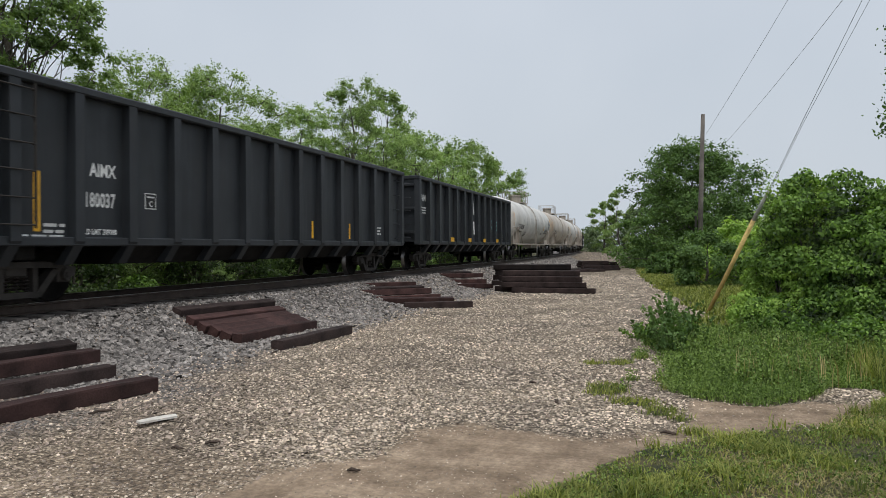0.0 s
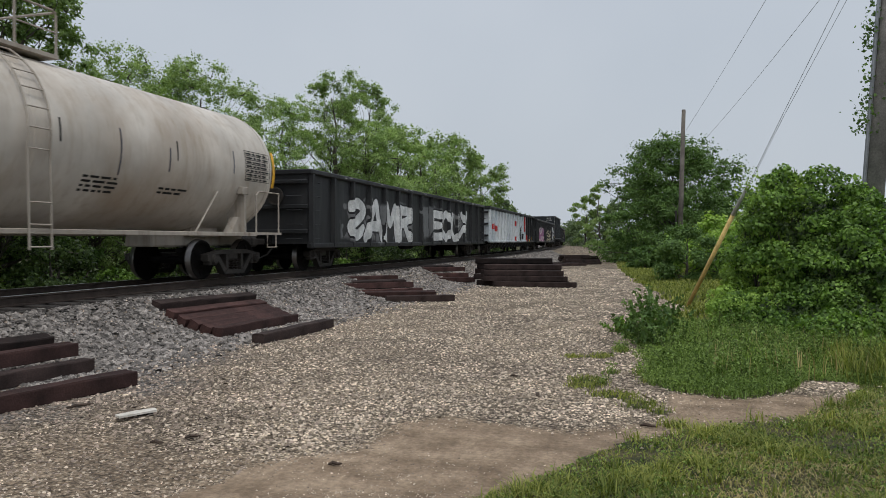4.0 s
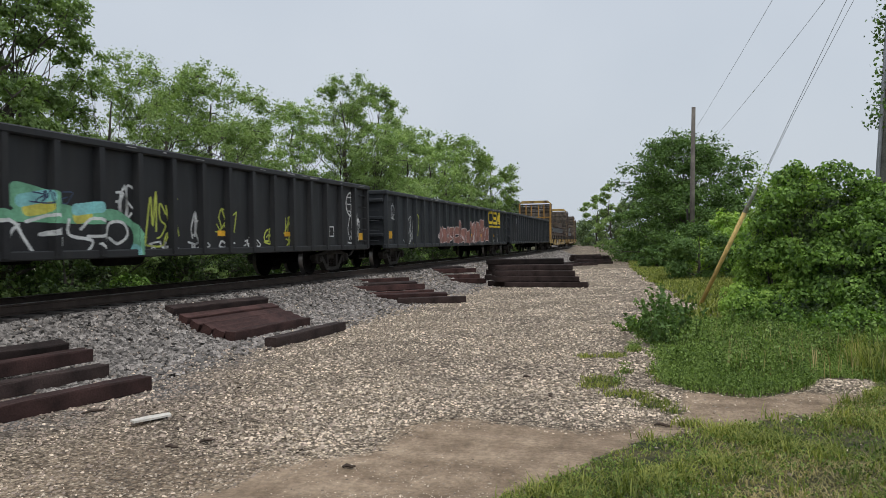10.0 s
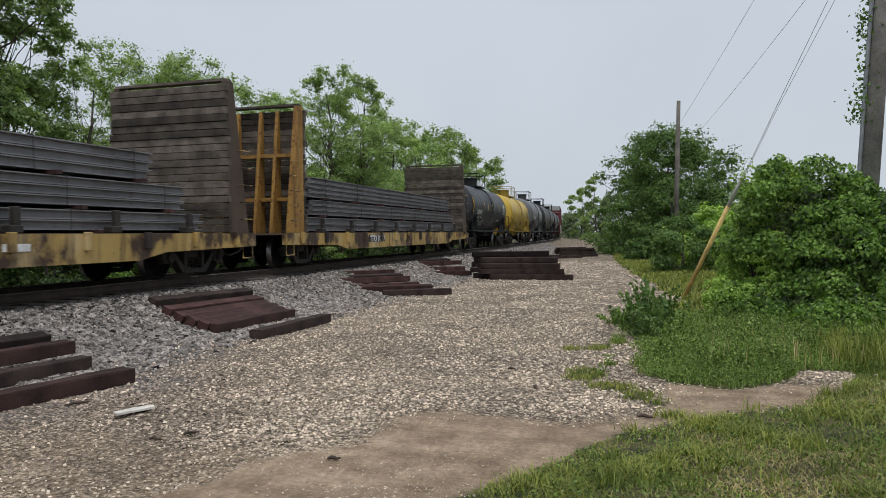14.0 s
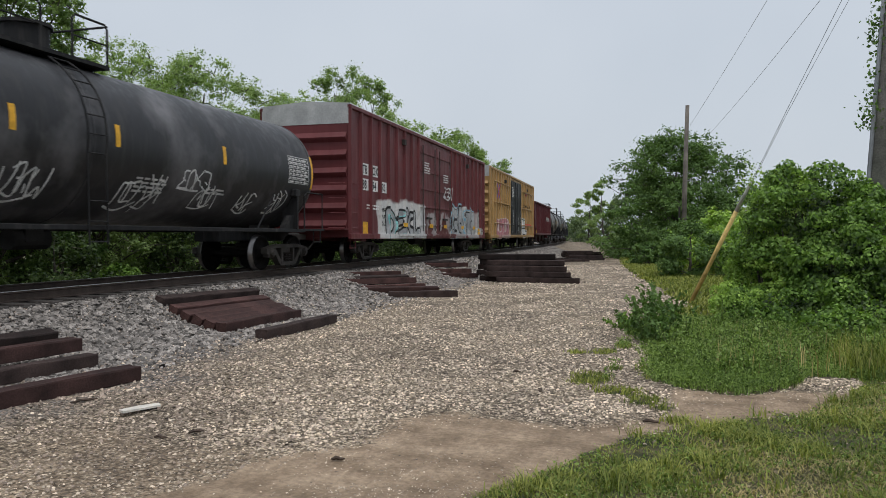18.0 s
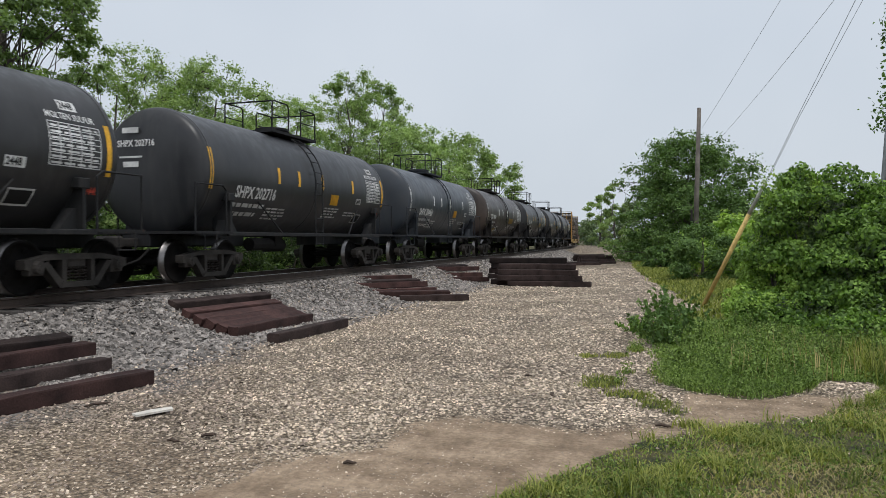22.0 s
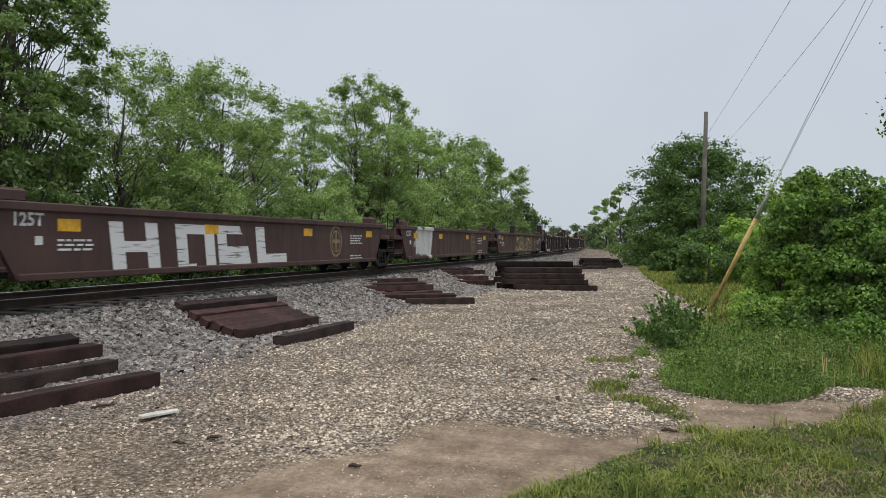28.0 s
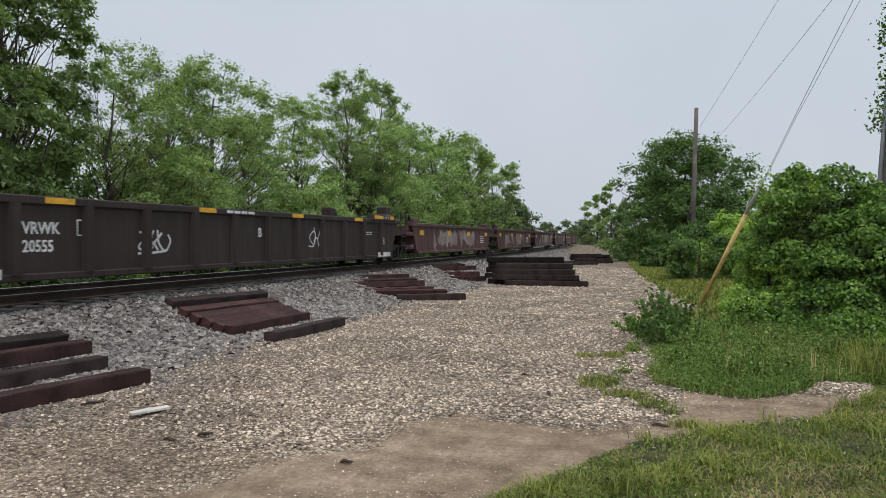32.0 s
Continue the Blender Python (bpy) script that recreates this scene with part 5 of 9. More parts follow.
def mural(car, surf, area, layers, cell=0.03, label="sprayed graffiti lettering"):
    """Paint that follows the flank's ribs. layers: (material, strokes, width), later ones over earlier ones; surf(y) is the flank's depth."""
    y0, y1, z0, z1 = area
    h, dz = cell / 2, 0.01
    ys, zs = np.arange(y0, y1, h), np.arange(z0, z1, dz)
    got = np.full((len(ys), len(zs)), -1)
    for k, (mat, strokes, width) in enumerate(layers):
        r = width / 2
        for line in strokes:
            for (ay, az), (by, bz) in zip(line, line[1:]):
                i0, i1 = np.searchsorted(ys, (min(ay, by) - r, max(ay, by) + r))
                j0, j1 = np.searchsorted(zs, (min(az, bz) - r, max(az, bz) + r))
                if i0 == i1 or j0 == j1:
                    continue
                Y, Z = ys[i0:i1, None], zs[None, j0:j1]
                ey, ez = by - ay, bz - az
                t = np.clip(((Y - ay) * ey + (Z - az) * ez) / max(1e-9, ey * ey + ez * ez), 0, 1)
                got[i0:i1, j0:j1][np.hypot(Y - ay - t * ey, Z - az - t * ez) < r] = k
    edge = np.full((len(ys), 1), -2)
    step = np.diff(np.concatenate([edge, got, edge], 1), axis=1) != 0
    col, at = np.nonzero(step)
    same = col[:-1] == col[1:]
    c0, a0, a1 = col[:-1][same], at[:-1][same], at[1:][same]
    kind = got[c0, a0]
    c0, a0, a1, kind = c0[kind >= 0], a0[kind >= 0], a1[kind >= 0], kind[kind >= 0]
    y, za, zb = ys[c0], z0 + a0 * dz, z0 + a1 * dz
    xa, xb = surf(y), surf(y + h)
    v = np.stack([np.stack([xa, y, za], 1), np.stack([xb, y + h, za], 1), np.stack([xb, y + h, zb], 1), np.stack([xa, y, zb], 1)], 1)
    f = 4 * np.arange(len(y))[:, None] + np.array([[0, 1, 2, 3]])
    me = many("graffiti", v.reshape(-1, 3), f, None)
    for mat, _, _ in layers:
        me.materials.append(M[mat])
    me.polygons.foreach_set("material_index", kind.astype(np.int32))
    return part("graffiti", me, None, car, label)


GLYPHS = [
    [[(0.9, 0.85), (0.5, 1.0), (0.1, 0.75), (0.45, 0.52), (0.85, 0.3), (0.5, 0.0), (0.05, 0.15)]],
    [[(0.12, 0.0), (0.15, 0.5), (0.1, 1.0)], [(0.12, 0.95), (0.75, 0.95), (0.75, 0.58), (0.2, 0.5)], [(0.4, 0.5), (0.9, 0.0)]],
    [[(0.5, 0.0), (0.1, 0.3), (0.12, 0.75), (0.5, 1.0), (0.88, 0.72), (0.9, 0.28), (0.5, 0.0)]],
    [[(0.85, 0.95), (0.15, 0.92), (0.12, 0.5), (0.1, 0.05), (0.9, 0.06)], [(0.15, 0.5), (0.7, 0.52)]],
    [[(0.05, 0.0), (0.15, 0.6), (0.2, 1.0), (0.5, 0.45), (0.8, 1.0), (0.85, 0.5), (0.95, 0.0)]],
    [[(0.0, 0.0), (0.3, 0.6), (0.5, 1.0), (0.7, 0.6), (1.0, 0.0)], [(0.25, 0.35), (0.75, 0.35)]],
    [[(0.1, 1.0), (0.1, 0.35), (0.45, 0.0), (0.85, 0.3), (0.9, 1.0)]],
    [[(0.1, 0.0), (0.12, 0.6), (0.1, 1.0)], [(0.85, 1.0), (0.2, 0.5), (0.5, 0.35), (0.9, 0.0)]],
]
GLYPH_K, GLYPH_D = GLYPHS[7], [[(0.12, 0.0), (0.1, 0.5), (0.15, 1.0), (0.7, 0.85), (0.92, 0.45), (0.6, 0.08), (0.12, 0.0)]]


def glyph_row(y, z, w, h, picks, seed=0, wob=0.05, lap=1.05):
    """The middle lines of a row of fat, leaning letter shapes."""
    rng = random.Random(seed)
    n = len(picks)
    out = []
    for i, g in enumerate(picks):
        gw = w / n * lap
        x0 = y + w * i / n
        dz = rng.uniform(-0.06, 0.06) * h
        wild = isinstance(g, int)
        fu, fv = (rng.random() < 0.6, rng.random() < 0.5) if wild else (False, False)
        for line in (GLYPHS[g] if wild else g):
            line = [(1 - u if fu else u, 1 - v if fv else v) for u, v in line]
            out.append(smooth_line([(x0 + gw * (u * 0.86 + 0.07 + rng.uniform(-wob, wob)) + 0.12 * h * (v - 0.5), z + dz + h * (v + rng.uniform(-wob, wob))) for u, v in line]))
    return out


def throw_up(car, surf, y, z, w, h, picks, fill, edge, seed, fat=0.34, glow=None, shine=None, rim=0.1, label="sprayed graffiti lettering"):
    """A quick two-tone piece of graffiti: fat letters with an outline, perhaps a halo and highlights."""
    n = len(picks)
    groups = [glyph_row(y + w * k / n, z, w / n, h, [g], seed + k) for k, g in enumerate(picks)]
    layers = [(glow, [r for rows in groups for r in rows], fat + rim * 2 + 0.14)] if glow else []
    for rows in groups:
        layers += [(edge, rows, fat + rim * 2 * 0.7), (fill, rows, fat)]
    if shine:
        layers.append((shine, [[(a + 0.04, b + 0.05) for a, b in r[: max(2, len(r) // 2)]] for rows in groups for r in rows], 0.05))
    m = fat / 2 + rim + 0.15
    return mural(car, surf, (y - m, y + w + m, z - m, z + h + m), layers, label=label)


def ribbed(b, ribs, xp, xr, w):
    """The depth of a ribbed flank along the car."""
    at = -b + 0.12 + (2 * b - 0.24) * np.arange(ribs) / (ribs - 1)

    def surf(y):
        d = np.abs(np.asarray(y)[:, None] - at[None, :]).min(1)
        return xp + (xr - xp) * np.clip((w / 2 + 0.03 - d) / 0.042, 0, 1) + 0.006

    return surf


def drape(ob, surf, step=0.03):
    """Lays flat lettering over a flank's posts, so that the paint follows them."""
    ys = [v.co.y for v in ob.data.vertices]
    bm = bmesh.new()
    bm.from_mesh(ob.data)
    for y in np.arange(min(ys) + step, max(ys), step):
        bmesh.ops.bisect_plane(bm, geom=bm.verts[:] + bm.edges[:] + bm.faces[:], plane_co=(0, float(y), 0), plane_no=(0, 1, 0))
    co = np.array([v.co.y for v in bm.verts])
    for v, x in zip(bm.verts, surf(co)):
        v.co.x = float(x) + 0.002
    bm.to_mesh(ob.data)
    bm.free()
    return ob


def grab_irons(parent, y, zs, x, w=0.42, mat=None, face="side"):
    """Rungs bolted to a side (or an end) of a car, each a bent bar of its own."""
    for z in zs:
        bm = bmesh.new()
        if face == "side":
            tube(bm, [(x, y, z), (x + 0.07, y, z), (x + 0.07, y + w, z), (x, y + w, z)], 0.013, 5)
        else:
            tube(bm, [(x, y, z), (x, y - 0.07, z), (x + w, y - 0.07, z), (x + w, y, z)], 0.013, 5)
        part("grab_iron", bm, mat or M["steel_dark"], parent)


def stirrup(parent, y, x, z, mat):
    bm = bmesh.new()
    tube(bm, [(x, y, z), (x, y, z - 0.32), (x, y + 0.42, z - 0.32), (x, y + 0.42, z)], 0.018, 5)
    part("step", bm, mat, parent, "sill step")


TRAIN = []  # car, rear joint's place along the train, length


def new_car(name, length, label, category, rear, bogies=2.6, couplers=(1, 1)):
    car = new(name)
    tagged(car, label, category, "cars of the freight train")
    TRAIN.append((car, rear, length))
    for s in (-1, 1):
        if bogies:
            bogie(car, s * (length / 2 - bogies))
    body = length / 2 - 0.75
    for s, on in zip((-1, 1), couplers):
        if on:
            coupler(car, s * body, s)
    return car, body


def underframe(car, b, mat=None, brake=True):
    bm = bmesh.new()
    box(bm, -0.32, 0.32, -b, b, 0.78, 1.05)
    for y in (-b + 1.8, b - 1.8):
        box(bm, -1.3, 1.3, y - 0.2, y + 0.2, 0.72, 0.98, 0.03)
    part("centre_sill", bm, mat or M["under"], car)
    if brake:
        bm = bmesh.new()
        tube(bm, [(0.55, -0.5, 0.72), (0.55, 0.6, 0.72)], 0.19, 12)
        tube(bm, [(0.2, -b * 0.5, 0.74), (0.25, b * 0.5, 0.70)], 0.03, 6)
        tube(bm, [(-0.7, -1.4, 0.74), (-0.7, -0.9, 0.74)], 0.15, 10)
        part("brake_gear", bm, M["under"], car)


# ---- gondolas ----
def gondola(rear, length, top, paint, label, ribs=15, low=0.62, art=(), flare=False, rib_w=0.14, load=False, seed=0, mark="yellow", deep=0.12, print_mat="white_letter", end_ladder=True):
    car, b = new_car("gondola_car", length, label, "gondola car", rear)
    mat = car_paint(f"gondola_paint_{seed}", paint, 0.5, amount=0.4, art=art, dirt=(0.062, 0.06, 0.057), rust=(0.09, 0.045, 0.03), rust_at=0.72)
    xp, xr = 1.45, 1.45 + deep
    sill = low + 0.3
    for s, nm in ((1, "side_wall"), (-1, "side_wall")):
        bm = bmesh.new()
        box(bm, *sorted((s * (xp - 0.05), s * xp)), -b, b, low, top - 0.05)
        part(nm, bm, mat, car)
        bm = bmesh.new()
        box(bm, *sorted((s * (xp - 0.1), s * (xr + 0.01))), -b - 0.02, b + 0.02, top - 0.14, top, 0.025)
        part("top_rail", bm, mat, car)
        bm = bmesh.new()
        box(bm, *sorted((s * (xp - 0.06), s * (xr - 0.03))), -b, b, low - 0.02, low + 0.13, 0.02)
        part("side_sill", bm, mat, car)
        for k in range(ribs):
            y = -b + 0.12 + (2 * b - 0.24) * k / (ribs - 1)
            w = rib_w
            bm = bmesh.new()
            if flare and 0 < k < ribs - 1:
                prism(bm, [(s * (xp - 0.02), top - 0.13), (s * xr, top - 0.13), (s * xr, low + 0.06), (s * (xp - 0.1), low - 0.32), (s * (xp - 0.3), low - 0.32), (s * (xp - 0.02), low)][::s], "y", y - w / 2, y + w / 2)
            else:
                prism(bm, [(s * (xp - 0.02), y - w / 2 - 0.03), (s * xr, y - w / 2 + 0.012), (s * xr, y + w / 2 - 0.012), (s * (xp - 0.02), y + w / 2 + 0.03)][::s], "z", low + 0.02, top - 0.13)
            part("rib", bm, mat, car)
    for s in (-1, 1):
        bm = bmesh.new()
        box(bm, -xp, xp, *sorted((s * b, s * (b - 0.06))), low + 0.1, top - 0.05)
        part("end_wall", bm, mat, car)
        for z in np.linspace(low + 0.45, top - 0.35, 3):
            bm = bmesh.new()
            box(bm, -xp, xp, *sorted((s * (b - 0.01), s * (b + 0.09))), z - 0.06, z + 0.06, 0.02)
            part("end_stiffener", bm, mat, car)
        bm = bmesh.new()
        box(bm, -xr, xr, *sorted((s * (b - 0.08), s * (b + 0.06))), top - 0.14, top - 0.002, 0.02)
        part("end_rail", bm, mat, car)
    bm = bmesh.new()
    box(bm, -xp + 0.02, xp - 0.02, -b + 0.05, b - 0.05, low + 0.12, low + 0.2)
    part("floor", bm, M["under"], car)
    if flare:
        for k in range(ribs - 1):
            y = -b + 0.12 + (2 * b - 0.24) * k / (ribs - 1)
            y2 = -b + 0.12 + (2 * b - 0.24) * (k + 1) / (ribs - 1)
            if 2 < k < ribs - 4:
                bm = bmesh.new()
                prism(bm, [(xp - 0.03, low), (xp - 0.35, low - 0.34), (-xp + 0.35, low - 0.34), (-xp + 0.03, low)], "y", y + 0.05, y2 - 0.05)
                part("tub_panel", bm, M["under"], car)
    underframe(car, b)
    if end_ladder:
        zs = np.linspace(low + 0.25, top - 0.35, 5)
        grab_irons(car, -b + 0.2, zs, xp, 0.42, mat)
        grab_irons(car, b - 0.62, zs, xp, 0.42, mat)
        grab_irons(car, -b - 0.09, zs, xp - 0.6, 0.45, mat, "end")
    for y in (-b + 0.2, b - 0.62):
        stirrup(car, y, xp, low + 0.02, M["steel_dark"])
    bm = bmesh.new()
    lathe(bm, [(-0.03, 0.25), (0.03, 0.25), (0.03, 0.2), (-0.03, 0.2)], 14, "y")
    for a in range(3):
        tube(bm, [(0, 0, 0), (0.22 * math.cos(a * 2.1), 0, 0.22 * math.sin(a * 2.1))], 0.015, 4)
    wheel = part("hand_brake", bm, M["steel_dark"], car, "hand brake wheel")
    wheel.location = (0.5, -b - 0.15, top - 0.75)
    if not flare:
        rng = random.Random(seed + 400)
        for _ in range(16):
            y, w = rng.uniform(-b, b - 0.5), rng.uniform(0.08, 0.5)
            z = rng.uniform(top - 0.09, top - 0.05)
            plate(y, y + w, z, z + rng.uniform(0.012, 0.035), M["worn"], car, xr + 0.011, "worn_edge")
    if load:
        n = 1500
        y, x = RNG.uniform(-b + 0.3, b - 0.3, n), RNG.uniform(-1.3, 1.3, n)
        size = RNG.uniform(0.1, 0.4, n)
        v = OCTA_V[None] * (1 + RNG.uniform(-0.5, 0.5, (n, 6, 3))) * RNG.uniform(0.3, 1.2, (n, 1, 3)) * (size / 2)[:, None, None]
        z = top - 0.12 + 0.13 * np.cos(x * 1.2) + 0.07 * wave(x, y, 2.0, seed)
        v = v + np.stack([x, y, z], 1)[:, None]
        f = (OCTA_F[None] + 6 * np.arange(n)[:, None, None]).reshape(-1, 3)
        ob = part("scrap_load", many("scrap_load", v.reshape(-1, 3), f, M["scrap"]), None, car, "heap of mixed scrap")
        bm = bmesh.new()
        box(bm, -1.38, 1.38, -b + 0.1, b - 0.1, top - 0.3, top - 0.16)
        part("load_bed", bm, M["under"], car)
    SURF[car.name] = ribbed(b, ribs, xp, xr, rib_w)
    return car, b, xp + 0.004, xr + 0.004


SURF = {}
M["worn"] = plain("scraped_bare_steel", (0.38, 0.37, 0.36), 0.6, 0.2, 0.4, 6, 40, 0.1)
M["scrap"] = plain("scrap", (0.26, 0.24, 0.22), 0.7, 0.1, 0.5, 3, 20, 0.2, island=0.6)
M["spray_white"] = plain("white_spray_paint", (0.66, 0.67, 0.66), 0.6, 0, 0.3, 3, 20, 0.0)
M["spray_teal"] = plain("teal_spray_paint", (0.25, 0.55, 0.55), 0.6, 0, 0.3, 3, 20, 0.0)
M["spray_yellow"] = plain("yellow_spray_paint", (0.62, 0.58, 0.12), 0.6, 0, 0.3, 3, 20, 0.0)
M["spray_black"] = plain("black_spray_paint", (0.02, 0.02, 0.022), 0.6, 0, 0.3, 3, 20, 0.0)
M["spray_red"] = plain("red_spray_paint", (0.42, 0.03, 0.03), 0.6, 0, 0.3, 3, 20, 0.0)
M["spray_navy"] = plain("navy_spray_paint", (0.05, 0.07, 0.13), 0.6, 0, 0.3, 3, 20, 0.0)
M["spray_green"] = plain("green_spray_paint", (0.18, 0.42, 0.26), 0.6, 0, 0.3, 3, 20, 0.0)
M["spray_pale"] = plain("pale_pink_spray_paint", (0.62, 0.52, 0.5), 0.6, 0, 0.3, 3, 20, 0.0)
M["spray_silver"] = plain("silver_spray_paint", (0.42, 0.43, 0.44), 0.45, 0.3, 0.3, 3, 20, 0.0)
M["spray_blue"] = plain("pale_blue_spray_paint", (0.22, 0.42, 0.55), 0.6, 0, 0.3, 3, 20, 0.0)
M["spray_rose"] = plain("rose_spray_paint", (0.42, 0.2, 0.22), 0.6, 0, 0.3, 3, 20, 0.0)
M["spray_mauve"] = plain("mauve_spray_paint", (0.36, 0.16, 0.3), 0.6, 0, 0.3, 3, 20, 0.0)
M["spray_cream"] = plain("cream_spray_paint", (0.55, 0.5, 0.36), 0.6, 0, 0.3, 3, 20, 0.0)
M["spray_lime"] = plain("lime_spray_paint", (0.5, 0.56, 0.1), 0.6, 0, 0.3, 3, 20, 0.0)
M["spray_pink"] = plain("salmon_spray_paint", (0.3, 0.15, 0.125), 0.6, 0, 0.3, 3, 20, 0.0)
M["tan_letter"] = plain("cream_lettering", (0.66, 0.55, 0.3), 0.6, 0, 0.25, 3, 20, 0.0)
M["gold_letter"] = plain("gold_lettering", (0.75, 0.55, 0.05), 0.55, 0, 0.2, 3, 20, 0.0)
BLACK, DARK, BROWNBLACK = (0.0265, 0.0297, 0.0335), (0.02, 0.0205, 0.022), (0.029, 0.0275, 0.025)


def yellow_marks(car, ys, z, x, w=0.1, h=0.42, mat="yellow_mark"):
    for y in ys:
        plate(y, y + w, z, z + h, M[mat], car, x, "reflector")


def data_print(car, y, z, x, seed, mat="white_letter", w=0.9, rows=3):
    bars(y, z, w, rows, M[mat], car, x, 0.05, 0.1, seed)


def make_gondolas():
    # two tall black bathtub gondolas
    c, b, x, xr = gondola(25.3, 19.0, 3.55, BLACK, "tall black steel gondola car with heavy side ribs", 15, 0.95, flare=True, rib_w=0.2, seed=1, deep=0.16)
    writing("AIMX", 0.31, -5.8, 2.12, M["white_letter"], c, x, stretch=0.8)
    writing("180037", 0.34, -5.93, 1.6, M["white_letter"], c, x, stretch=0.7)
    writing("LD LMT 209000", 0.13, -5.93, 1.13, M["white_letter"], c, x, stretch=0.86)
    writing("LT WT 77000", 0.13, -5.93, 0.97, M["white_letter"], c, x, stretch=0.86)
    data_print(c, -7.28, 1.06, x, 5, w=1.0, rows=1)
    data_print(c, -6.76, 1.24, x, 6, w=0.42, rows=2)
    plate(-6.95, -6.82, 1.16, 2.1, M["yellow_mark"], c, x, "reflector")
    for y in (-1.08, 2.08, 4.44):
        plate(y, y + 0.1, 1.14, 1.6, M["yellow_mark"], c, x, "reflector")
    plate(-4.46, -4.16, 1.62, 1.92, M["white_letter"], c, x, "stencil_frame")
    plate(-4.44, -4.18, 1.64, 1.90, M["black_letter"], c, x + 0.004, "stencil_field")
    writing("C", 0.15, -4.36, 1.67, M["white_letter"], c, x + 0.009)
    bars(-4.41, 1.83, 0.2, 1, M["white_letter"], c, x + 0.008, 0.03, 0.05, 3)
    data_print(c, 6.6, 1.5, x, 9, w=0.35, rows=3)
    for k, y in enumerate((-7.85, -7.05)):
        bm = bmesh.new()
        tube(bm, [(x + 0.16, y, 1.2), (x + 0.16, y, 3.4)], 0.022, 6)
        part("ladder_rail", bm, M["steel_dark"], c)
    grab_irons(c, -7.85, np.linspace(1.25, 3.3, 6), x + 0.1, 0.8)
    c, b, x, xr = gondola(44.2, 18.8, 3.6, BLACK, "tall black steel gondola car with broad tapered ribs", 14, 1.0, flare=True, rib_w=0.26, seed=2, deep=0.18)
    y = -b + 0.12 + (2 * b - 0.24) / 13 * 6.5
    bm = bmesh.new()
    for outline in ([(-0.5, 0.72), (-0.18, 1.55), (0.18, 1.55), (0.5, 0.72), (0.24, 0.72), (0.2, 0.85), (-0.2, 0.85), (-0.24, 0.72)], [(-0.14, 0.42), (0.14, 0.42), (0.14, 0.68), (-0.14, 0.68)], [(-0.62, -0.25), (-0.45, 0.38), (-0.25, 0.38), (0.0, 0.02), (0.25, 0.38), (0.45, 0.38), (0.62, -0.25), (0.3, -0.25), (0.26, 0.0), (0.0, -0.3), (-0.26, 0.0), (-0.3, -0.25)]):
        prism(bm, [(y + u * 0.8, 1.75 + v) for u, v in outline], "x", x, x + 0.003)
    part("emblem", bm, M["white_letter"], c, "white block emblem")
    for k in range(4):
        plate(-b + 4.2 + 3.0 * k, -b + 4.75 + 3.0 * k, 1.12, 1.3, M["yellow_mark"], c, xr, "reflector")
    mural(c, SURF[c.name], (b - 5.6, b - 3.2, 1.5, 2.6), [("spray_teal", glyph_row(b - 5.3, 1.72, 0.9, 0.6, [0, 6, 1], 3) + glyph_row(b - 4.2, 1.75, 0.7, 0.5, [0, 3], 5), 0.05)])
    writing("AIMX", 0.34, -b + 0.7, 2.7, M["white_letter"], c, x)
    data_print(c, -b + 0.7, 2.4, x, 7, w=0.9, rows=3)
    data_print(c, b - 1.6, 1.5, x, 8, w=0.8, rows=3)
    # the long gondolas
    white = [(0.62, 0.66, 0.68), (0.55, 0.6, 0.63), (0.66, 0.69, 0.7), (0.64, 0.66, 0.68), (0.58, 0.62, 0.66)]
    c, b, x, xr = gondola(141.4, 24.0, 2.9, DARK, "long black gondola car with white graffiti lettering", 16, 0.7, seed=3, art=(paint_patch(-9.0, 7.5, 0.95, 2.3, [(0.6, 0.62, 0.63), (0.05, 0.05, 0.05), (0.66, 0.66, 0.66)], 0.4, 1.3, (0.03, 0.03, 0.03), 0.25, 2.0),))
    throw_up(c, SURF[c.name], -8.6, 1.05, 6.6, 1.1, [0, 5, 4, 1], "spray_white", "spray_black", 11, 0.36)
    throw_up(c, SURF[c.name], 0.8, 1.05, 6.6, 1.1, [3, 2, 6, 7], "spray_white", "spray_black", 12, 0.36)
    c, b, x, xr = gondola(164.45, 22.8, 2.95, DARK, "black gondola car with a huge white and red mural", 19, 0.75, seed=4, flare=True, art=(paint_patch(-b + 0.6, b - 5.6, 0.8, 2.75, white, 0.12, 2.6, None, 1.0, 5.0),))
    sf = SURF[c.name]
    mural(c, sf, (-b + 1, b - 4.0, 0.8, 2.8), [("spray_black", [smooth_line(l) for l in ([(-6.8, 2.4), (-6.9, 1.6), (-6.5, 1.35), (-6.4, 0.9)], [(-3.3, 1.7), (-3.1, 1.4), (-3.5, 1.3), (-3.4, 0.9)], [(-1.9, 1.8), (-1.6, 1.5), (-1.7, 0.9)], [(2.3, 2.0), (2.25, 0.85)], [(5.6, 1.8), (5.3, 1.9), (5.5, 1.5), (5.9, 1.6)])], 0.09), ("spray_black", [[(3.3, 1.2), (4.0, 1.25), (4.05, 2.0)]], 0.4), ("spray_red", [[(-9.4, 1.75), (-7.9, 1.6), (-7.7, 1.3)], [(-0.4, 2.15), (0.3, 2.1)], [(-0.4, 1.0), (0.2, 1.0), (0.15, 1.35)], [(2.9, 1.35), (2.95, 1.85)], [(4.9, 0.95), (4.9, 1.15)], [(4.6, 2.6), (4.75, 2.1), (4.6, 1.75), (4.9, 1.6), (5.25, 1.5)], [(5.25, 1.5), (5.6, 1.25), (5.7, 0.85)]], 0.36)], 0.035, "red and black shapes on a white mural")
    data_print(c, b - 3.0, 1.2, x, 9)
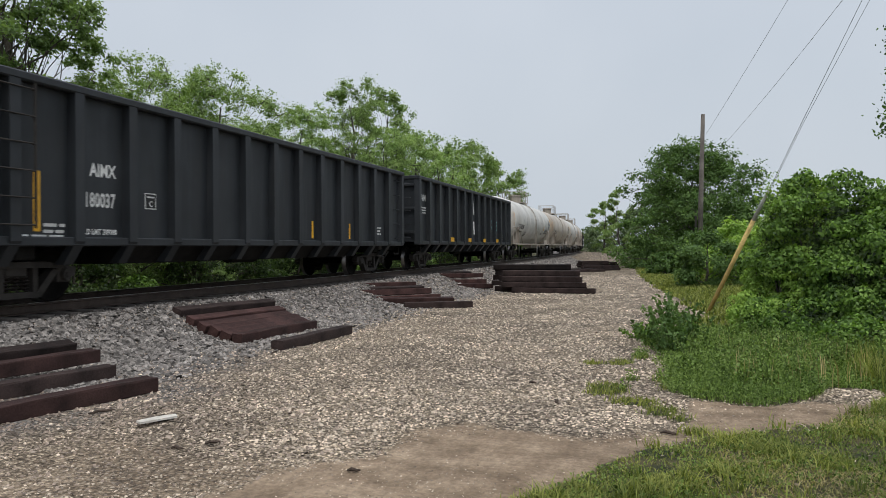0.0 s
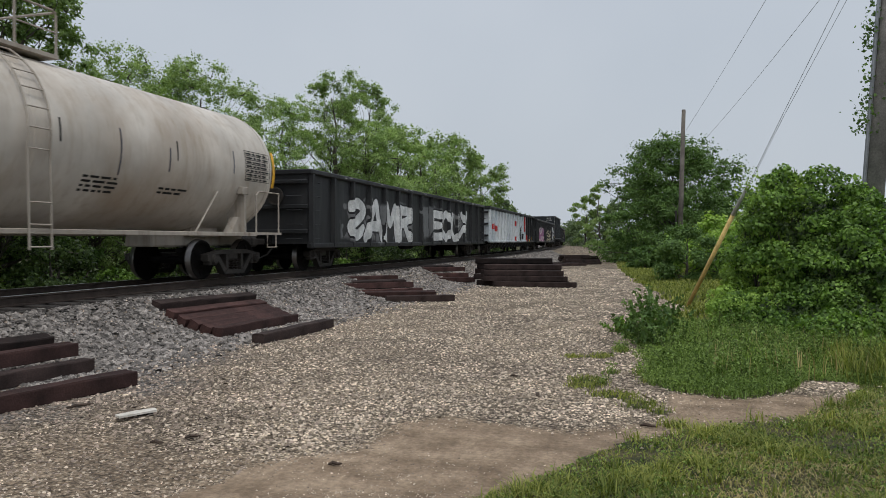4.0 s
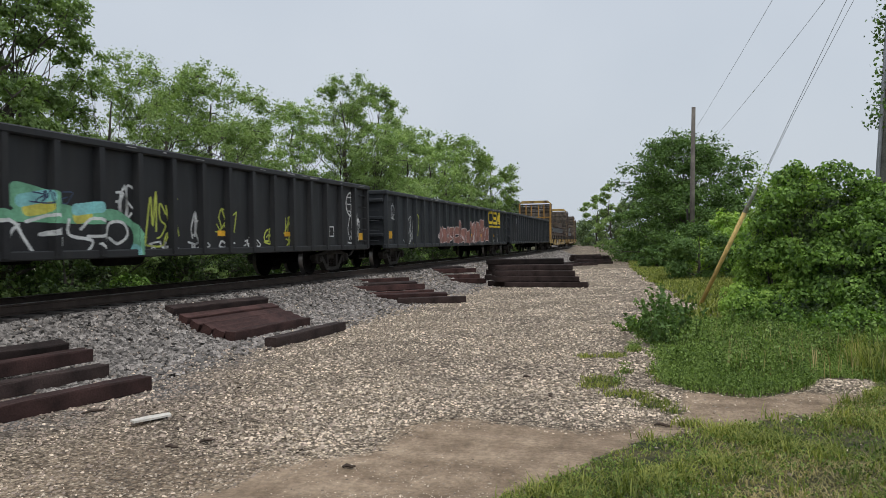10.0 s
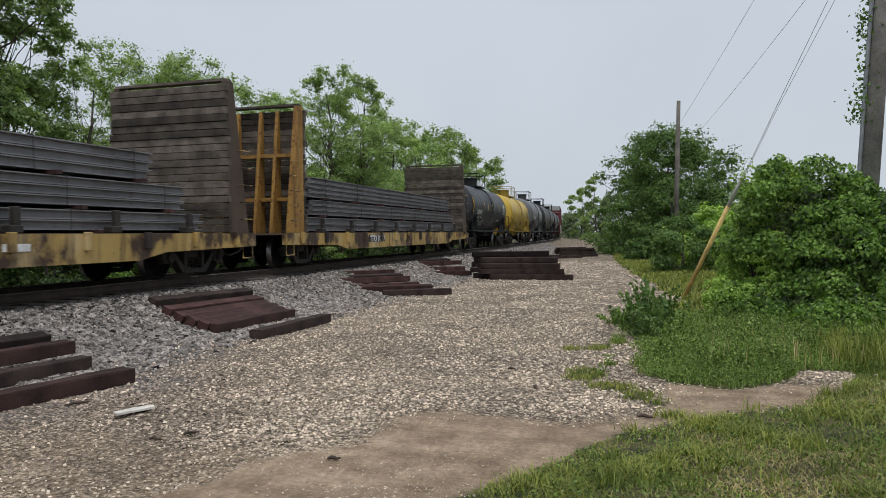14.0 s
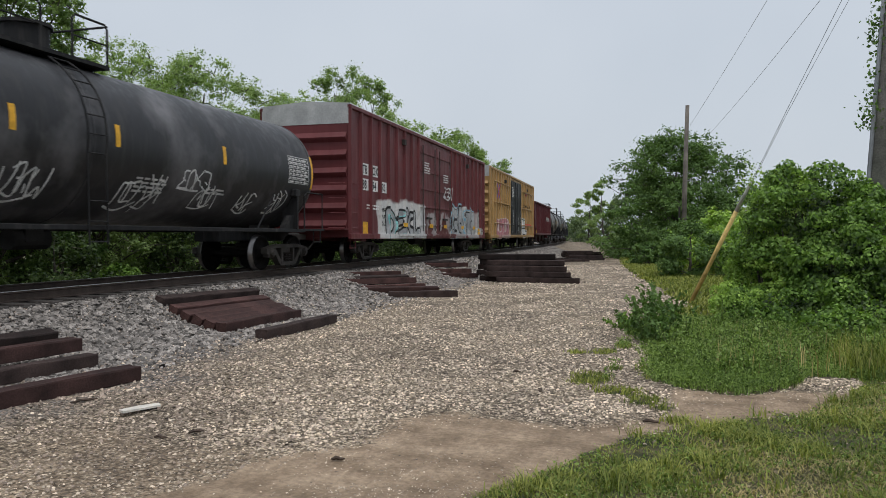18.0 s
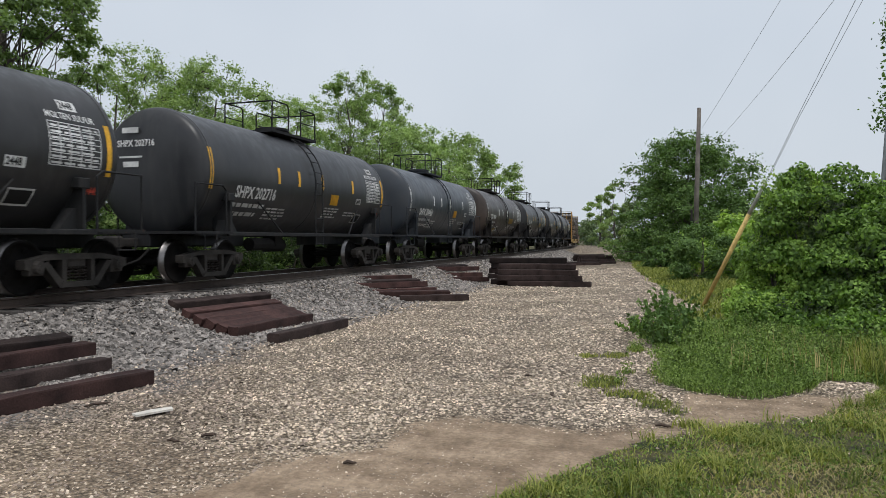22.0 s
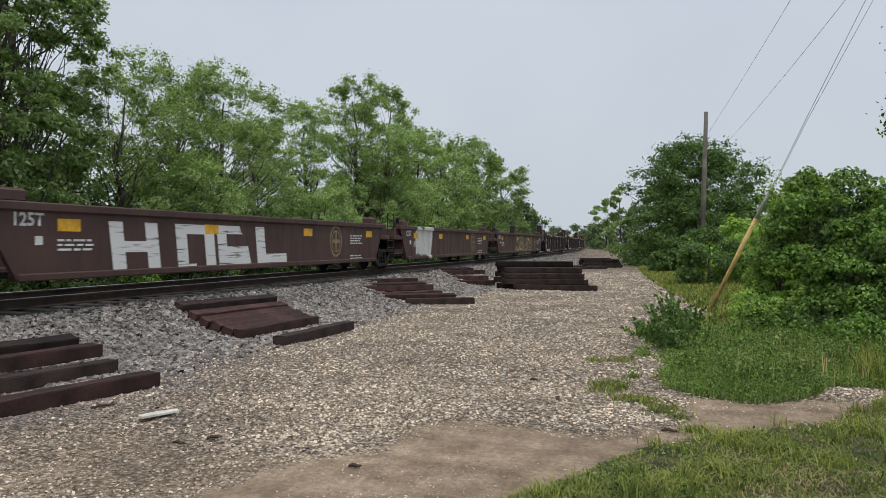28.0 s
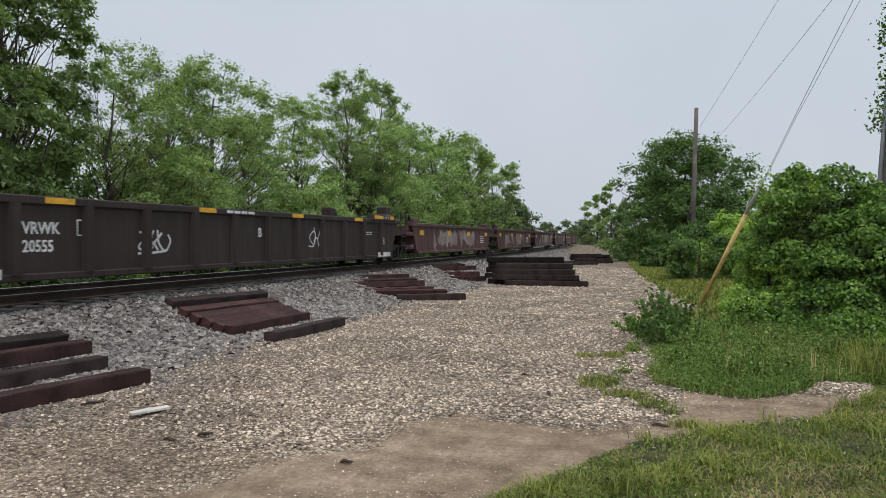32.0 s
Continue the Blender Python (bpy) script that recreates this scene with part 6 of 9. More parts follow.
    data_print(c, b - 1.6, 2.5, x, 10, w=0.7, rows=4)
    plate(b - 1.7, b - 1.2, 0.95, 1.2, M["yellow_mark"], c, x)
    plate(b - 4.0, b - 3.5, 0.82, 0.98, M["yellow_mark"], c, xr)
    pinks = [(0.50, 0.27, 0.42), (0.6, 0.5, 0.58), (0.62, 0.58, 0.62), (0.4, 0.22, 0.36), (0.3, 0.3, 0.34)]
    c, b, x, xr = gondola(187.0, 22.4, 2.85, DARK, "black gondola car with faded pink and yellow graffiti", 22, 0.72, seed=5, art=(paint_patch(-7.7, -3.4, 0.82, 2.1, pinks, 0.3, 0.8, (0.25, 0.12, 0.25), 0.75, 1.0), paint_patch(-0.1, 5.3, 0.8, 1.95, [(0.5, 0.48, 0.36), (0.06, 0.06, 0.06), (0.42, 0.4, 0.34), (0.08, 0.08, 0.08)], 0.4, 0.8, None, 0.55, 3.0)))
    sf = SURF[c.name]
    rows = glyph_row(-7.6, 0.95, 4.1, 1.0, [7, 4, 1, 6, 5], 25, 0.07)
    mural(c, sf, (-8.0, -3.2, 0.75, 2.3), [("spray_pale", rows, 0.30), ("spray_mauve", rows, 0.17)])
    rows = glyph_row(0.0, 0.95, 5.1, 0.9, [2, 0, 1, 5, 3], 28, 0.07)
    mural(c, sf, (-0.3, 5.6, 0.75, 2.2), [("spray_black", rows, 0.36), ("spray_cream", rows, 0.13)])
    rows = glyph_row(7.0, 0.95, 2.3, 1.2, [GLYPH_K, GLYPH_D], 26, 0.03)
    mural(c, sf, (6.7, 9.7, 0.75, 2.6), [("spray_black", rows, 0.52), ("spray_silver", rows, 0.36), ("spray_white", [[(p - 0.06, q + 0.05) for p, q in r[: len(r) // 2]] for r in rows], 0.05), ("spray_black", [[(p + 0.07, q - 0.04) for p, q in r[len(r) // 4: len(r) * 3 // 4]] for r in rows], 0.05)], 0.02)
    plate(-10.22, -10.1, 0.97, 1.85, M["yellow_mark"], c, x)
    scrawl(c, -10.33, 0.95, 0.26, 0.8, M["spray_blue"], 21, x + 0.003, 0.05, 2)
    scrawl(c, -9.98, 1.1, 0.75, 0.45, M["spray_lime"], 22, x + 0.003, 0.07, 3)
    scrawl(c, -9.9, 1.55, 0.6, 0.4, M["spray_lime"], 29, x + 0.003, 0.06, 3)
    plate(-8.7, -7.95, 2.12, 2.42, M["spray_white"], c, x, "repainted_patch")
    bars(-8.65, 2.18, 0.65, 1, M["black_letter"], c, x + 0.006, 0.18, 0.24, 23)
    bars(-8.7, 1.72, 0.7, 1, M["white_letter"], c, x, 0.22, 0.24, 24)
    plate(5.6, 5.75, 0.95, 1.4, M["yellow_mark"], c, x)
    plate(b - 1.15, b - 0.98, 0.95, 1.35, M["yellow_mark"], c, x + 0.006)
    # the gondola lettered in cream
    c, b, x, xr = gondola(224.72, 22.3, 2.72, DARK, "black gondola car with cream block lettering and white tags", 21, 0.7, seed=6)
    for ch, yy, zz, wd in (("r", -1.9, 1.95, 0.58), ("a", -0.88, 1.93, 0.56), ("il", 0.14, 1.93, 0.66), ("g", 0.16, 1.35, 0.58), ("o", 1.2, 1.42, 0.54), ("n", 2.2, 1.43, 0.54)):
        plate(yy, yy + wd, zz, zz + 0.32, M["tan_letter"], c, x, "letter_field")
        writing(ch, 0.36, yy + 0.2, zz + 0.03, M["black_letter"], c, x + 0.005)
    bm = bmesh.new()
    for line in ([(-1.9, 1.31), (-1.78, 1.72)], [(-1.9, 1.71), (-0.3, 1.71)], [(-0.35, 1.71), (-0.4, 1.5)], [(-1.2, 1.5), (-0.4, 1.5)], [(-1.9, 1.31), (-1.3, 1.31)], [(-1.3, 1.31), (-1.2, 1.5)]):
        ribbon(bm, line, 0.045, xr)
    part("rail_emblem", bm, M["tan_letter"], c, "cream outline of a rail")
    plate(3.65, 6.1, 1.88, 2.42, M["tan_letter"], c, xr, "logo_panel")
    for k in range(2):
        plate(3.85 + 0.72 * k, 4.45 + 0.72 * k, 2.24, 2.34, M["black_letter"], c, xr + 0.004, "logo_bar")
        plate(4.08 + 0.72 * k, 4.22 + 0.72 * k, 1.97, 2.24, M["black_letter"], c, xr + 0.004, "logo_bar")
    bm = bmesh.new()
    ribbon(bm, [(5.3, 2.34), (5.8, 1.97)], 0.13, xr + 0.006)
    ribbon(bm, [(5.8, 2.34), (5.3, 1.97)], 0.13, xr + 0.008)
    part("logo_bar", bm, M["black_letter"], c)
    data_print(c, 3.7, 1.72, x, 31, w=1.9, rows=1)
    data_print(c, 5.0, 1.56, x, 36, w=0.7, rows=1)
    plate(-4.66, -4.38, 1.95, 2.21, M["white_letter"], c, x, "stencil_frame")
    plate(-4.64, -4.40, 1.97, 2.19, M["black_letter"], c, x + 0.004, "stencil_field")
    writing("C", 0.12, -4.56, 1.99, M["white_letter"], c, x + 0.009)
    bm = bmesh.new()
    ribbon(bm, [(-5.62 + 0.24 * math.cos(k * 0.42), 1.5 + 0.25 * math.sin(k * 0.42)) for k in range(16)], 0.03, x + 0.002)
    ribbon(bm, [(-6.5 + 0.09 * math.cos(k * 0.63), 1.78 + 0.16 * math.sin(k * 0.63)) for k in range(11)], 0.035, x + 0.002)
    ribbon(bm, [(-6.3, 1.95), (-6.24, 1.75), (-6.15, 1.95), (-6.24, 1.75), (-6.26, 1.3)], 0.035, x + 0.002)
    part("spray_tag", bm, M["spray_white"], c, "white ring and letter tags")
    scrawl(c, -5.8, 1.4, 0.34, 0.2, M["spray_white"], 37, x + 0.003, 0.03, 3)
    scrawl(c, -4.85, 1.0, 0.78, 0.55, M["spray_white"], 32, x, 0.06, 4)
    scrawl(c, 1.3, 0.85, 0.6, 0.5, M["spray_white"], 33, x, 0.035, 3)
    scrawl(c, 3.2, 1.2, 0.5, 0.7, M["spray_white"], 34, x, 0.05, 3)
    scrawl(c, b - 2.0, 1.0, 0.8, 0.9, M["spray_white"], 35, x, 0.06, 3)
    plate(-6.42, -6.18, 0.84, 1.29, M["yellow_mark"], c, x, "reflector")
    yellow_marks(c, (-3.6, -2.6, -1.68, 2.35, 4.0, b - 1.3), 0.84, x, 0.12, 0.43)
    # scribbled dark gondola with a white globe emblem
    c, b, x, xr = gondola(247.1, 22.4, 2.8, BROWNBLACK, "dark weathered gondola car with chalky graffiti tags", 22, 0.72, seed=7, load=True)
    for i, (yy, zz, w, h) in enumerate(((-4.2, 1.4, 0.5, 0.75), (-3.28, 1.42, 0.5, 0.72), (-2.28, 1.4, 0.55, 0.8), (-0.35, 1.5, 0.6, 0.68), (1.7, 1.15, 0.5, 0.65))):
        scrawl(c, yy, zz, w, h, M["spray_white"], 40 + i, x, 0.03, 2)
    bm = bmesh.new()
    for line in ([(-5.2, 1.45), (-5.22, 1.85), (-4.85, 1.8), (-4.9, 1.5), (-5.2, 1.48)], [(-5.25, 1.45), (-4.7, 1.4)], [(-5.15, 1.42), (-5.2, 1.2), (-5.05, 1.08), (-4.8, 1.12), (-4.72, 1.3), (-4.9, 1.35)], [(-5.1, 1.0), (-4.9, 1.02)]):
        ribbon(bm, smooth_line(line), 0.035, x)
    part("spray_tag", bm, M["spray_white"], c, "white sketched cartoon tag")
    rows = glyph_row(3.5, 0.88, 3.4, 0.9, [7, 1, 3, 0, 6], 48, 0.08, 1.15)
    mural(c, SURF[c.name], (3.2, 7.3, 0.72, 2.1), [("spray_blue", rows, 0.28), ("spray_navy", rows, 0.22), ("spray_white", [[(p + 0.06, q + 0.05) for p, q in r] for r in rows], 0.07)])
    yellow_marks(c, (-5.45, -3.4, -1.45, 0.65, 2.6), 1.14, x, 0.12, 0.43)
    globe(c, 9.1, 2.15, x)
    plate(7.5, 7.8, 1.2, 1.5, M["white_letter"], c, x, "stencil_frame")
    plate(7.53, 7.77, 1.23, 1.47, M["black_letter"], c, x + 0.004, "stencil_field")
    data_print(c, 8.7, 1.65, x, 49, w=0.7, rows=1)
    yellow_marks(c, (8.45, 9.7), 1.1, x, 0.1, 0.4)
    # striped with tags
    c, b, x, xr = gondola(269.2, 22.1, 2.75, DARK, "black gondola car with green, white and yellow graffiti", 22, 0.72, seed=8, load=True)
    sf = SURF[c.name]
    hump = smooth_line([(-5.6, 1.2), (-5.0, 1.5), (-3.9, 1.35), (-3.2, 1.25), (-2.9, 1.42), (-2.3, 1.4), (-1.6, 1.3), (-1.1, 1.35), (-0.75, 1.2)])
    mural(c, sf, (-6.0, -0.2, 0.74, 1.95), [
        ("spray_green", [hump, smooth_line([(-3.1, 1.7), (-2.5, 1.6)]), smooth_line([(-1.0, 1.3), (-0.6, 1.0), (-0.55, 0.85)])], 0.42),
        ("spray_yellow", [[(-2.9, 1.5), (-2.6, 1.55)], [(-1.9, 1.4), (-1.7, 1.45)], [(-3.9, 1.1), (-3.5, 1.12)]], 0.24),
        ("spray_teal", [[(-3.05, 1.62), (-2.55, 1.72)], [(-1.95, 1.52), (-1.5, 1.58)], [(-0.75, 1.0), (-0.6, 0.8)]], 0.2),
        ("spray_black", [[(-5.4, 1.05), (-1.1, 1.02)], [(-1.2, 1.1), (-0.85, 1.05)]], 0.52),
        ("spray_white", [smooth_line(l) for l in ([(-5.4, 0.8), (-5.2, 1.3), (-4.7, 1.4), (-4.4, 1.1), (-4.5, 0.8)], [(-4.3, 1.15), (-4.0, 1.35), (-3.6, 1.3), (-3.2, 1.3), (-3.0, 1.05), (-2.8, 0.78)], [(-3.3, 0.78), (-3.25, 1.1), (-3.1, 1.25)], [(-2.95, 1.3), (-2.4, 1.42), (-2.35, 1.2), (-2.7, 1.1), (-2.3, 1.1), (-2.3, 0.78)], [(-2.1, 1.35), (-2.1, 1.1), (-1.6, 1.0), (-1.75, 0.78)], [(-1.85, 1.2), (-1.6, 1.38), (-1.35, 1.3), (-1.4, 1.1), (-1.7, 1.08)], [(-1.3, 0.98), (-1.2, 1.3), (-0.85, 1.32), (-0.75, 1.1), (-1.0, 0.95), (-1.2, 1.05)], [(-1.5, 0.95), (-1.2, 0.75)])], 0.055),
    ], 0.025)
    scrawl(c, -2.95, 1.62, 0.7, 0.16, M["spray_navy"], 50, xr, 0.035, 4)
    scrawl(c, -1.1, 1.35, 0.66, 0.55, M["spray_white"], 51, x, 0.06, 4)
    for i, (yy, zz, w, h, m) in enumerate(((-0.2, 1.0, 0.85, 0.75, "spray_lime"), (-0.15, 0.78, 0.8, 0.2, "spray_white"), (1.05, 1.0, 0.55, 0.5, "spray_white"), (1.05, 0.78, 0.6, 0.18, "spray_white"), (2.0, 1.2, 0.7, 0.52, "spray_lime"), (2.05, 0.76, 0.6, 0.2, "spray_white"), (3.0, 0.78, 0.75, 0.26, "spray_white"), (4.0, 0.95, 0.5, 0.3, "spray_lime"), (4.95, 1.2, 0.5, 0.45, "spray_lime"), (4.98, 0.78, 0.5, 0.3, "spray_lime"), (8.85, 1.0, 0.75, 0.7, "spray_white"))):
        scrawl(c, yy, zz, w, h, M[m], 52 + i, x, 0.05, 3 if w < 0.7 else 4)
    yellow_marks(c, (2.05, 4.97), 1.1, x, 0.55, 0.12)
    globe(c, 9.1, 2.1, x)
    plate(7.55, 7.85, 1.1, 1.4, M["white_letter"], c, x, "stencil_frame")
    plate(7.58, 7.82, 1.13, 1.37, M["black_letter"], c, x + 0.004, "stencil_field")
    plate(9.65, 9.95, 1.0, 1.22, M["yellow_mark"], c, x)
    # gold letters and salmon bubbles
    c, b, x, xr = gondola(292.0, 22.8, 2.72, BLACK, "black gondola car with gold letters and salmon graffiti", 21, 0.72, seed=9)
    sf = SURF[c.name]
    for yy, w, zz, hh, picks, k in ((-4.2, 3.3, 0.92, 0.5, [2, 7, 2, 5, 2], 73), (-0.6, 2.0, 0.85, 0.55, [2, 5, 6, 2], 74), (-0.65, 0.4, 1.35, 0.4, [2], 77), (1.65, 1.5, 0.95, 0.8, [7, 6, 2], 75), (3.8, 2.0, 1.02, 0.5, [5, 2, 6, 3], 76), (3.75, 0.3, 1.5, 0.4, [7], 78)):
        throw_up(c, sf, yy, zz, w, hh, picks, "spray_pink", "spray_pale", k, 0.27, rim=0.045)
    gold = []
    for yy, pts in ((5.85, [[(0.56, 0.52), (0.42, 0.6), (0.16, 0.6), (0.06, 0.45), (0.06, 0.16), (0.16, 0.02), (0.42, 0.02), (0.56, 0.12)]]), (6.98, [[(0.46, 0.5), (0.36, 0.6), (0.12, 0.6), (0.06, 0.44), (0.14, 0.34), (0.4, 0.26), (0.47, 0.14), (0.38, 0.02), (0.1, 0.02), (0.04, 0.12)]]), (7.98, [[(0.08, 0.6), (0.52, 0.02)], [(0.52, 0.6), (0.08, 0.02)], [(0.02, 0.6), (0.2, 0.6)], [(0.42, 0.6), (0.6, 0.6)], [(0.02, 0.02), (0.2, 0.02)], [(0.42, 0.02), (0.6, 0.02)]])):
        gold += [[(yy + p, 1.92 + q) for p, q in line] for line in pts]
    mural(c, sf, (5.7, 8.9, 1.6, 2.65), [("gold_letter", gold, 0.15), ("gold_letter", [[(5.98, 1.73), (6.5, 1.73)], [(7.0, 1.73), (7.45, 1.73)], [(8.0, 1.73), (8.55, 1.73)]], 0.1)], 0.02, "gold block letters, underlined")
    scrawl(c, 8.2, 0.95, 0.8, 0.35, M["spray_white"], 70, x, 0.05, 3)
    plate(8.62, 8.9, 1.3, 1.62, M["white_letter"], c, x, "stencil_frame")
    plate(8.65, 8.87, 1.33, 1.59, M["black_letter"], c, x + 0.004, "stencil_field")
    yellow_marks(c, (-4.3, 1.8, 3.9, 7.1), 1.16, x, 0.5, 0.12)
    plate(7.2, 7.6, 0.76, 1.0, M["white_mark"], c, x)
    scrawl(c, -8.6, 0.9, 1.0, 1.0, M["spray_white"], 71, x, 0.05, 3)
    scrawl(c, -7.4, 1.0, 0.5, 1.2, M["spray_lime"], 72, x, 0.05, 2)
    scrawl(c, -9.9, 1.8, 0.7, 0.5, M["spray_white"], 79, x, 0.04, 4)
    yellow_marks(c, (9.75, -b + 0.5), 1.05, x, 0.3, 0.28)
    # the last gondola before the flat cars
    c, b, x, xr = gondola(314.3, 22.3, 2.75, BLACK, "dull black gondola car with white graffiti tags", 23, 0.74, seed=10, load=True)
    for i, (yy, zz, w, h, n) in enumerate(((-b + 1.0, 1.0, 0.7, 0.8, 3), (-6.6, 1.0, 0.7, 0.8, 3), (-4.7, 1.1, 0.8, 0.6, 4), (-2.8, 1.0, 0.7, 0.9, 3), (-0.8, 1.2, 0.75, 0.75, 3), (0.2, 1.22, 0.72, 0.38, 3), (1.2, 1.2, 0.75, 0.6, 4), (1.3, 0.8, 0.4, 0.45, 2), (3.1, 1.66, 0.6, 0.5, 4), (3.2, 1.25, 0.45, 0.28, 3), (3.15, 0.72, 0.4, 0.48, 2), (4.15, 1.3, 0.75, 0.38, 4), (5.25, 1.35, 0.3, 0.36, 1), (6.1, 1.15, 0.4, 0.6, 2), (7.0, 1.15, 0.55, 0.55, 3), (8.1, 1.05, 0.85, 0.65, 4))):
        scrawl(c, yy, zz, w, h, M["spray_white"], 80 + i, x, 0.055, n)
    scrawl(c, 8.15, 1.5, 0.6, 0.2, M["spray_red"], 98, x, 0.05, 3)
    globe(c, 8.5, 2.2, x)
    plate(2.25, 2.75, 1.08, 1.22, M["yellow_mark"], c, x)
    plate(2.3, 2.65, 1.45, 1.53, M["spray_white"], c, x)
    plate(9.0, 9.3, 1.0, 1.15, M["yellow_mark"], c, x)
    bars(-b + 2.4, 2.3, 0.9, 2, M["white_letter"], c, x, 0.16, 0.24, 92)


def globe(car, y, z, x):
    bm = bmesh.new()
    circ = [(y + 0.36 * math.cos(k * math.tau / 24), z + 0.36 * math.sin(k * math.tau / 24)) for k in range(25)]
    ribbon(bm, circ, 0.05, x)
    for k in (-0.5, 0.0, 0.5):
        ribbon(bm, [(y + k * 0.7 * math.cos(t), z + 0.35 * math.sin(t)) for t in np.linspace(-1.5, 1.5, 9)], 0.03, x + 0.001)
        ribbon(bm, [(y - 0.33, z + k * 0.42), (y + 0.33, z + k * 0.42)], 0.03, x + 0.002)
    box(bm, x, x + 0.003, y + 0.1, y + 0.6, z - 0.55, z - 0.42)
    part("globe_emblem", bm, M["white_letter"], car, "white round emblem")


make_gondolas()


# ---- open-top hoppers ----
def hopper(rear, length, top, paint, label, seed, ribs=12, marks="black"):
    car, b = new_car("hopper_car", length, label, "hopper car", rear, 2.3)
    mat = car_paint(f"hopper_paint_{seed}", paint, 0.5, amount=0.3, dirt=(0.06, 0.055, 0.05))
    # Body paint at 0.3: recess and underside shade put into it, plus dirt streaks.
    grimy = car_paint(f"hopper_shade_paint_{seed}", tuple(c * 0.3 + 0.004 for c in paint), 0.8, amount=0.4, dirt=(0.03, 0.026, 0.024))
    xp, xr, low = 1.45, 1.57, 1.15
    for s in (1, -1):
        bm = bmesh.new()
        prism(bm, [(-b, top), (b, top), (b, 2.4), (b - 1.5, low), (-b + 1.5, low), (-b, 2.4)], "x", *sorted((s * (xp - 0.04), s * xp)))
        part("side_wall", bm, mat, car)
        bm = bmesh.new()
        box(bm, *sorted((s * (xp - 0.1), s * (xr + 0.02))), -b - 0.02, b + 0.02, top - 0.12, top, 0.03)
        part("top_rail", bm, mat, car)
        bm = bmesh.new()
        box(bm, *sorted((s * (xp - 0.06), s * (xr - 0.02))), -b, b, low - 0.12, low + 0.04, 0.02)
        part("side_sill", bm, mat, car)
        for k in range(ribs):
            y = -b + 1.55 + (2 * b - 3.1) * k / (ribs - 1)
            bm = bmesh.new()
            prism(bm, [(s * (xp - 0.02), y - 0.09), (s * xr, y - 0.05), (s * xr, y + 0.05), (s * (xp - 0.02), y + 0.09)][::s], "z", low + 0.02, top - 0.12)
            part("rib", bm, mat, car)
        for e in (-1, 1):
            bm = bmesh.new()
            box(bm, *sorted((s * 1.38, s * 1.5)), *sorted((e * (b - 0.02), e * (b - 0.14))), low - 0.1, 2.45)
            part("corner_post", bm, mat, car)
    for e in (-1, 1):
        bm = bmesh.new()
        box(bm, -xp, xp, *sorted((e * b, e * (b - 0.05))), 2.4, top - 0.02)
        vs = [bm.verts.new(p) for p in ((-xp + 0.04, e * (b - 0.05), 2.4), (xp - 0.04, e * (b - 0.05), 2.4), (xp - 0.04, e * (b - 3.0), low), (-xp + 0.04, e * (b - 3.0), low))]
        bm.faces.new(vs)
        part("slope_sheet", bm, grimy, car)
        bm = bmesh.new()
        box(bm, -xp, xp, *sorted((e * (b + 0.004), e * b)), 2.4, top - 0.02)
        part("end_sheet", bm, mat, car)
        bm = bmesh.new()
        box(bm, -1.4, 1.4, *sorted((e * b, e * (b - 1.3))), low - 0.15, low - 0.05)
        part("end_platform", bm, mat, car)
        for x in (-0.7, 0.7):
            bm = bmesh.new()
            tube(bm, [(x, e * (b - 0.1), low - 0.1), (x, e * (b - 0.3), 2.5)], 0.05, 6)
            part("end_brace", bm, mat, car)
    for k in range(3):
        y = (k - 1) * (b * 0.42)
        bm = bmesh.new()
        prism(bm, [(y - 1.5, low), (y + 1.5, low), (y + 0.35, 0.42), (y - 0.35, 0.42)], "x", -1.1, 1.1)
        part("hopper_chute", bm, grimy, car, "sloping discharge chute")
        bm = bmesh.new()
        box(bm, -0.9, 0.9, y - 0.42, y + 0.42, 0.34, 0.44, 0.02)
        part("hopper_gate", bm, M["steel_dark"], car)
    underframe(car, b, mat, False)
    bm = bmesh.new()
    box(bm, -xp + 0.05, xp - 0.05, -b + 0.1, b - 0.1, top - 0.75, top - 0.6)
    part("coal_bed", bm, M["under"], car, "black load inside")
    zs = np.linspace(low + 0.2, top - 0.4, 6)
    grab_irons(car, -b + 0.05, zs[:3], xp, 0.42, mat)
    grab_irons(car, b - 0.6, zs, xp, 0.42, mat)
    grab_irons(car, -b - 0.02, zs[3:], xp - 0.6, 0.45, mat, "end")
    stirrup(car, -b + 0.1, xp, low - 0.1, M["steel_dark"])
    stirrup(car, b - 0.55, xp, low - 0.1, M["steel_dark"])
    at = -b + 1.55 + (2 * b - 3.1) * np.arange(ribs) / (ribs - 1)
    SURF[car.name] = lambda y: xp + (xr - xp) * np.clip((0.09 - np.abs(np.asarray(y)[:, None] - at[None, :]).min(1)) / 0.04, 0, 1) + 0.006
    return car, b, xp + 0.004, xr + 0.004


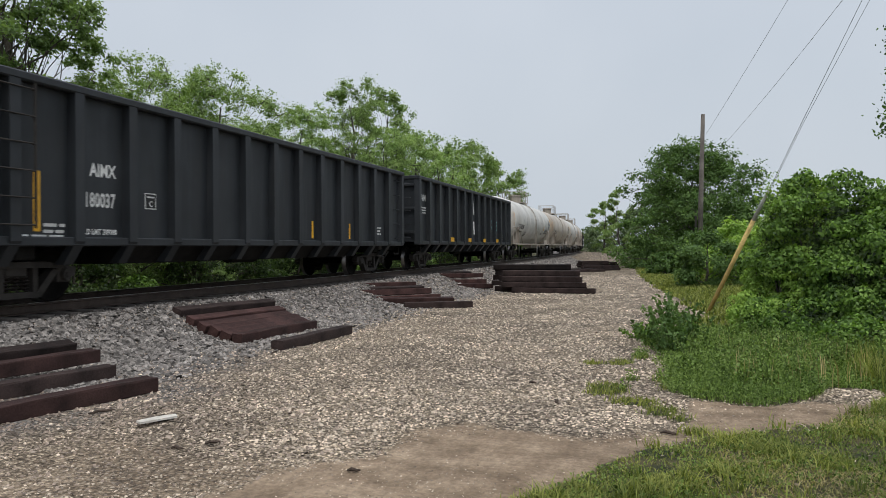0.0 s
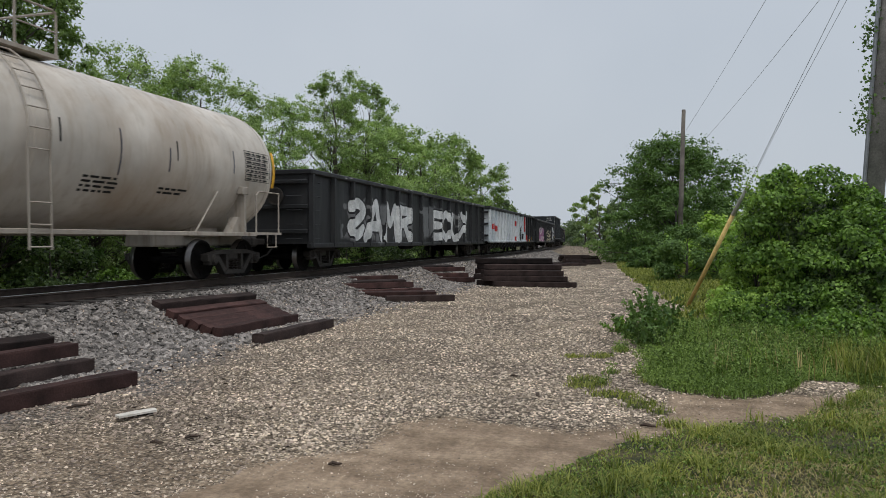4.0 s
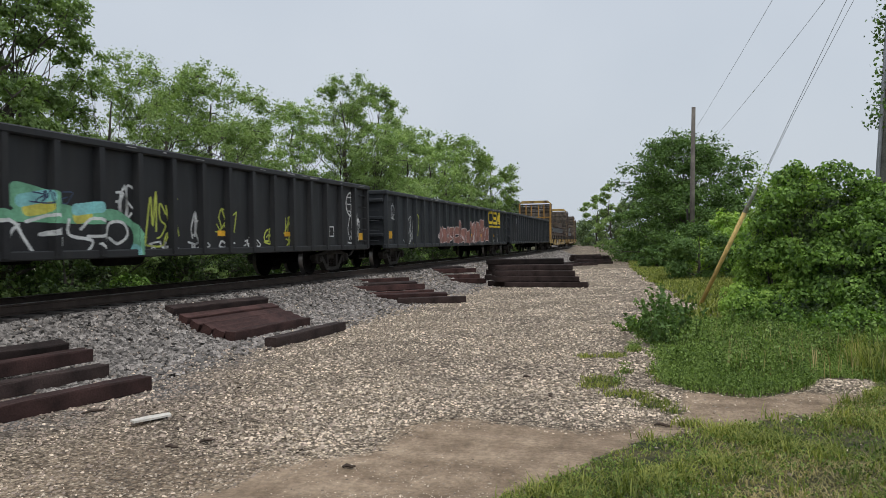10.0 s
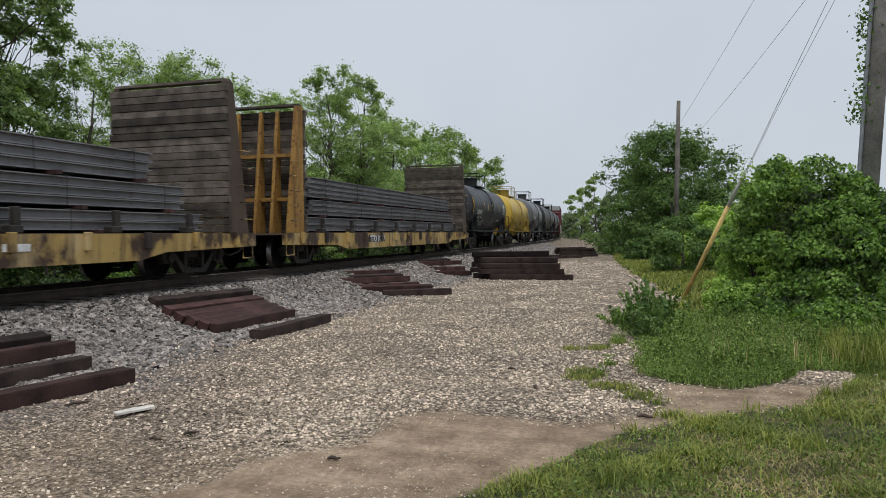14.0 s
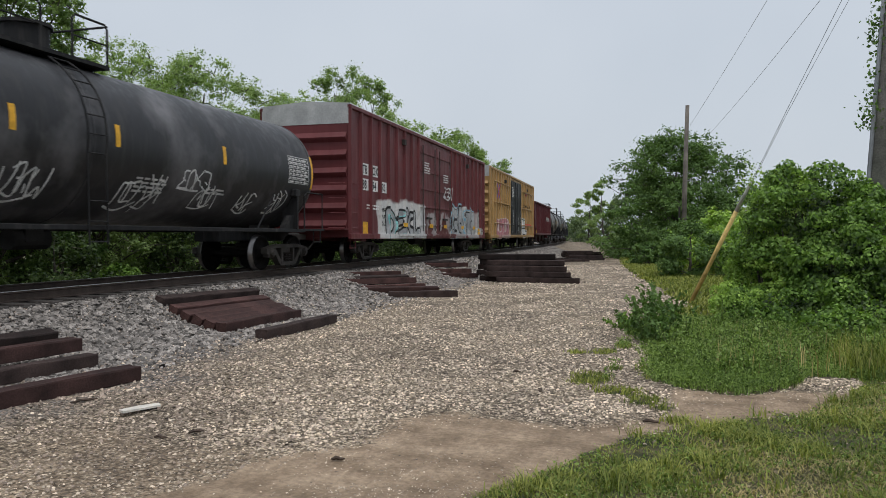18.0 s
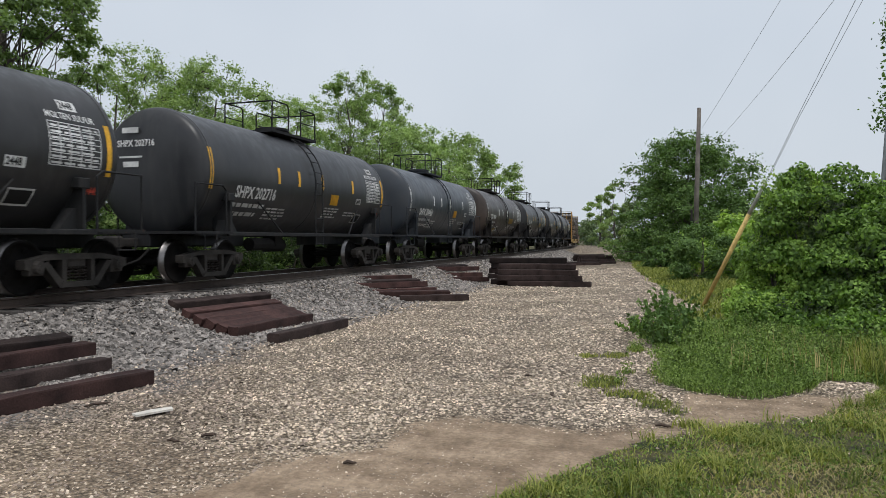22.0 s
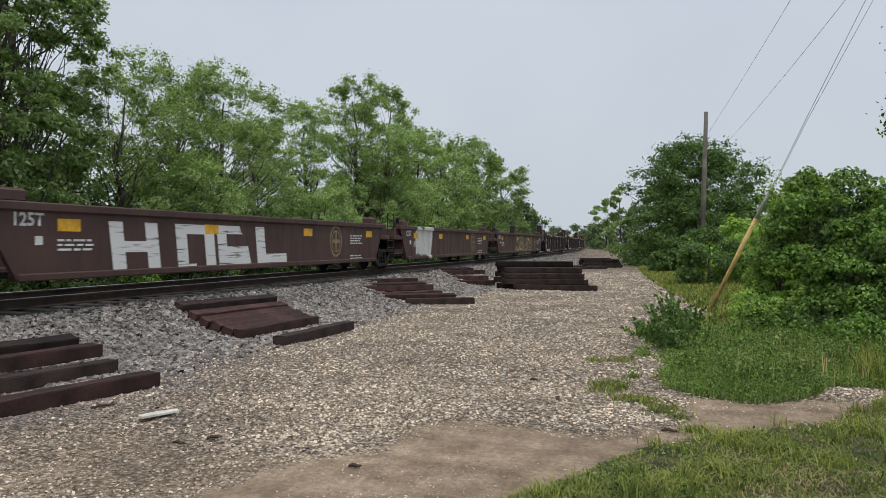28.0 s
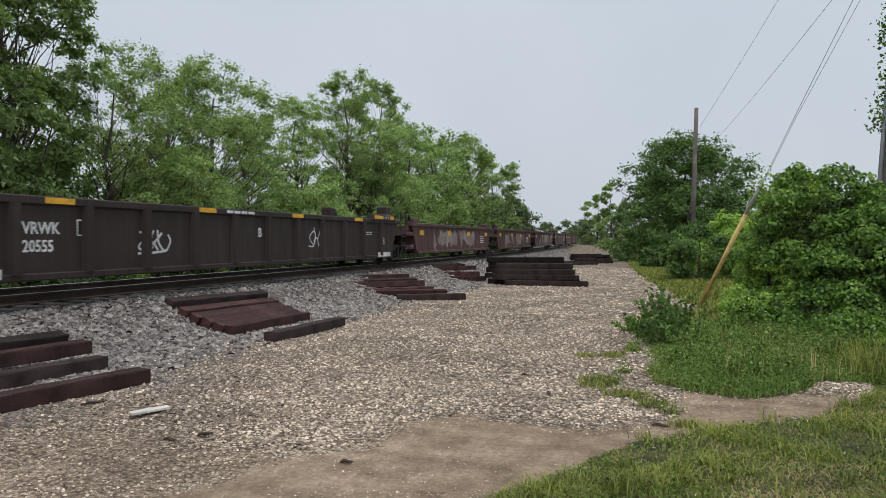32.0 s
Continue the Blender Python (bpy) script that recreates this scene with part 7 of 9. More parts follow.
def make_hoppers():
    c, b, x, xr = hopper(202.2, 15.6, 3.8, BLACK, "black steel hopper car with white lettering and light graffiti", 1)
    drape(writing("BN", 0.38, -b + 1.84, 2.5, M["white_letter"], c, x, stretch=0.9), SURF[c.name])
    drape(writing("SF", 0.38, -b + 2.84, 2.5, M["white_letter"], c, x, stretch=0.9), SURF[c.name])
    drape(writing("615", 0.38, -b + 1.8, 1.9, M["white_letter"], c, x, stretch=0.8), SURF[c.name])
    drape(writing("674", 0.38, -b + 2.8, 1.9, M["white_letter"], c, x, stretch=0.8), SURF[c.name])
    writing("BNSF", 0.24, 0.55, 3.45, M["white_letter"], c, -b - 0.004, "end")
    writing("615674", 0.24, 0.5, 3.2, M["white_letter"], c, -b - 0.004, "end")
    for k in range(4):
        drape(emblem_mark(-b + 8.8 + 1.0 * k, 2.2, 0.28, 0.25, c, x), SURF[c.name])
    scrawl(c, -b + 0.3, 2.9, 1.3, 0.7, M["spray_white"], 101, x, 0.03, 5)
    for i, yy in enumerate((-b + 4.6, -b + 5.8, -b + 7.2, -b + 8.6, b - 4.4, b - 1.3)):
        scrawl(c, yy, 1.25, 0.7, 0.9, M["spray_white"], 102 + i, x, 0.035, 3)
    for yy in (-b + 1.0, -b + 3.4, -b + 6.2, -b + 9.4, b - 1.2):
        plate(yy, yy + 0.5, 1.22, 1.42, M["yellow_mark"], c, x, "reflector")
    data_print(c, -b + 2.3, 1.6, x, 110, rows=2)
    data_print(c, -b + 1.2, 1.75, x, 111, w=0.4, rows=1)
    c, b, x, xr = hopper(516.3, 16.35, 3.9, (0.105, 0.02, 0.024), "maroon steel hopper car with white lettering", 2)
    drape(writing("BN", 0.38, -b + 3.9, 2.05, M["white_letter"], c, x, stretch=0.9), SURF[c.name])
    drape(writing("SF", 0.38, -b + 4.94, 2.05, M["white_letter"], c, x, stretch=0.9), SURF[c.name])
    drape(writing("646", 0.38, -b + 3.86, 1.5, M["white_letter"], c, x, stretch=0.8), SURF[c.name])
    drape(writing("848", 0.38, -b + 4.9, 1.5, M["white_letter"], c, x, stretch=0.8), SURF[c.name])
    writing("BNSF", 0.24, -0.9, 3.55, M["white_letter"], c, -b - 0.004, "end")
    writing("646848", 0.24, -1.0, 3.25, M["white_letter"], c, -b - 0.004, "end")
    for k in range(4):
        drape(emblem_mark(-b + 8.97 + 1.036 * k, 2.45, 0.34, 0.29, c, x), SURF[c.name])
        plate(-b + 8.95 + 1.036 * k, -b + 9.4 + 1.036 * k, 2.33, 2.37, M["white_letter"], c, xr)
    for yy in (-b + 1.1, -b + 4.6, -b + 7.6, b - 4.0, b - 1.4):
        plate(yy, yy + 0.4, 1.2, 1.42, M["yellow_mark"], c, x, "reflector")
    plate(b - 0.75, b - 0.3, 2.9, 3.3, M["yellow_mark"], c, x, "reflector")
    data_print(c, -b + 3.8, 1.35, x, 112, rows=3)
    data_print(c, -b + 2.3, 3.0, x, 113, rows=1)
    for k in range(3):
        bm = bmesh.new()
        box(bm, -0.9 + 0.0, 0.9, -b - 0.008, -b - 0.004, 2.95 - 0.12 * k, 3.0 - 0.12 * k)
        part("small_print", bm, M["white_letter"], c)


make_hoppers()


# ---- tank cars ----
def tank_car(rear, length, radius, mid, paint, label, seed, letter="white_letter", number="", streaky=0.35, grime=(0.09, 0.08, 0.07), platform=0.5, marks="yellow_mark", bogies=1.95, style="black", rough=0.42, art=(), head=0.42, grow=0.0, at=None, dome=0.5):
    car, b = new_car("tank_car", length, label, "tank car", rear, bogies)
    mat = car_paint(f"tank_paint_{seed}", paint, rough, dirt=grime, amount=streaky, rust=(0.14, 0.07, 0.04) if style != "white" else (0.3, 0.2, 0.12), rust_at=0.74, art=art)
    dull = car_paint(f"tank_gear_{seed}", (0.4, 0.355, 0.3) if style == "white" else tuple(c * 0.5 for c in paint), 0.75, dirt=(0.13, 0.09, 0.06) if style == "white" else tuple(c * 0.7 for c in grime), amount=0.85)
    tl = b - 0.35 + grow
    bm = bmesh.new()
    seg = 56
    prof = []
    for k in range(9):
        a = math.pi / 2 * k / 8
        prof.append((-tl + head * (1 - math.cos(a)), radius * math.sin(a) ** 0.8 if k else 0.001))
    cuts = np.linspace(-tl + head + 0.05, tl - head - 0.05, 20)
    prof += [(u, radius) for u in cuts]
    prof += [(-u, r) for u, r in prof[:9][::-1]]
    lathe(bm, prof, seg, "y")
    bmesh.ops.translate(bm, vec=(0, 0, mid), verts=bm.verts)
    part("tank", bm, mat, car, smooth=True)
    for y in (-tl + head + 0.08, 0.0, tl - head - 0.08):
        bm = bmesh.new()
        lathe(bm, [(y - 0.03, radius + 0.001), (y - 0.02, radius + 0.010), (y + 0.02, radius + 0.010), (y + 0.03, radius + 0.001), (y + 0.03, radius - 0.05), (y - 0.03, radius - 0.05)], seg, "y")
        bmesh.ops.translate(bm, vec=(0, 0, mid), verts=bm.verts)
        part("jacket_seam", bm, mat, car, smooth=True)
    # stub sills, saddles and running boards
    for e in (-1, 1):
        bm = bmesh.new()
        box(bm, -0.35, 0.35, *sorted((e * (b - 3.6), e * b)), 0.76, 1.05, 0.03)
        prism(bm, [(e * (b - 2.5), 1.0), (e * (b - 1.3), 1.0), (e * (b - 1.5), mid - radius * 0.8), (e * (b - 2.3), mid - radius * 0.8)][::e], "x", -0.5, 0.5)
        part("saddle", bm, dull, car)
        bm = bmesh.new()
        box(bm, -1.5, 1.5, *sorted((e * (b - 1.3), e * b)), 1.04, 1.1)
        part("end_platform", bm, dull, car)
        for s in (-1, 1):
            bm = bmesh.new()
            y0, y1 = e * (b - 1.15), e * (b - 0.05)
            tube(bm, [(s * 1.45, y0, 1.1), (s * 1.45, y0, 2.0), (s * 1.45, y0 + (y1 - y0) * 0.12, 2.1), (s * 1.45, y1, 2.1), (s * 1.45, y1, 1.1)], 0.022, 6)
            part("handrail", bm, dull, car)
            bm = bmesh.new()
            yw = e * (b - bogies + 0.55)
            box(bm, *sorted((s * (radius - 0.45), s * (radius + 0.02))), yw - 0.035, yw + 0.035, 1.08, mid - 0.62)
            box(bm, *sorted((s * (radius - 0.4), s * (radius + 0.03))), yw - 0.13, yw + 0.13, mid - 0.64, mid - 0.46, 0.015)
            part("bolster_post", bm, dull, car)
            bm = bmesh.new()
            prism(bm, [(yw - e * 0.4, 1.09), (yw + e * 0.14, 1.09), (yw, 1.45), (yw - e * 0.12, 1.45)][::e], "x", *sorted((s * (radius - 0.32), s * (radius - 0.1))))
            part("bolster_web", bm, dull, car)
            bm = bmesh.new()
            ys = e * (b - 3.6)
            tube(bm, [(s * 1.45, ys, 1.08), (s * (radius * 0.93), ys + e * 0.9, mid - radius * 0.42)], 0.02, 5)
            part("brace", bm, dull, car)
            stirrup(car, e * (b - 0.5) - 0.2, s * 1.5, 1.05, dull)
    for s in (-1, 1):
        bm = bmesh.new()
        box(bm, *sorted((s * 1.42, s * 1.5)), -b + 1.2, b - 1.2, 1.0, 1.09, 0.01)
        part("side_sill", bm, dull, car)
    # dome, walkway and railings
    bm = bmesh.new()
    lathe(bm, [(radius - 0.1, 0.0001), (radius - 0.1, 0.42), (radius + dome, 0.42), (radius + dome, 0.47), (radius + dome + 0.06, 0.47), (radius + dome + 0.08, 0.4), (radius + dome + 0.08, 0.0001)], 20, "z")
    bmesh.ops.translate(bm, vec=(0, 0, mid), verts=bm.verts)
    part("manway", bm, dull, car, "round manway housing on top")
    bm = bmesh.new()
    box(bm, -0.75, 0.75, -1.25, 1.25, mid + radius - 0.04, mid + radius + 0.03)
    part("walkway", bm, dull, car)
    zt = mid + radius
    for s in (-1, 1):
        for e in (-1, 1):
            bm = bmesh.new()
            tube(bm, [(s * 0.72, e * 0.35, zt), (s * 0.72, e * 0.35, zt + 0.72), (s * 0.72, e * 0.42, zt + 0.8), (s * 0.72, e * 1.15, zt + 0.8), (s * 0.72, e * 1.22, zt + 0.72), (s * 0.72, e * 1.22, zt)], 0.022, 6)
            tube(bm, [(s * 0.72, e * 0.35, zt + 0.42), (s * 0.72, e * 1.22, zt + 0.42)], 0.016, 5)
            part("railing", bm, dull, car)
    for e in (-1, 1):
        bm = bmesh.new()
        tube(bm, [(-0.72, e * 1.22, zt + 0.78), (0.72, e * 1.22, zt + 0.78)], 0.022, 6)
        part("railing", bm, dull, car)
    # ladder down the side
    bm = bmesh.new()
    for y in (-0.22, 0.22):
        pts = [((radius + 0.08) * math.sin(a), y, mid + (radius + 0.08) * math.cos(a)) for a in np.linspace(0.5, 1.75, 9)]
        tube(bm, pts + [(radius + 0.08, y, 0.75)], 0.02, 5)
    part("ladder_rail", bm, dull, car)
    for a in np.linspace(0.5, 1.75, 7):
        bm = bmesh.new()
        tube(bm, [((radius + 0.08) * math.sin(a), -0.22, mid + (radius + 0.08) * math.cos(a)), ((radius + 0.08) * math.sin(a), 0.22, mid + (radius + 0.08) * math.cos(a))], 0.014, 5)
        part("rung", bm, dull, car)
    for z in (0.8, 1.15, 1.5):
        bm = bmesh.new()
        tube(bm, [(radius + 0.08, -0.22, z), (radius + 0.08, 0.22, z)], 0.014, 5)
        part("rung", bm, dull, car)
    bm = bmesh.new()
    tube(bm, [(0, -0.4, mid - radius - 0.25), (0, 0.4, mid - radius - 0.25)], 0.2, 10)
    box(bm, -0.2, 0.2, -0.2, 0.2, mid - radius - 0.3, mid - radius + 0.1)
    part("bottom_outlet", bm, M["under"], car)
    bm = bmesh.new()
    tube(bm, [(0.6, -b + 3.4, 0.8), (0.6, -b + 4.3, 0.8)], 0.17, 10)
    part("brake_reservoir", bm, M["under"], car)

    def wrap(me_ob):
        """Lays flat lettering onto the round flank, cut into narrow bands so that it follows the curve."""
        zs = [v.co.z for v in me_ob.data.vertices]
        if max(zs) - min(zs) > 0.1:
            bm = bmesh.new()
            bm.from_mesh(me_ob.data)
            for z in np.arange(min(zs) + 0.06, max(zs) - 0.01, 0.06):
                bmesh.ops.bisect_plane(bm, geom=bm.verts[:] + bm.edges[:] + bm.faces[:], plane_co=(0, 0, z), plane_no=(0, 0, 1))
            bm.to_mesh(me_ob.data)
            bm.free()
        for v in me_ob.data.vertices:
            dz = max(-radius * 0.98, min(radius * 0.98, v.co.z - mid))
            v.co.x = math.sqrt(max(0.0, radius ** 2 - dz ** 2)) + 0.006
        return me_ob

    def stripe(y, z0, z1, m, w=0.1):
        bm = bmesh.new()
        n = 6
        vs = [[bm.verts.new((0, yy, z0 + (z1 - z0) * k / n)) for yy in (y, y + w)] for k in range(n + 1)]
        for a, c in zip(vs, vs[1:]):
            bm.faces.new((a[0], a[1], c[1], c[0]))
        wrap(part("reflector", bm, M[m], car))

    def block(y, w, z, rows, seed2, m=letter, h=0.05, gap=0.1):
        ob = bars(y, z, w, rows, M[m], car, 0.0, h, gap, seed2)
        wrap(ob)

    if number:
        ny, nz = at or (-tl + 1.4, mid - 0.42)
        big = 1.15 if style == "white" else 1.0
        ob = wrap(writing(number, 0.37 * big, ny, nz, M[letter], car, 0.0, stretch=0.84 * big ** 0.5))
        block(ny, 1.75, nz - 0.22, 1, seed + 1, h=0.09, gap=0.16)
        block(ny, 1.5, nz - 0.42, 1, seed + 5, h=0.09, gap=0.16)
    for y, hgt in ((-tl + 0.3, 0.95), (-tl * 0.4, 0.44), (-tl * 0.2, 0.44), (tl * 0.06, 0.44), (tl * 0.45, 0.44), (tl - 0.5, 0.95)):
        stripe(y, mid - 0.4 if hgt > 0.6 else mid - 0.1, mid + 0.5 if hgt > 0.6 else mid + 0.3, marks if style != "white" or hgt > 0.6 else letter, 0.12 if style != "white" or hgt > 0.6 else 0.04)
    block(-tl * 0.45, 1.0, mid - 0.75, 4, seed + 2, h=0.04, gap=0.08)
    block(tl * 0.14, 0.9, mid - 0.62, 4, seed + 3, h=0.04, gap=0.08)
    block(tl * 0.4, 0.9, mid - 0.7, 2, seed + 6, h=0.04, gap=0.08)
    # the test table painted near the rear
    y0 = tl - 1.75
    bm = bmesh.new()
    n = 5
    for (ya, yb), (za, zb) in [((y0, y0 + 1.1), (mid - 0.3 + 0.1 * k, mid - 0.285 + 0.1 * k)) for k in range(8)] + [((y0 + 0.22 * k, y0 + 0.22 * k + 0.018), (mid - 0.3, mid + 0.41)) for k in range(6)]:
        vs = [[bm.verts.new((0, yy, za + (zb - za) * k / n)) for yy in (ya, yb)] for k in range(n + 1)]
        for p, q in zip(vs, vs[1:]):
            bm.faces.new((p[0], p[1], q[1], q[0]))
    wrap(part("test_table", bm, M[letter], car, "stencilled table of test dates"))
    block(y0 + 0.05, 1.0, mid + 0.33, 7, seed + 4, h=0.035, gap=0.1)
    return car, b, tl, wrap, block


def make_tanks():
    white, dirtyw = (0.66, 0.645, 0.605), (0.57, 0.52, 0.455)
    rust = (0.33, 0.25, 0.17)
    for i, (rear, ln, num, paint, lab) in enumerate(((63.6, 19.4, "TILX 402360", white, "long white tank car streaked with light rust"), (82.9, 19.3, "TIMX 201161", dirtyw, "long off-white tank car stained brown with rust"), (100.0, 17.1, "TILX 402362", white, "long white tank car with black lettering"), (117.1, 17.1, "TIMX 201158", dirtyw, "long off-white tank car stained with rust"))):
        c, b, tl, wrap, block = tank_car(rear + 0.2, ln, 1.5, 2.62, paint, lab, 20 + i, "black_letter", num, 0.55 if i % 2 else 0.3, rust if i % 2 else (0.36, 0.32, 0.27), bogies=2.3, style="white", rough=0.5, head=0.6, grow=0.4, at=(-6.8, 2.07), art=(chalk((0.36, 0.27, 0.19), 0.35, 0.5, 0.78),) if i % 2 else (chalk((0.5, 0.47, 0.42), 0.4, 0.5, 0.8),))
        for k, yy in enumerate((-5.0, -3.6, -1.6, 1.9, 3.3, 5.6)):
            wrap(plate(yy + 0.3 * (i % 3), yy + 0.03 + 0.3 * (i % 3), 2.1 + 0.17 * (k % 3), 2.75 + 0.2 * (k % 2), M["spray_navy"], c, 0, "scrape"))
        if i in (0, 2):
            wrap(plate(4.75, 5.05, 2.13, 2.5, M["yellow_mark"], c, 0, "placard"))
        if i == 0:
            wrap(writing("CARBON DIOXIDE", 0.19, 5.45, 2.08, M["black_letter"], c, 0))
            wrap(writing("REFRIGERATED LIQUID", 0.19, 5.22, 1.9, M["black_letter"], c, 0))
    for i, (rear, ln, r, mid, num, paint, lab) in enumerate(((395.3, 13.8, 1.4, 2.45, "TCIX 4950", BLACK, "black tank car with a railed walkway on top"), (408.0, 12.7, 1.4, 2.45, "", (0.55, 0.38, 0.06), "weathered yellow tank car"), (419.6, 11.7, 1.5, 2.6, "TILX 646015", (0.14, 0.145, 0.15), "grey tank car marked with rust"), (439.3, 19.0, 1.5, 2.62, "MULX 250595", (0.024, 0.025, 0.027), "long glossy black tank car"), (458.1, 19.5, 1.5, 2.6, "", (0.022, 0.022, 0.024), "long black tank car with chalky stains and tags"))):
        c, b, tl, wrap, block = tank_car(rear, ln, r, mid, paint, lab, 40 + i, "white_letter" if i != 1 else "black_letter", num, 0.35, (0.11, 0.105, 0.1) if i != 1 else (0.3, 0.22, 0.1), bogies=2.0 if ln < 15 else 2.2, at=(-6.3, 1.97) if i == 3 else None, art=(chalk((0.14, 0.135, 0.14), 0.55, 0.5, 0.72),) if i == 4 else (chalk((0.06, 0.058, 0.058), 0.4, 0.5, 0.75),) if i == 3 else ())
        if i == 4:
            for k, (yy, zz, w, h, n) in enumerate(((-3.2, 1.5, 0.9, 0.45, 4), (-1.8, 1.5, 0.9, 0.5, 4), (0.8, 1.45, 0.7, 0.5, 3), (1.5, 1.5, 0.5, 0.5, 2), (2.5, 1.9, 0.9, 0.35, 4), (3.2, 1.55, 0.7, 0.4, 3), (4.9, 1.5, 0.6, 0.4, 3), (6.3, 1.55, 0.6, 0.5, 3))):
                wrap(scrawl(c, yy, zz, w, h, M["spray_white"], 150 + k, 0, 0.045, n))
    nums = ("TILX 151237", "TILX 150485", "SHPX 202716", "SHPX 204461", "TCIX 4968", "TILX 150402", "TILX 150423", "TCIX 4981")
    rears = (529.4, 543.1, 555.8, 568.8, 582.1, 595.6, 609.5, 624.2)
    front = 515.6
    faded = plain("faded_yellow_notice", (0.42, 0.27, 0.06), 0.6, 0, 0.35, 4, 25, 0.02)
    for i, (num, rear) in enumerate(zip(nums, rears)):
        paint = ((0.024, 0.023, 0.024), (0.03, 0.03, 0.031), (0.029, 0.03, 0.033), (0.05, 0.058, 0.07), (0.03, 0.025, 0.023), (0.018, 0.018, 0.02), (0.021, 0.022, 0.024), (0.026, 0.027, 0.03))[i]
        lab = "blue-grey tank car for molten sulfur" if i == 3 else "black tank car for molten sulfur with yellow markings"
        short = num.startswith("SHPX")
        c, b, tl, wrap, block = tank_car(rear + 0.9, rear - front, 1.4, 2.42, paint, lab, 60 + i, "white_letter", num, 0.35, (0.085, 0.08, 0.075), head=0.28, rough=0.36, dome=0.16, art=(chalk((0.075, 0.055, 0.045), 0.5, 0.48, 0.75),) if i in (0, 4) else (chalk((0.055, 0.055, 0.056), 0.45, 0.52, 0.8),), at=(-3.9, 1.9) if short else (-4.5 if i else -4.2, 2.08), marks="white_mark" if i in (3, 4) else "yellow_mark")
        front = rear
        wrap(plate(tl * 0.18, tl * 0.18 + (0.5 if short else 1.3), 1.92, 2.22, M["yellow_mark"] if short else faded, c, 0, "notice"))
        if not short:
            wrap(plate(-tl * 0.5, -tl * 0.5 + 0.75, 1.36, 1.6, faded, c, 0, "notice"))
        wrap(writing("MOLTEN SULFUR", 0.15, tl - 1.75, 2.9, M["white_letter"], c, 0, stretch=0.9))
        for yy, zz in ((tl - 1.4, 3.06), (tl - 2.55, 2.02)):
            wrap(plate(yy, yy + 0.38, zz, zz + 0.17, M["white_letter"], c, 0, "number_board"))
            ob = wrap(writing("2448", 0.17, yy + 0.02, zz + 0.03, M["black_letter"], c, 0, stretch=0.85))
            for v in ob.data.vertices:
                v.co.x += 0.004
        wrap(writing("2448", 0.17, tl - 0.85, 1.7, M["red_mark"], c, 0, stretch=0.85))
        wrap(plate(tl - 2.35, tl - 1.85, 1.45, 1.72, M["white_letter"], c, 0, "stencil_frame"))
        ob = wrap(plate(tl - 2.32, tl - 1.88, 1.48, 1.69, M["black_letter"], c, 0, "stencil_field"))
        for v in ob.data.vertices:
            v.co.x += 0.004
        writing(num, 0.2, -0.75, 2.95, M["white_letter"], c, -tl - 0.002, "end", 0.85)
        bm = bmesh.new()
        box(bm, -0.62, -0.2, -tl - 0.004, -tl - 0.001, 3.24, 3.36)
        box(bm, -0.7, -0.1, -tl - 0.004, -tl - 0.001, 2.7, 2.74)
        box(bm, -0.6, -0.2, -tl - 0.004, -tl - 0.001, 2.5, 2.62)
        part("end_print", bm, M["white_letter"], c)


make_tanks()


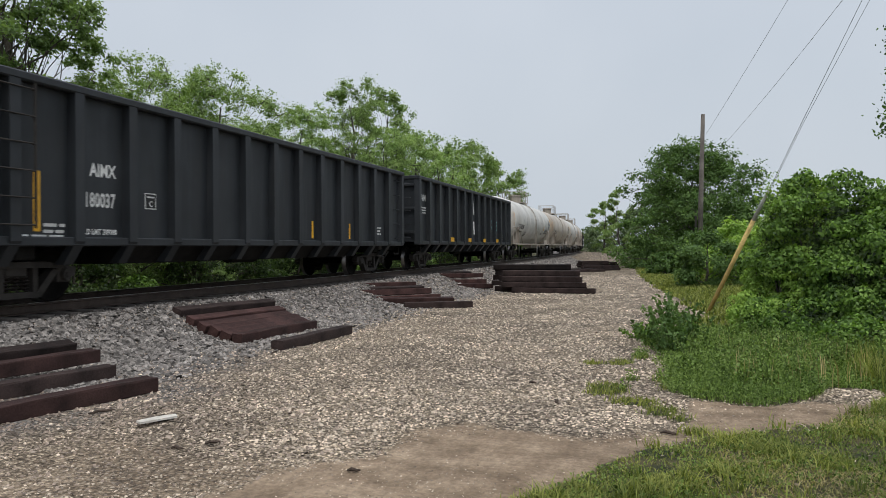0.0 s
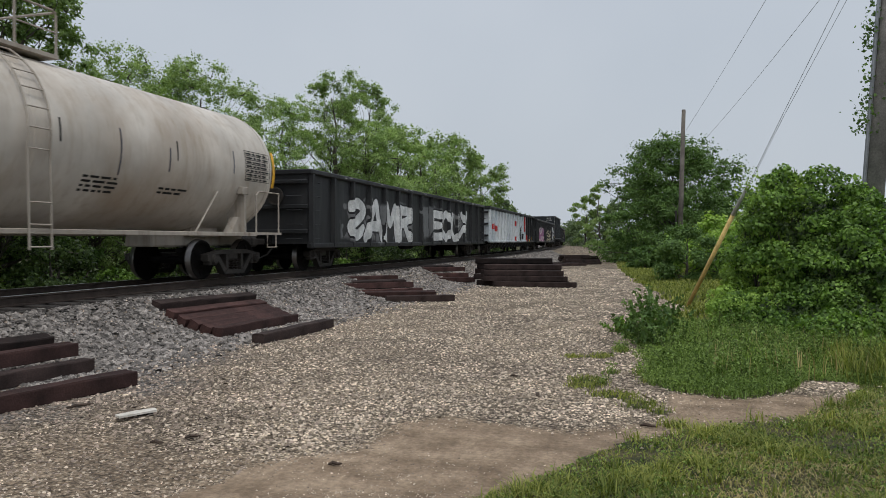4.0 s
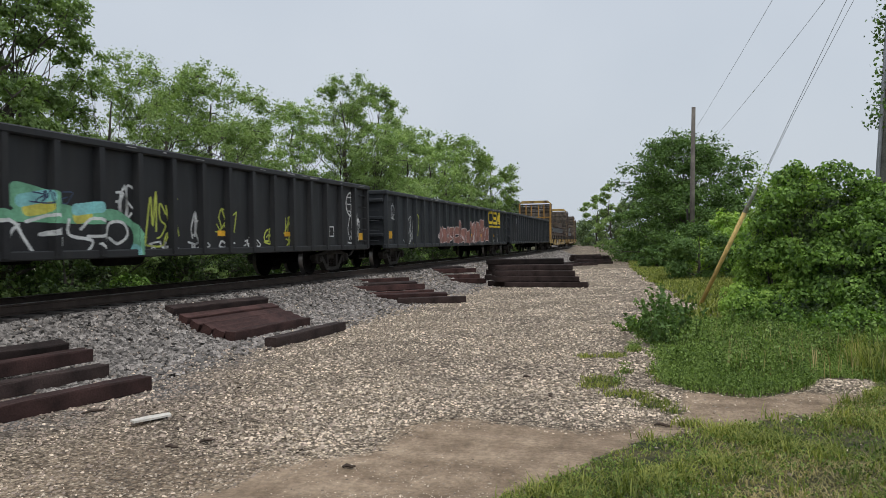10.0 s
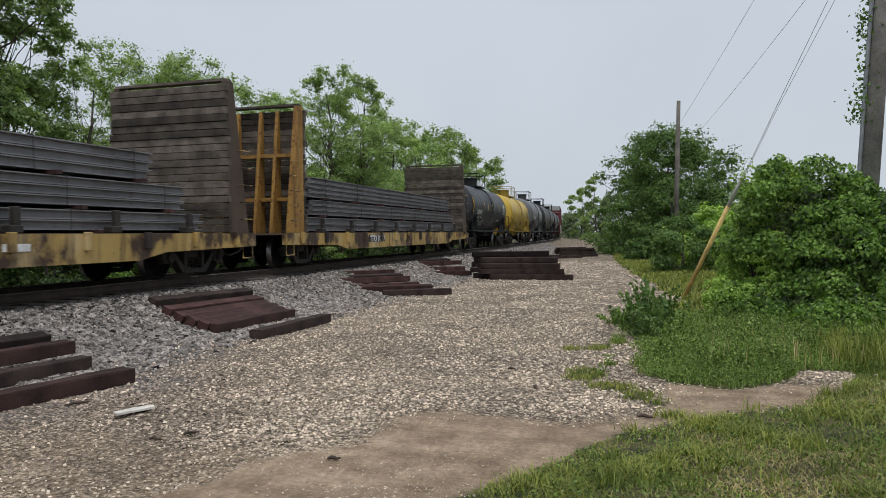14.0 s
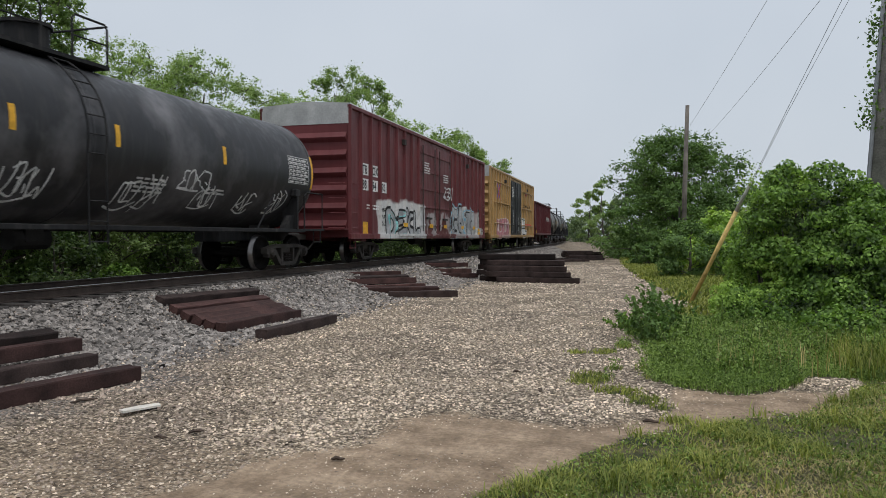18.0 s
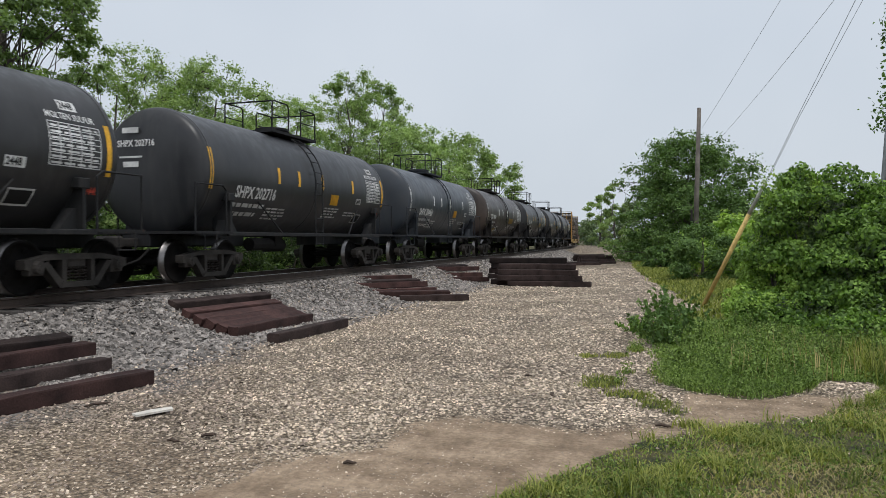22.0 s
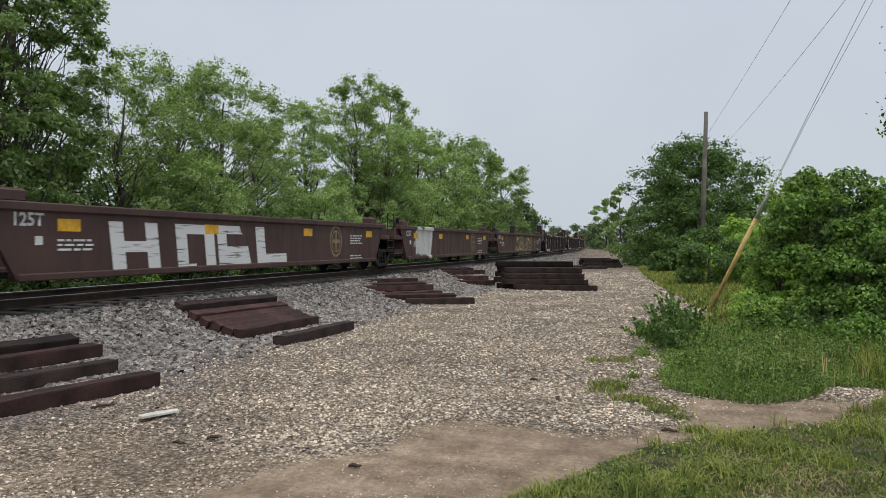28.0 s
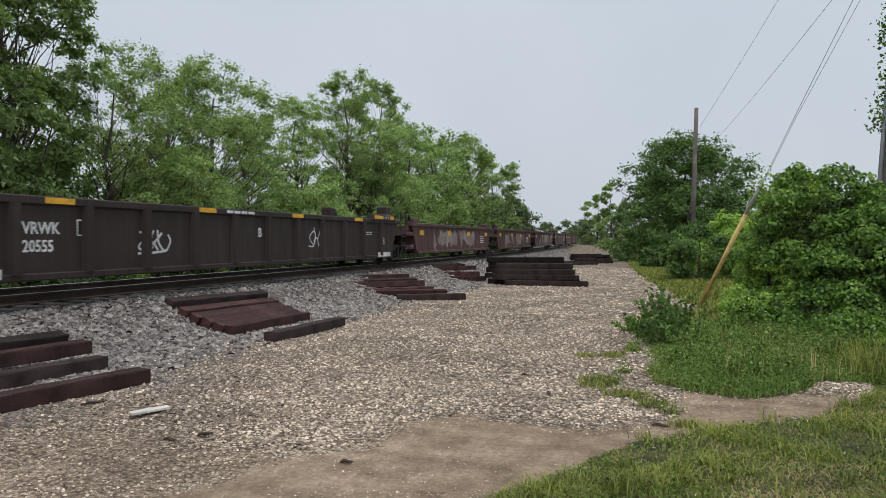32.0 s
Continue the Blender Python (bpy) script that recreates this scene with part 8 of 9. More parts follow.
# ---- high-cube box cars ----
def box_car(rear, length, paint, label, seed, ribs=15, grid=False, door=None, art=(), door_paint=None):
    car, b = new_car("box_car", length, label, "box car", rear, 3.35)
    b = b - 0.1
    mat = car_paint(f"box_paint_{seed}", paint, 0.5, amount=0.22, dirt=tuple(c * 0.45 for c in paint), art=art, rust_at=0.75)
    dmat = car_paint(f"box_door_{seed}", door_paint or paint, 0.5, amount=0.22, art=art, dirt=(0.05, 0.04, 0.04))
    roofm = plain(f"galvanised_roof_{seed}", (0.45, 0.45, 0.44), 0.45, 0.4, 0.2, 2, 20)
    low, top, xp, xr = 0.86, 5.02, 1.5, 1.585
    for s in (1, -1):
        bm = bmesh.new()
        box(bm, *sorted((s * (xp - 0.05), s * xp)), -b, b, low, top - 0.1)
        part("side_wall", bm, mat, car)
        bm = bmesh.new()
        box(bm, *sorted((s * (xp - 0.02), s * xr)), -b, b, low - 0.06, low + 0.12, 0.015)
        part("side_sill", bm, mat, car)
        bm = bmesh.new()
        box(bm, *sorted((s * (xp - 0.06), s * xr)), -b - 0.01, b + 0.01, top - 0.14, top, 0.02)
        part("top_chord", bm, mat, car)
        d0, d1 = -2.45, 2.45
        n = 8
        for side in (-1, 1):
            for k in range(n + 1):
                y = side * (2.5 + (b - 2.56) * k / n)
                bm = bmesh.new()
                w = 0.11 if grid else 0.07
                prism(bm, [(s * (xp - 0.01), y - w), (s * xr, y - w + 0.035), (s * xr, y + w - 0.035), (s * (xp - 0.01), y + w)][::s], "z", low + 0.12, top - 0.14)
                part("side_post", bm, mat, car)
            if grid:
                for z in (1.7, 2.97, 4.24):
                    y0, y1 = sorted((side * 2.6, side * (b - 0.9)))
                    bm = bmesh.new()
                    box(bm, *sorted((s * (xp - 0.01), s * (xr + 0.012))), y0, y1, z - 0.03, z + 0.03, 0.01)
                    part("side_stringer", bm, mat, car)
        for k in (0, 1):
            y0, y1 = (d0, -0.02) if k == 0 else (0.02, d1)
            bm = bmesh.new()
            box(bm, *sorted((s * (xp - 0.02), s * (xp + 0.05))), y0, y1, low + 0.13, top - 0.3)
            leaf = part("door", bm, dmat, car, "sliding plug door")
            for z in np.linspace(low + 0.5, top - 0.7, 5):
                bm = bmesh.new()
                box(bm, *sorted((s * (xp + 0.05), s * (xp + 0.085))), y0 + 0.05, y1 - 0.05, z - 0.035, z + 0.035, 0.01)
                part("door_stiffener", bm, dmat, leaf)
            for yy in (y0 + 0.35, y1 - 0.35):
                bm = bmesh.new()
                tube(bm, [(s * (xp + 0.1), yy, low + 0.25), (s * (xp + 0.1), yy, top - 0.4)], 0.022, 6)
                part("lock_rod", bm, M["steel_dark"] if not door_paint else dmat, leaf)
            bm = bmesh.new()
            box(bm, *sorted((s * (xp + 0.08), s * (xp + 0.13))), (y0 + y1) / 2 - 0.35, (y0 + y1) / 2 + 0.35, 1.6, 1.68)
            part("door_handle", bm, M["steel_dark"], leaf)
        bm = bmesh.new()
        box(bm, *sorted((s * (xp + 0.02), s * (xr + 0.03))), -5.1, 5.1, low + 0.04, low + 0.13)
        part("door_track", bm, mat, car)
    for e in (-1, 1):
        bm = bmesh.new()
        box(bm, -xp, xp, *sorted((e * b, e * (b - 0.06))), low, top - 0.6)
        part("end_wall", bm, mat, car)
        bm = bmesh.new()
        box(bm, -xp, xp, *sorted((e * (b + 0.01), e * (b - 0.05))), top - 0.6, top + 0.02)
        part("end_panel", bm, roofm, car, "bare grey upper end panel")
        for z in np.linspace(low + 0.45, top - 0.95, 6):
            bm = bmesh.new()
            prism(bm, [(e * (b - 0.01), z - 0.24), (e * (b + 0.08), z - 0.14), (e * (b + 0.11), z - 0.08), (e * (b - 0.01), z + 0.1)][::e], "x", -xp + 0.06, xp - 0.06)
            part("end_corrugation", bm, mat, car)
    bm = bmesh.new()
    prism(bm, [(-xr, top - 0.02), (xr, top - 0.02), (xr - 0.05, top + 0.03), (0, top + 0.13), (-xr + 0.05, top + 0.03)], "y", -b, b)
    part("roof", bm, roofm, car)
    underframe(car, b, mat)
    zs = np.linspace(low + 0.3, low + 1.7, 4)
    grab_irons(car, -b + 0.08, zs, xp, 0.5, mat)
    grab_irons(car, b - 0.6, zs, xp, 0.5, mat)
    grab_irons(car, -b - 0.1, zs, xp - 0.6, 0.5, mat, "end")
    for y in (-b + 0.1, b - 0.55):
        stirrup(car, y, xp, low - 0.02, mat)
    bm = bmesh.new()
    for y in (-b + 0.08, -b + 0.6):
        tube(bm, [(xp + 0.07, y, low + 0.2), (xp + 0.07, y, low + 1.8)], 0.016, 5)
    part("ladder_rail", bm, mat, car)
    bm = bmesh.new()
    box(bm, -1.5, 1.5, -b - 0.35, -b - 0.02, 1.1, 1.14)
    part("crossover_platform", bm, mat, car)
    bm = bmesh.new()
    box(bm, -0.8, -0.3, -b - 0.22, -b - 0.02, 1.5, 1.9, 0.03)
    part("hand_brake_box", bm, mat, car)
    # upper side vents
    for y in (-b + 5.1, b - 4.1):
        bm = bmesh.new()
        box(bm, xp, xr + 0.04, y, y + 0.22, 4.35, 4.55, 0.01)
        part("side_vent", bm, M["steel_dark"], car)

    at = np.array([side * (2.5 + (b - 2.56) * k / n) for side in (-1, 1) for k in range(n + 1)])

    def surf(y):
        d = np.abs(np.asarray(y)[:, None] - at[None, :]).min(1)
        flat = np.where(np.abs(y) < 2.45, xp + 0.052, xp)
        return np.maximum(flat, xp + (xr - xp) * np.clip(((0.11 if grid else 0.07) - d) / 0.035, 0, 1)) + 0.006

    SURF[car.name] = surf
    return car, b, xp + 0.004, xr + 0.004


M["faint_letter"] = plain("worn_black_lettering", (0.09, 0.06, 0.03), 0.7, 0, 0.5, 4, 18, 0.0)
M["spray_cloud"] = plain("overspray_white", (0.5, 0.5, 0.48), 0.7, 0, 0.5, 2, 9, 0.0)


def make_box_cars():
    silver = [(0.55, 0.57, 0.58), (0.03, 0.03, 0.035), (0.6, 0.62, 0.62), (0.62, 0.64, 0.66), (0.35, 0.37, 0.4)]
    art = (paint_patch(-7.1, -1.6, 0.75, 2.2, [(0.6, 0.6, 0.58), (0.56, 0.57, 0.57), (0.62, 0.62, 0.6)], 0.3, 1.2, None, 0.95, 0.5), paint_patch(-6.0, -1.4, 0.8, 1.95, silver, 0.35, 0.95, (0.02, 0.02, 0.025), 0.2, 3.3), paint_patch(3.2, 8.2, 0.75, 2.1, [(0.5, 0.5, 0.5), (0.56, 0.56, 0.55)], 0.45, 1.25, None, 0.6, 8.1), paint_patch(-1.4, 2.2, 0.85, 1.9, [(0.5, 0.48, 0.47), (0.13, 0.035, 0.035), (0.13, 0.035, 0.035), (0.4, 0.38, 0.38), (0.13, 0.035, 0.035)], 0.5, 0.8, None, 0.7, 1.0))
    c, b, x, xr = box_car(479.1, 20.9, (0.128, 0.030, 0.032), "dark red high-cube box car with silver graffiti along its base", 1, art=art)
    for a, yy, zz in (("TB", -8.53, 2.91), ("OX", -7.65, 2.91), ("88", -8.53, 2.41), ("94", -7.65, 2.41), ("70", -6.77, 2.41)):
        plate(yy, yy + 0.58, zz, zz + 0.38, M["white_letter"], c, x, "number_board")
        writing(a, 0.4, yy + 0.06, zz + 0.05, M["black_letter"], c, x + 0.006, stretch=0.88)
    sf = SURF[c.name]
    fat = [smooth_line(l) for l in ([(-6.1, 0.95), (-6.15, 1.75), (-5.5, 1.6), (-5.3, 1.25), (-5.6, 0.95), (-6.0, 0.95)], [(-4.4, 1.75), (-5.0, 1.65), (-4.95, 1.0), (-4.3, 1.1)], [(-4.95, 1.4), (-4.5, 1.45)], [(-3.9, 1.85), (-4.05, 1.0)], [(-3.5, 1.7), (-3.7, 1.35), (-3.3, 0.95)], [(-3.0, 1.75), (-2.9, 1.0), (-2.5, 1.1)])]
    mural(c, sf, (-6.7, -2.1, 0.75, 2.15), [("spray_black", fat, 0.36), ("spray_teal", [[(p + 0.03, q - 0.02) for p, q in l] for l in fat[:2]], 0.22), ("spray_silver", fat, 0.18)])
    fat = [smooth_line(l) for l in ([(2.95, 2.1), (2.75, 1.6), (2.8, 1.15), (3.1, 0.98)], [(2.95, 2.1), (3.4, 1.92), (3.75, 1.5), (3.35, 1.45), (3.6, 1.25), (3.85, 1.0), (3.4, 0.92)], [(4.25, 2.15), (4.15, 1.6), (4.4, 1.15), (4.85, 1.02)], [(4.25, 2.15), (4.65, 1.85), (4.95, 1.5), (4.65, 1.45)], [(5.4, 1.9), (6.0, 1.88)], [(5.5, 1.85), (5.45, 1.1)], [(5.95, 1.85), (5.95, 1.35), (5.85, 0.98)], [(6.4, 2.1), (6.35, 1.5), (6.42, 0.95)], [(6.4, 2.1), (6.85, 1.88), (7.05, 1.55), (6.75, 1.42), (6.95, 1.0)])]
    dark_side = [[(p - 0.12, q + 0.06) for p, q in l] for l in fat]
    mural(c, sf, (2.1, 9.45, 0.78, 2.6), [("spray_cloud", [[(2.5, 1.0), (9.2, 0.95)], [(2.6, 1.6), (5.6, 1.75)], [(4.9, 2.0), (5.5, 2.05)], [(8.1, 1.9), (8.2, 1.1)], [(8.9, 1.0), (9.2, 0.95)]], 0.72), ("spray_blue", dark_side, 0.6), ("spray_cloud", dark_side, 0.5), ("spray_black", dark_side, 0.42), ("spray_silver", fat, 0.36), ("spray_black", [[(p + 0.06, q - 0.06) for p, q in l[len(l) // 3: len(l) * 2 // 3]] for l in fat], 0.05), ("spray_blue", [[(8.15, 1.3), (8.2, 1.1)]], 0.3), ("spray_black", [smooth_line([(8.05, 2.15), (8.35, 2.3), (8.45, 2.1), (8.3, 1.9)])], 0.09)], 0.03)
    plate(-8.56, -8.0, 0.95, 1.37, M["yellow_mark"], c, x)
    plate(8.1, 8.62, 0.95, 1.13, M["yellow_mark"], c, x + 0.01)
    plate(8.1, 8.62, 1.16, 1.3, M["yellow_mark"], c, x + 0.01)
    for y in (-4.6, -1.2, 1.0, 4.2, 6.6):
        plate(y, y + 0.5, 1.25, 1.4, M["yellow_mark"], c, xr + 0.02)
    data_print(c, -1.9, 3.9, x + 0.09, 160, w=0.8, rows=5)
    data_print(c, 1.0, 3.6, x + 0.09, 161, w=0.8, rows=4)
    scrawl(c, 1.0, 2.6, 1.4, 0.5, M["spray_white"], 162, x + 0.1, 0.08, 4)
    data_print(c, -b + 1.5, 1.9, x, 163, w=1.6, rows=2)
    for k, word in enumerate(("GIVING", "UP ON", "YOU...")):
        writing(word, 0.2, -6.78, 1.75 - 0.24 * k, M["spray_black"], c, x + 0.004, stretch=0.8)
    ochre = (0.40, 0.245, 0.095)
    pink = [(0.42, 0.2, 0.22), (0.55, 0.45, 0.45), (0.4, 0.17, 0.2), (0.5, 0.35, 0.36)]
    wht = [(0.6, 0.6, 0.6), (0.62, 0.63, 0.64), (0.66, 0.66, 0.66)]
    c, b, x, xr = box_car(499.95, 20.85, ochre, "yellow-ochre high-cube box car with black doors", 2, grid=True, door_paint=(0.02, 0.02, 0.022), art=(paint_patch(-7.0, -2.6, 0.75, 1.85, pink, 0.35, 0.9, None, 0.75, 2.0),))
    throw_up(c, SURF[c.name], -7.3, 0.95, 4.4, 0.85, [6, 2, 3, 7, 1, 5], "spray_rose", "spray_pale", 175, 0.34, rim=0.05)
    plate(-7.64, -7.3, 1.2, 1.5, M["yellow_mark"], c, x)
    for i, (a, yy, zz) in enumerate((("TB", -7.72, 2.57), ("OX", -6.86, 2.58), ("67", -7.68, 2.09), ("18", -6.79, 2.09), ("73", -5.95, 2.09))):
        writing(a, 0.42, yy, zz, M["faint_letter"], c, x, stretch=0.9)
    for i, (a, yy, zz) in enumerate((("next", -8.62, 3.93), ("load", -8.62, 3.68), ("any", -5.97, 3.93), ("road", -5.97, 3.68))):
        writing(a, 0.27, yy, zz, M["faint_letter"], c, x, stretch=0.9)
    blue = plain("blue_emblem", (0.08, 0.1, 0.35), 0.5, 0, 0.2, 3, 20, 0)
    for k, (m, off) in enumerate(((blue, 0.0), (M["red_mark"], 0.13))):
        bm = bmesh.new()
        ribbon(bm, [(-7.62 + off, 4.15), (-6.6 + off, 3.2)], 0.15 - off * 0.3, xr + 0.004 + 0.003 * k)
        ribbon(bm, [(-7.62 + off, 3.2), (-6.6 + off, 4.15)], 0.15 - off * 0.3, xr + 0.006 + 0.003 * k)
        part("cross_emblem", bm, m, c, "painted red and blue cross")
    red = plain("faded_red_lettering", (0.27, 0.06, 0.04), 0.6, 0, 0.2, 3, 20, 0)
    M["faded_red"] = red
    y = 4.64
    mural(c, SURF[c.name], (4.4, 6.9, 3.2, 4.3), [("faded_red", [[(y + a + 0.07, 4.05), (y + a + 0.51, 4.05)] for a in (0.0, 0.68)] + [[(y + a + 0.29, 4.05), (y + a + 0.29, 3.47)] for a in (0.0, 0.68)] + [[(y + 1.4, 4.05), (y + 1.82, 3.47)], [(y + 1.82, 4.05), (y + 1.4, 3.47)]], 0.16)], 0.02, "faded red block logo")
    drape(writing("RAILCAR POOLING EXPERTS", 0.3, 3.35, 3.08, M["black_letter"], c, x, stretch=1.02), SURF[c.name])
    drape(writing("XRH61A", 0.22, 5.75, 1.35, M["black_letter"], c, x), SURF[c.name])
    plate(b - 2.5, b - 1.8, 1.35, 1.55, M["yellow_mark"], c, x)
    face = smooth_line([(2.6, 0.9), (2.62, 1.7), (2.9, 2.1), (3.5, 2.15), (4.0, 2.0), (4.35, 2.25), (4.4, 1.9), (4.9, 1.75), (4.75, 1.4), (5.2, 1.2), (5.0, 0.88), (3.8, 0.84)])
    mural(c, SURF[c.name], (2.4, 5.6, 0.74, 2.45), [("spray_white", [[(2.9, 1.15), (4.75, 1.1)], [(3.0, 1.6), (4.3, 1.65)], [(3.1, 1.85), (4.1, 1.8)]], 0.62), ("spray_white", [face], 0.2), ("spray_black", [face, smooth_line([(3.0, 1.55), (3.5, 1.42), (4.2, 1.5), (4.5, 1.6)]), smooth_line([(3.3, 1.05), (3.7, 0.98), (4.3, 1.05), (4.6, 1.25)]), smooth_line([(3.6, 1.8), (3.9, 1.7), (3.7, 1.62)]), smooth_line([(4.2, 1.85), (4.45, 1.75), (4.3, 1.68)])], 0.07)], 0.025, "white cartoon face outlined in black")
    drips = [[(yy, 1.78), (yy + 0.02, 1.78 - ln)] for yy, ln in ((5.15, 0.2), (5.3, 0.33), (5.5, 0.22), (6.35, 0.3), (6.42, 0.55), (6.5, 0.42), (6.6, 0.25), (7.0, 0.2), (7.45, 0.16), (8.0, 0.3), (8.3, 0.2))]
    mural(c, SURF[c.name], (4.7, 8.9, 1.1, 2.0), [("red_mark", [[(4.85, 1.72), (5.4, 1.75), (6.0, 1.74)], [(6.2, 1.76), (7.2, 1.74), (8.2, 1.72)]], 0.17), ("red_mark", drips, 0.09)], 0.02, "dripping red paint streak")
    data_print(c, -2.0, 4.2, x + 0.1, 170, w=0.9, rows=7)
    for y in (-1.8, 0.6, 1.6):
        scrawl(c, y, 1.3, 0.6, 1.2, M["spray_white"], 171 + int(y * 10), x + 0.1, 0.025, 3)
    writing("TBOX 671873", 0.26, -0.75, 4.62, M["black_letter"], c, -b - 0.016, "end")


make_box_cars()


# ---- bulkhead flat cars with steel ----
def flat_car(rear, length, label, seed, load, cap=False, board=(0.115, 0.095, 0.078), tall=4.45, dark_front=False):
    car, b = new_car("bulkhead_flat_car", length, label, "flat car", rear, 2.6)
    yel = car_paint(f"flat_yellow_{seed}", (0.42, 0.285, 0.095), 0.6, dirt=(0.06, 0.04, 0.028), amount=0.95 if seed in (2, 3) else 0.75, rust=(0.075, 0.035, 0.022), rust_at=0.64, art=(chalk((0.06, 0.036, 0.024), 1.1, 0.49 if seed in (2, 3) else 0.55, 0.58 if seed in (2, 3) else 0.64), chalk((0.5, 0.38, 0.2), 0.7, 0.56, 0.7)))
    wood = plain(f"bulkhead_boards_{seed}", board, 0.85, 0, 0.5, 3, 30, 0.6, obj=0.5)
    post = car_paint(f"flat_front_{seed}", (0.05, 0.03, 0.022), 0.6, amount=0.5) if dark_front else car_paint(f"flat_front_{seed}", (0.36, 0.2, 0.05), 0.6, dirt=(0.1, 0.045, 0.02), amount=0.9, rust=(0.09, 0.035, 0.02), rust_at=0.58)
    rear_post = car_paint(f"flat_rear_{seed}", (0.075, 0.05, 0.035), 0.65, amount=0.6) if seed in (2, 3) else yel
    deck = 0.98
    rng = random.Random(seed + 50)
    bm = bmesh.new()
    box(bm, -1.5, 1.5, -b, b, deck - 0.06, deck)
    part("deck", bm, plain(f"deck_planks_{seed}", (0.12, 0.09, 0.06), 0.85, 0, 0.4, 3, 30), car)
    for s in (1, -1):
        bm = bmesh.new()
        prism(bm, [(-b, deck - 0.01), (b, deck - 0.01), (b, 0.66), (b - 3.4, 0.60), (b - 4.2, 0.46), (-b + 4.2, 0.46), (-b + 3.4, 0.60), (-b, 0.66)], "x", *sorted((s * 1.42, s * 1.55)))
        part("side_sill", bm, yel, car)
        for k in range(13):
            y = -b + 0.9 + (2 * b - 1.8) * k / 12
            bm = bmesh.new()
            box(bm, *sorted((s * 1.55, s * 1.63)), y - 0.07, y + 0.07, deck - 0.3, deck + 0.02, 0.01)
            part("stake_pocket", bm, M["steel_dark"] if k % 3 == 1 else yel, car)
    underframe(car, b)
    for e in (-1, 1):
        bk = None
        yb = e * (b - 1.0)
        for k in range(20):
            z0 = deck + 0.02 + (tall - deck - 0.1) * k / 20
            bm = bmesh.new()
            j, w = rng.uniform(-0.018, 0.018), 1.58 + rng.uniform(-0.05, 0.03)
            box(bm, -w, w, *sorted((yb - e * 0.1, yb - e * (0.22 + j))), z0, z0 + (tall - deck - 0.1) / 20 - rng.uniform(0.008, 0.02), 0.006)
            part("bulkhead_board", bm, wood, car)
        for x in (-1.46, 1.46):
            bm = bmesh.new()
            prism(bm, [(e * (b - 1.12), deck), (e * (b - 0.28), deck), (e * (b - 0.86), tall), (e * (b - 1.12), tall)][::e], "x", x - 0.07, x + 0.07)
            part("bulkhead_post", bm, post if e < 0 else rear_post, car)
        for x in (-0.85, -0.35, 0.35, 0.85):
            bm = bmesh.new()
            prism(bm, [(e * (b - 1.0), deck), (e * (b - 0.45), deck), (e * (b - 0.92), tall - 0.1), (e * (b - 1.0), tall - 0.1)][::e], "x", x - 0.045, x + 0.045)
            part("bulkhead_rib", bm, post if e < 0 else yel, car)
        bm = bmesh.new()
        for z in (1.9, 3.1):
            box(bm, -1.4, 1.4, *sorted((e * (b - 0.75), e * (b - 0.95))), z - 0.05, z + 0.05)
        part("bulkhead_crossbar", bm, post if e < 0 else yel, car)
        bm = bmesh.new()
        if cap:
            prism(bm, [(-1.5, tall), (1.5, tall), (1.2, tall + 0.24), (-1.2, tall + 0.24)], "y", *sorted((yb + e * 0.12, yb - e * 0.14)))
        else:
            prism(bm, [(-1.5, tall), (1.5, tall), (1.5, tall + 0.06), (-1.5, tall + 0.06)], "y", *sorted((yb + e * 0.12, yb - e * 0.12)))
        part("bulkhead_cap", bm, yel if cap or seed == 4 else wood, car)
        grab_irons(car, e * (b - 0.45) - 0.2, np.linspace(1.3, 2.9, 5), 1.54, 0.4, yel)
    bm = bmesh.new()
    lathe(bm, [(-0.03, 0.3), (0.03, 0.3), (0.03, 0.25), (-0.03, 0.25)], 16, "y")
    for a in range(4):
        tube(bm, [(0, 0, 0), (0.27 * math.cos(a * 1.57), 0, 0.27 * math.sin(a * 1.57))], 0.016, 4)
    hb = part("hand_brake", bm, M["steel_dark"], car, "hand brake wheel")
    hb.location = (-0.9, -b - 0.05, 1.9)
    stirrup(car, -b + 0.1, 1.5, 0.7, yel)
    stirrup(car, b - 0.5, 1.5, 0.7, yel)
    plate(-b + 6.0, -b + 7.6, 0.66, 0.9, M["black_letter"], car, 1.552, "number_board")
    steel = {k: car_paint(f"steel_{k}_{seed}", col, 0.5, dirt=(0.1, 0.07, 0.05), amount=0.5, rust=(0.16, 0.075, 0.04), rust_at=0.66) for k, col in (("rust", (0.18, 0.11, 0.07)), ("grey", (0.2, 0.197, 0.205)), ("tan", (0.23, 0.15, 0.085)))}
    inner = b - 1.3
    z = deck + 0.06
    rng = random.Random(seed)
    for k in range(8):
        y = -inner + 1.2 + (2 * inner - 2.4) * k / 7
        bm = bmesh.new()
        box(bm, 1.4, 1.5, y - 0.07, y + 0.07, deck, deck + 0.42, 0.015)
        box(bm, 1.3, 1.52, y - 0.16, y + 0.1, deck, deck + 0.13, 0.02)
        part("stake_bracket", bm, M["steel_dark"], car, "rusty side bracket")
    for layer, (kind, h, x_in, cut) in enumerate(load):
        wood_block = M["tie_brown"]
        for k in range(7):
            y = -inner + 1.0 + cut * 0.5 + (2 * inner - 2.0 - cut) * k / 6
            bm = bmesh.new()
            box(bm, -1.35 + x_in, 1.42 - x_in * 0.3, y - 0.06, y + 0.06, z - 0.07, z - 0.002)
            part("dunnage", bm, wood_block, car)
        rows = max(2, round(h / 0.16))
        hh = h / rows
        y0, y1 = -inner + 0.25 + cut * rng.uniform(0.3, 0.6), inner - 0.25 - cut * rng.uniform(0.3, 0.6)
        n_bundle = 3
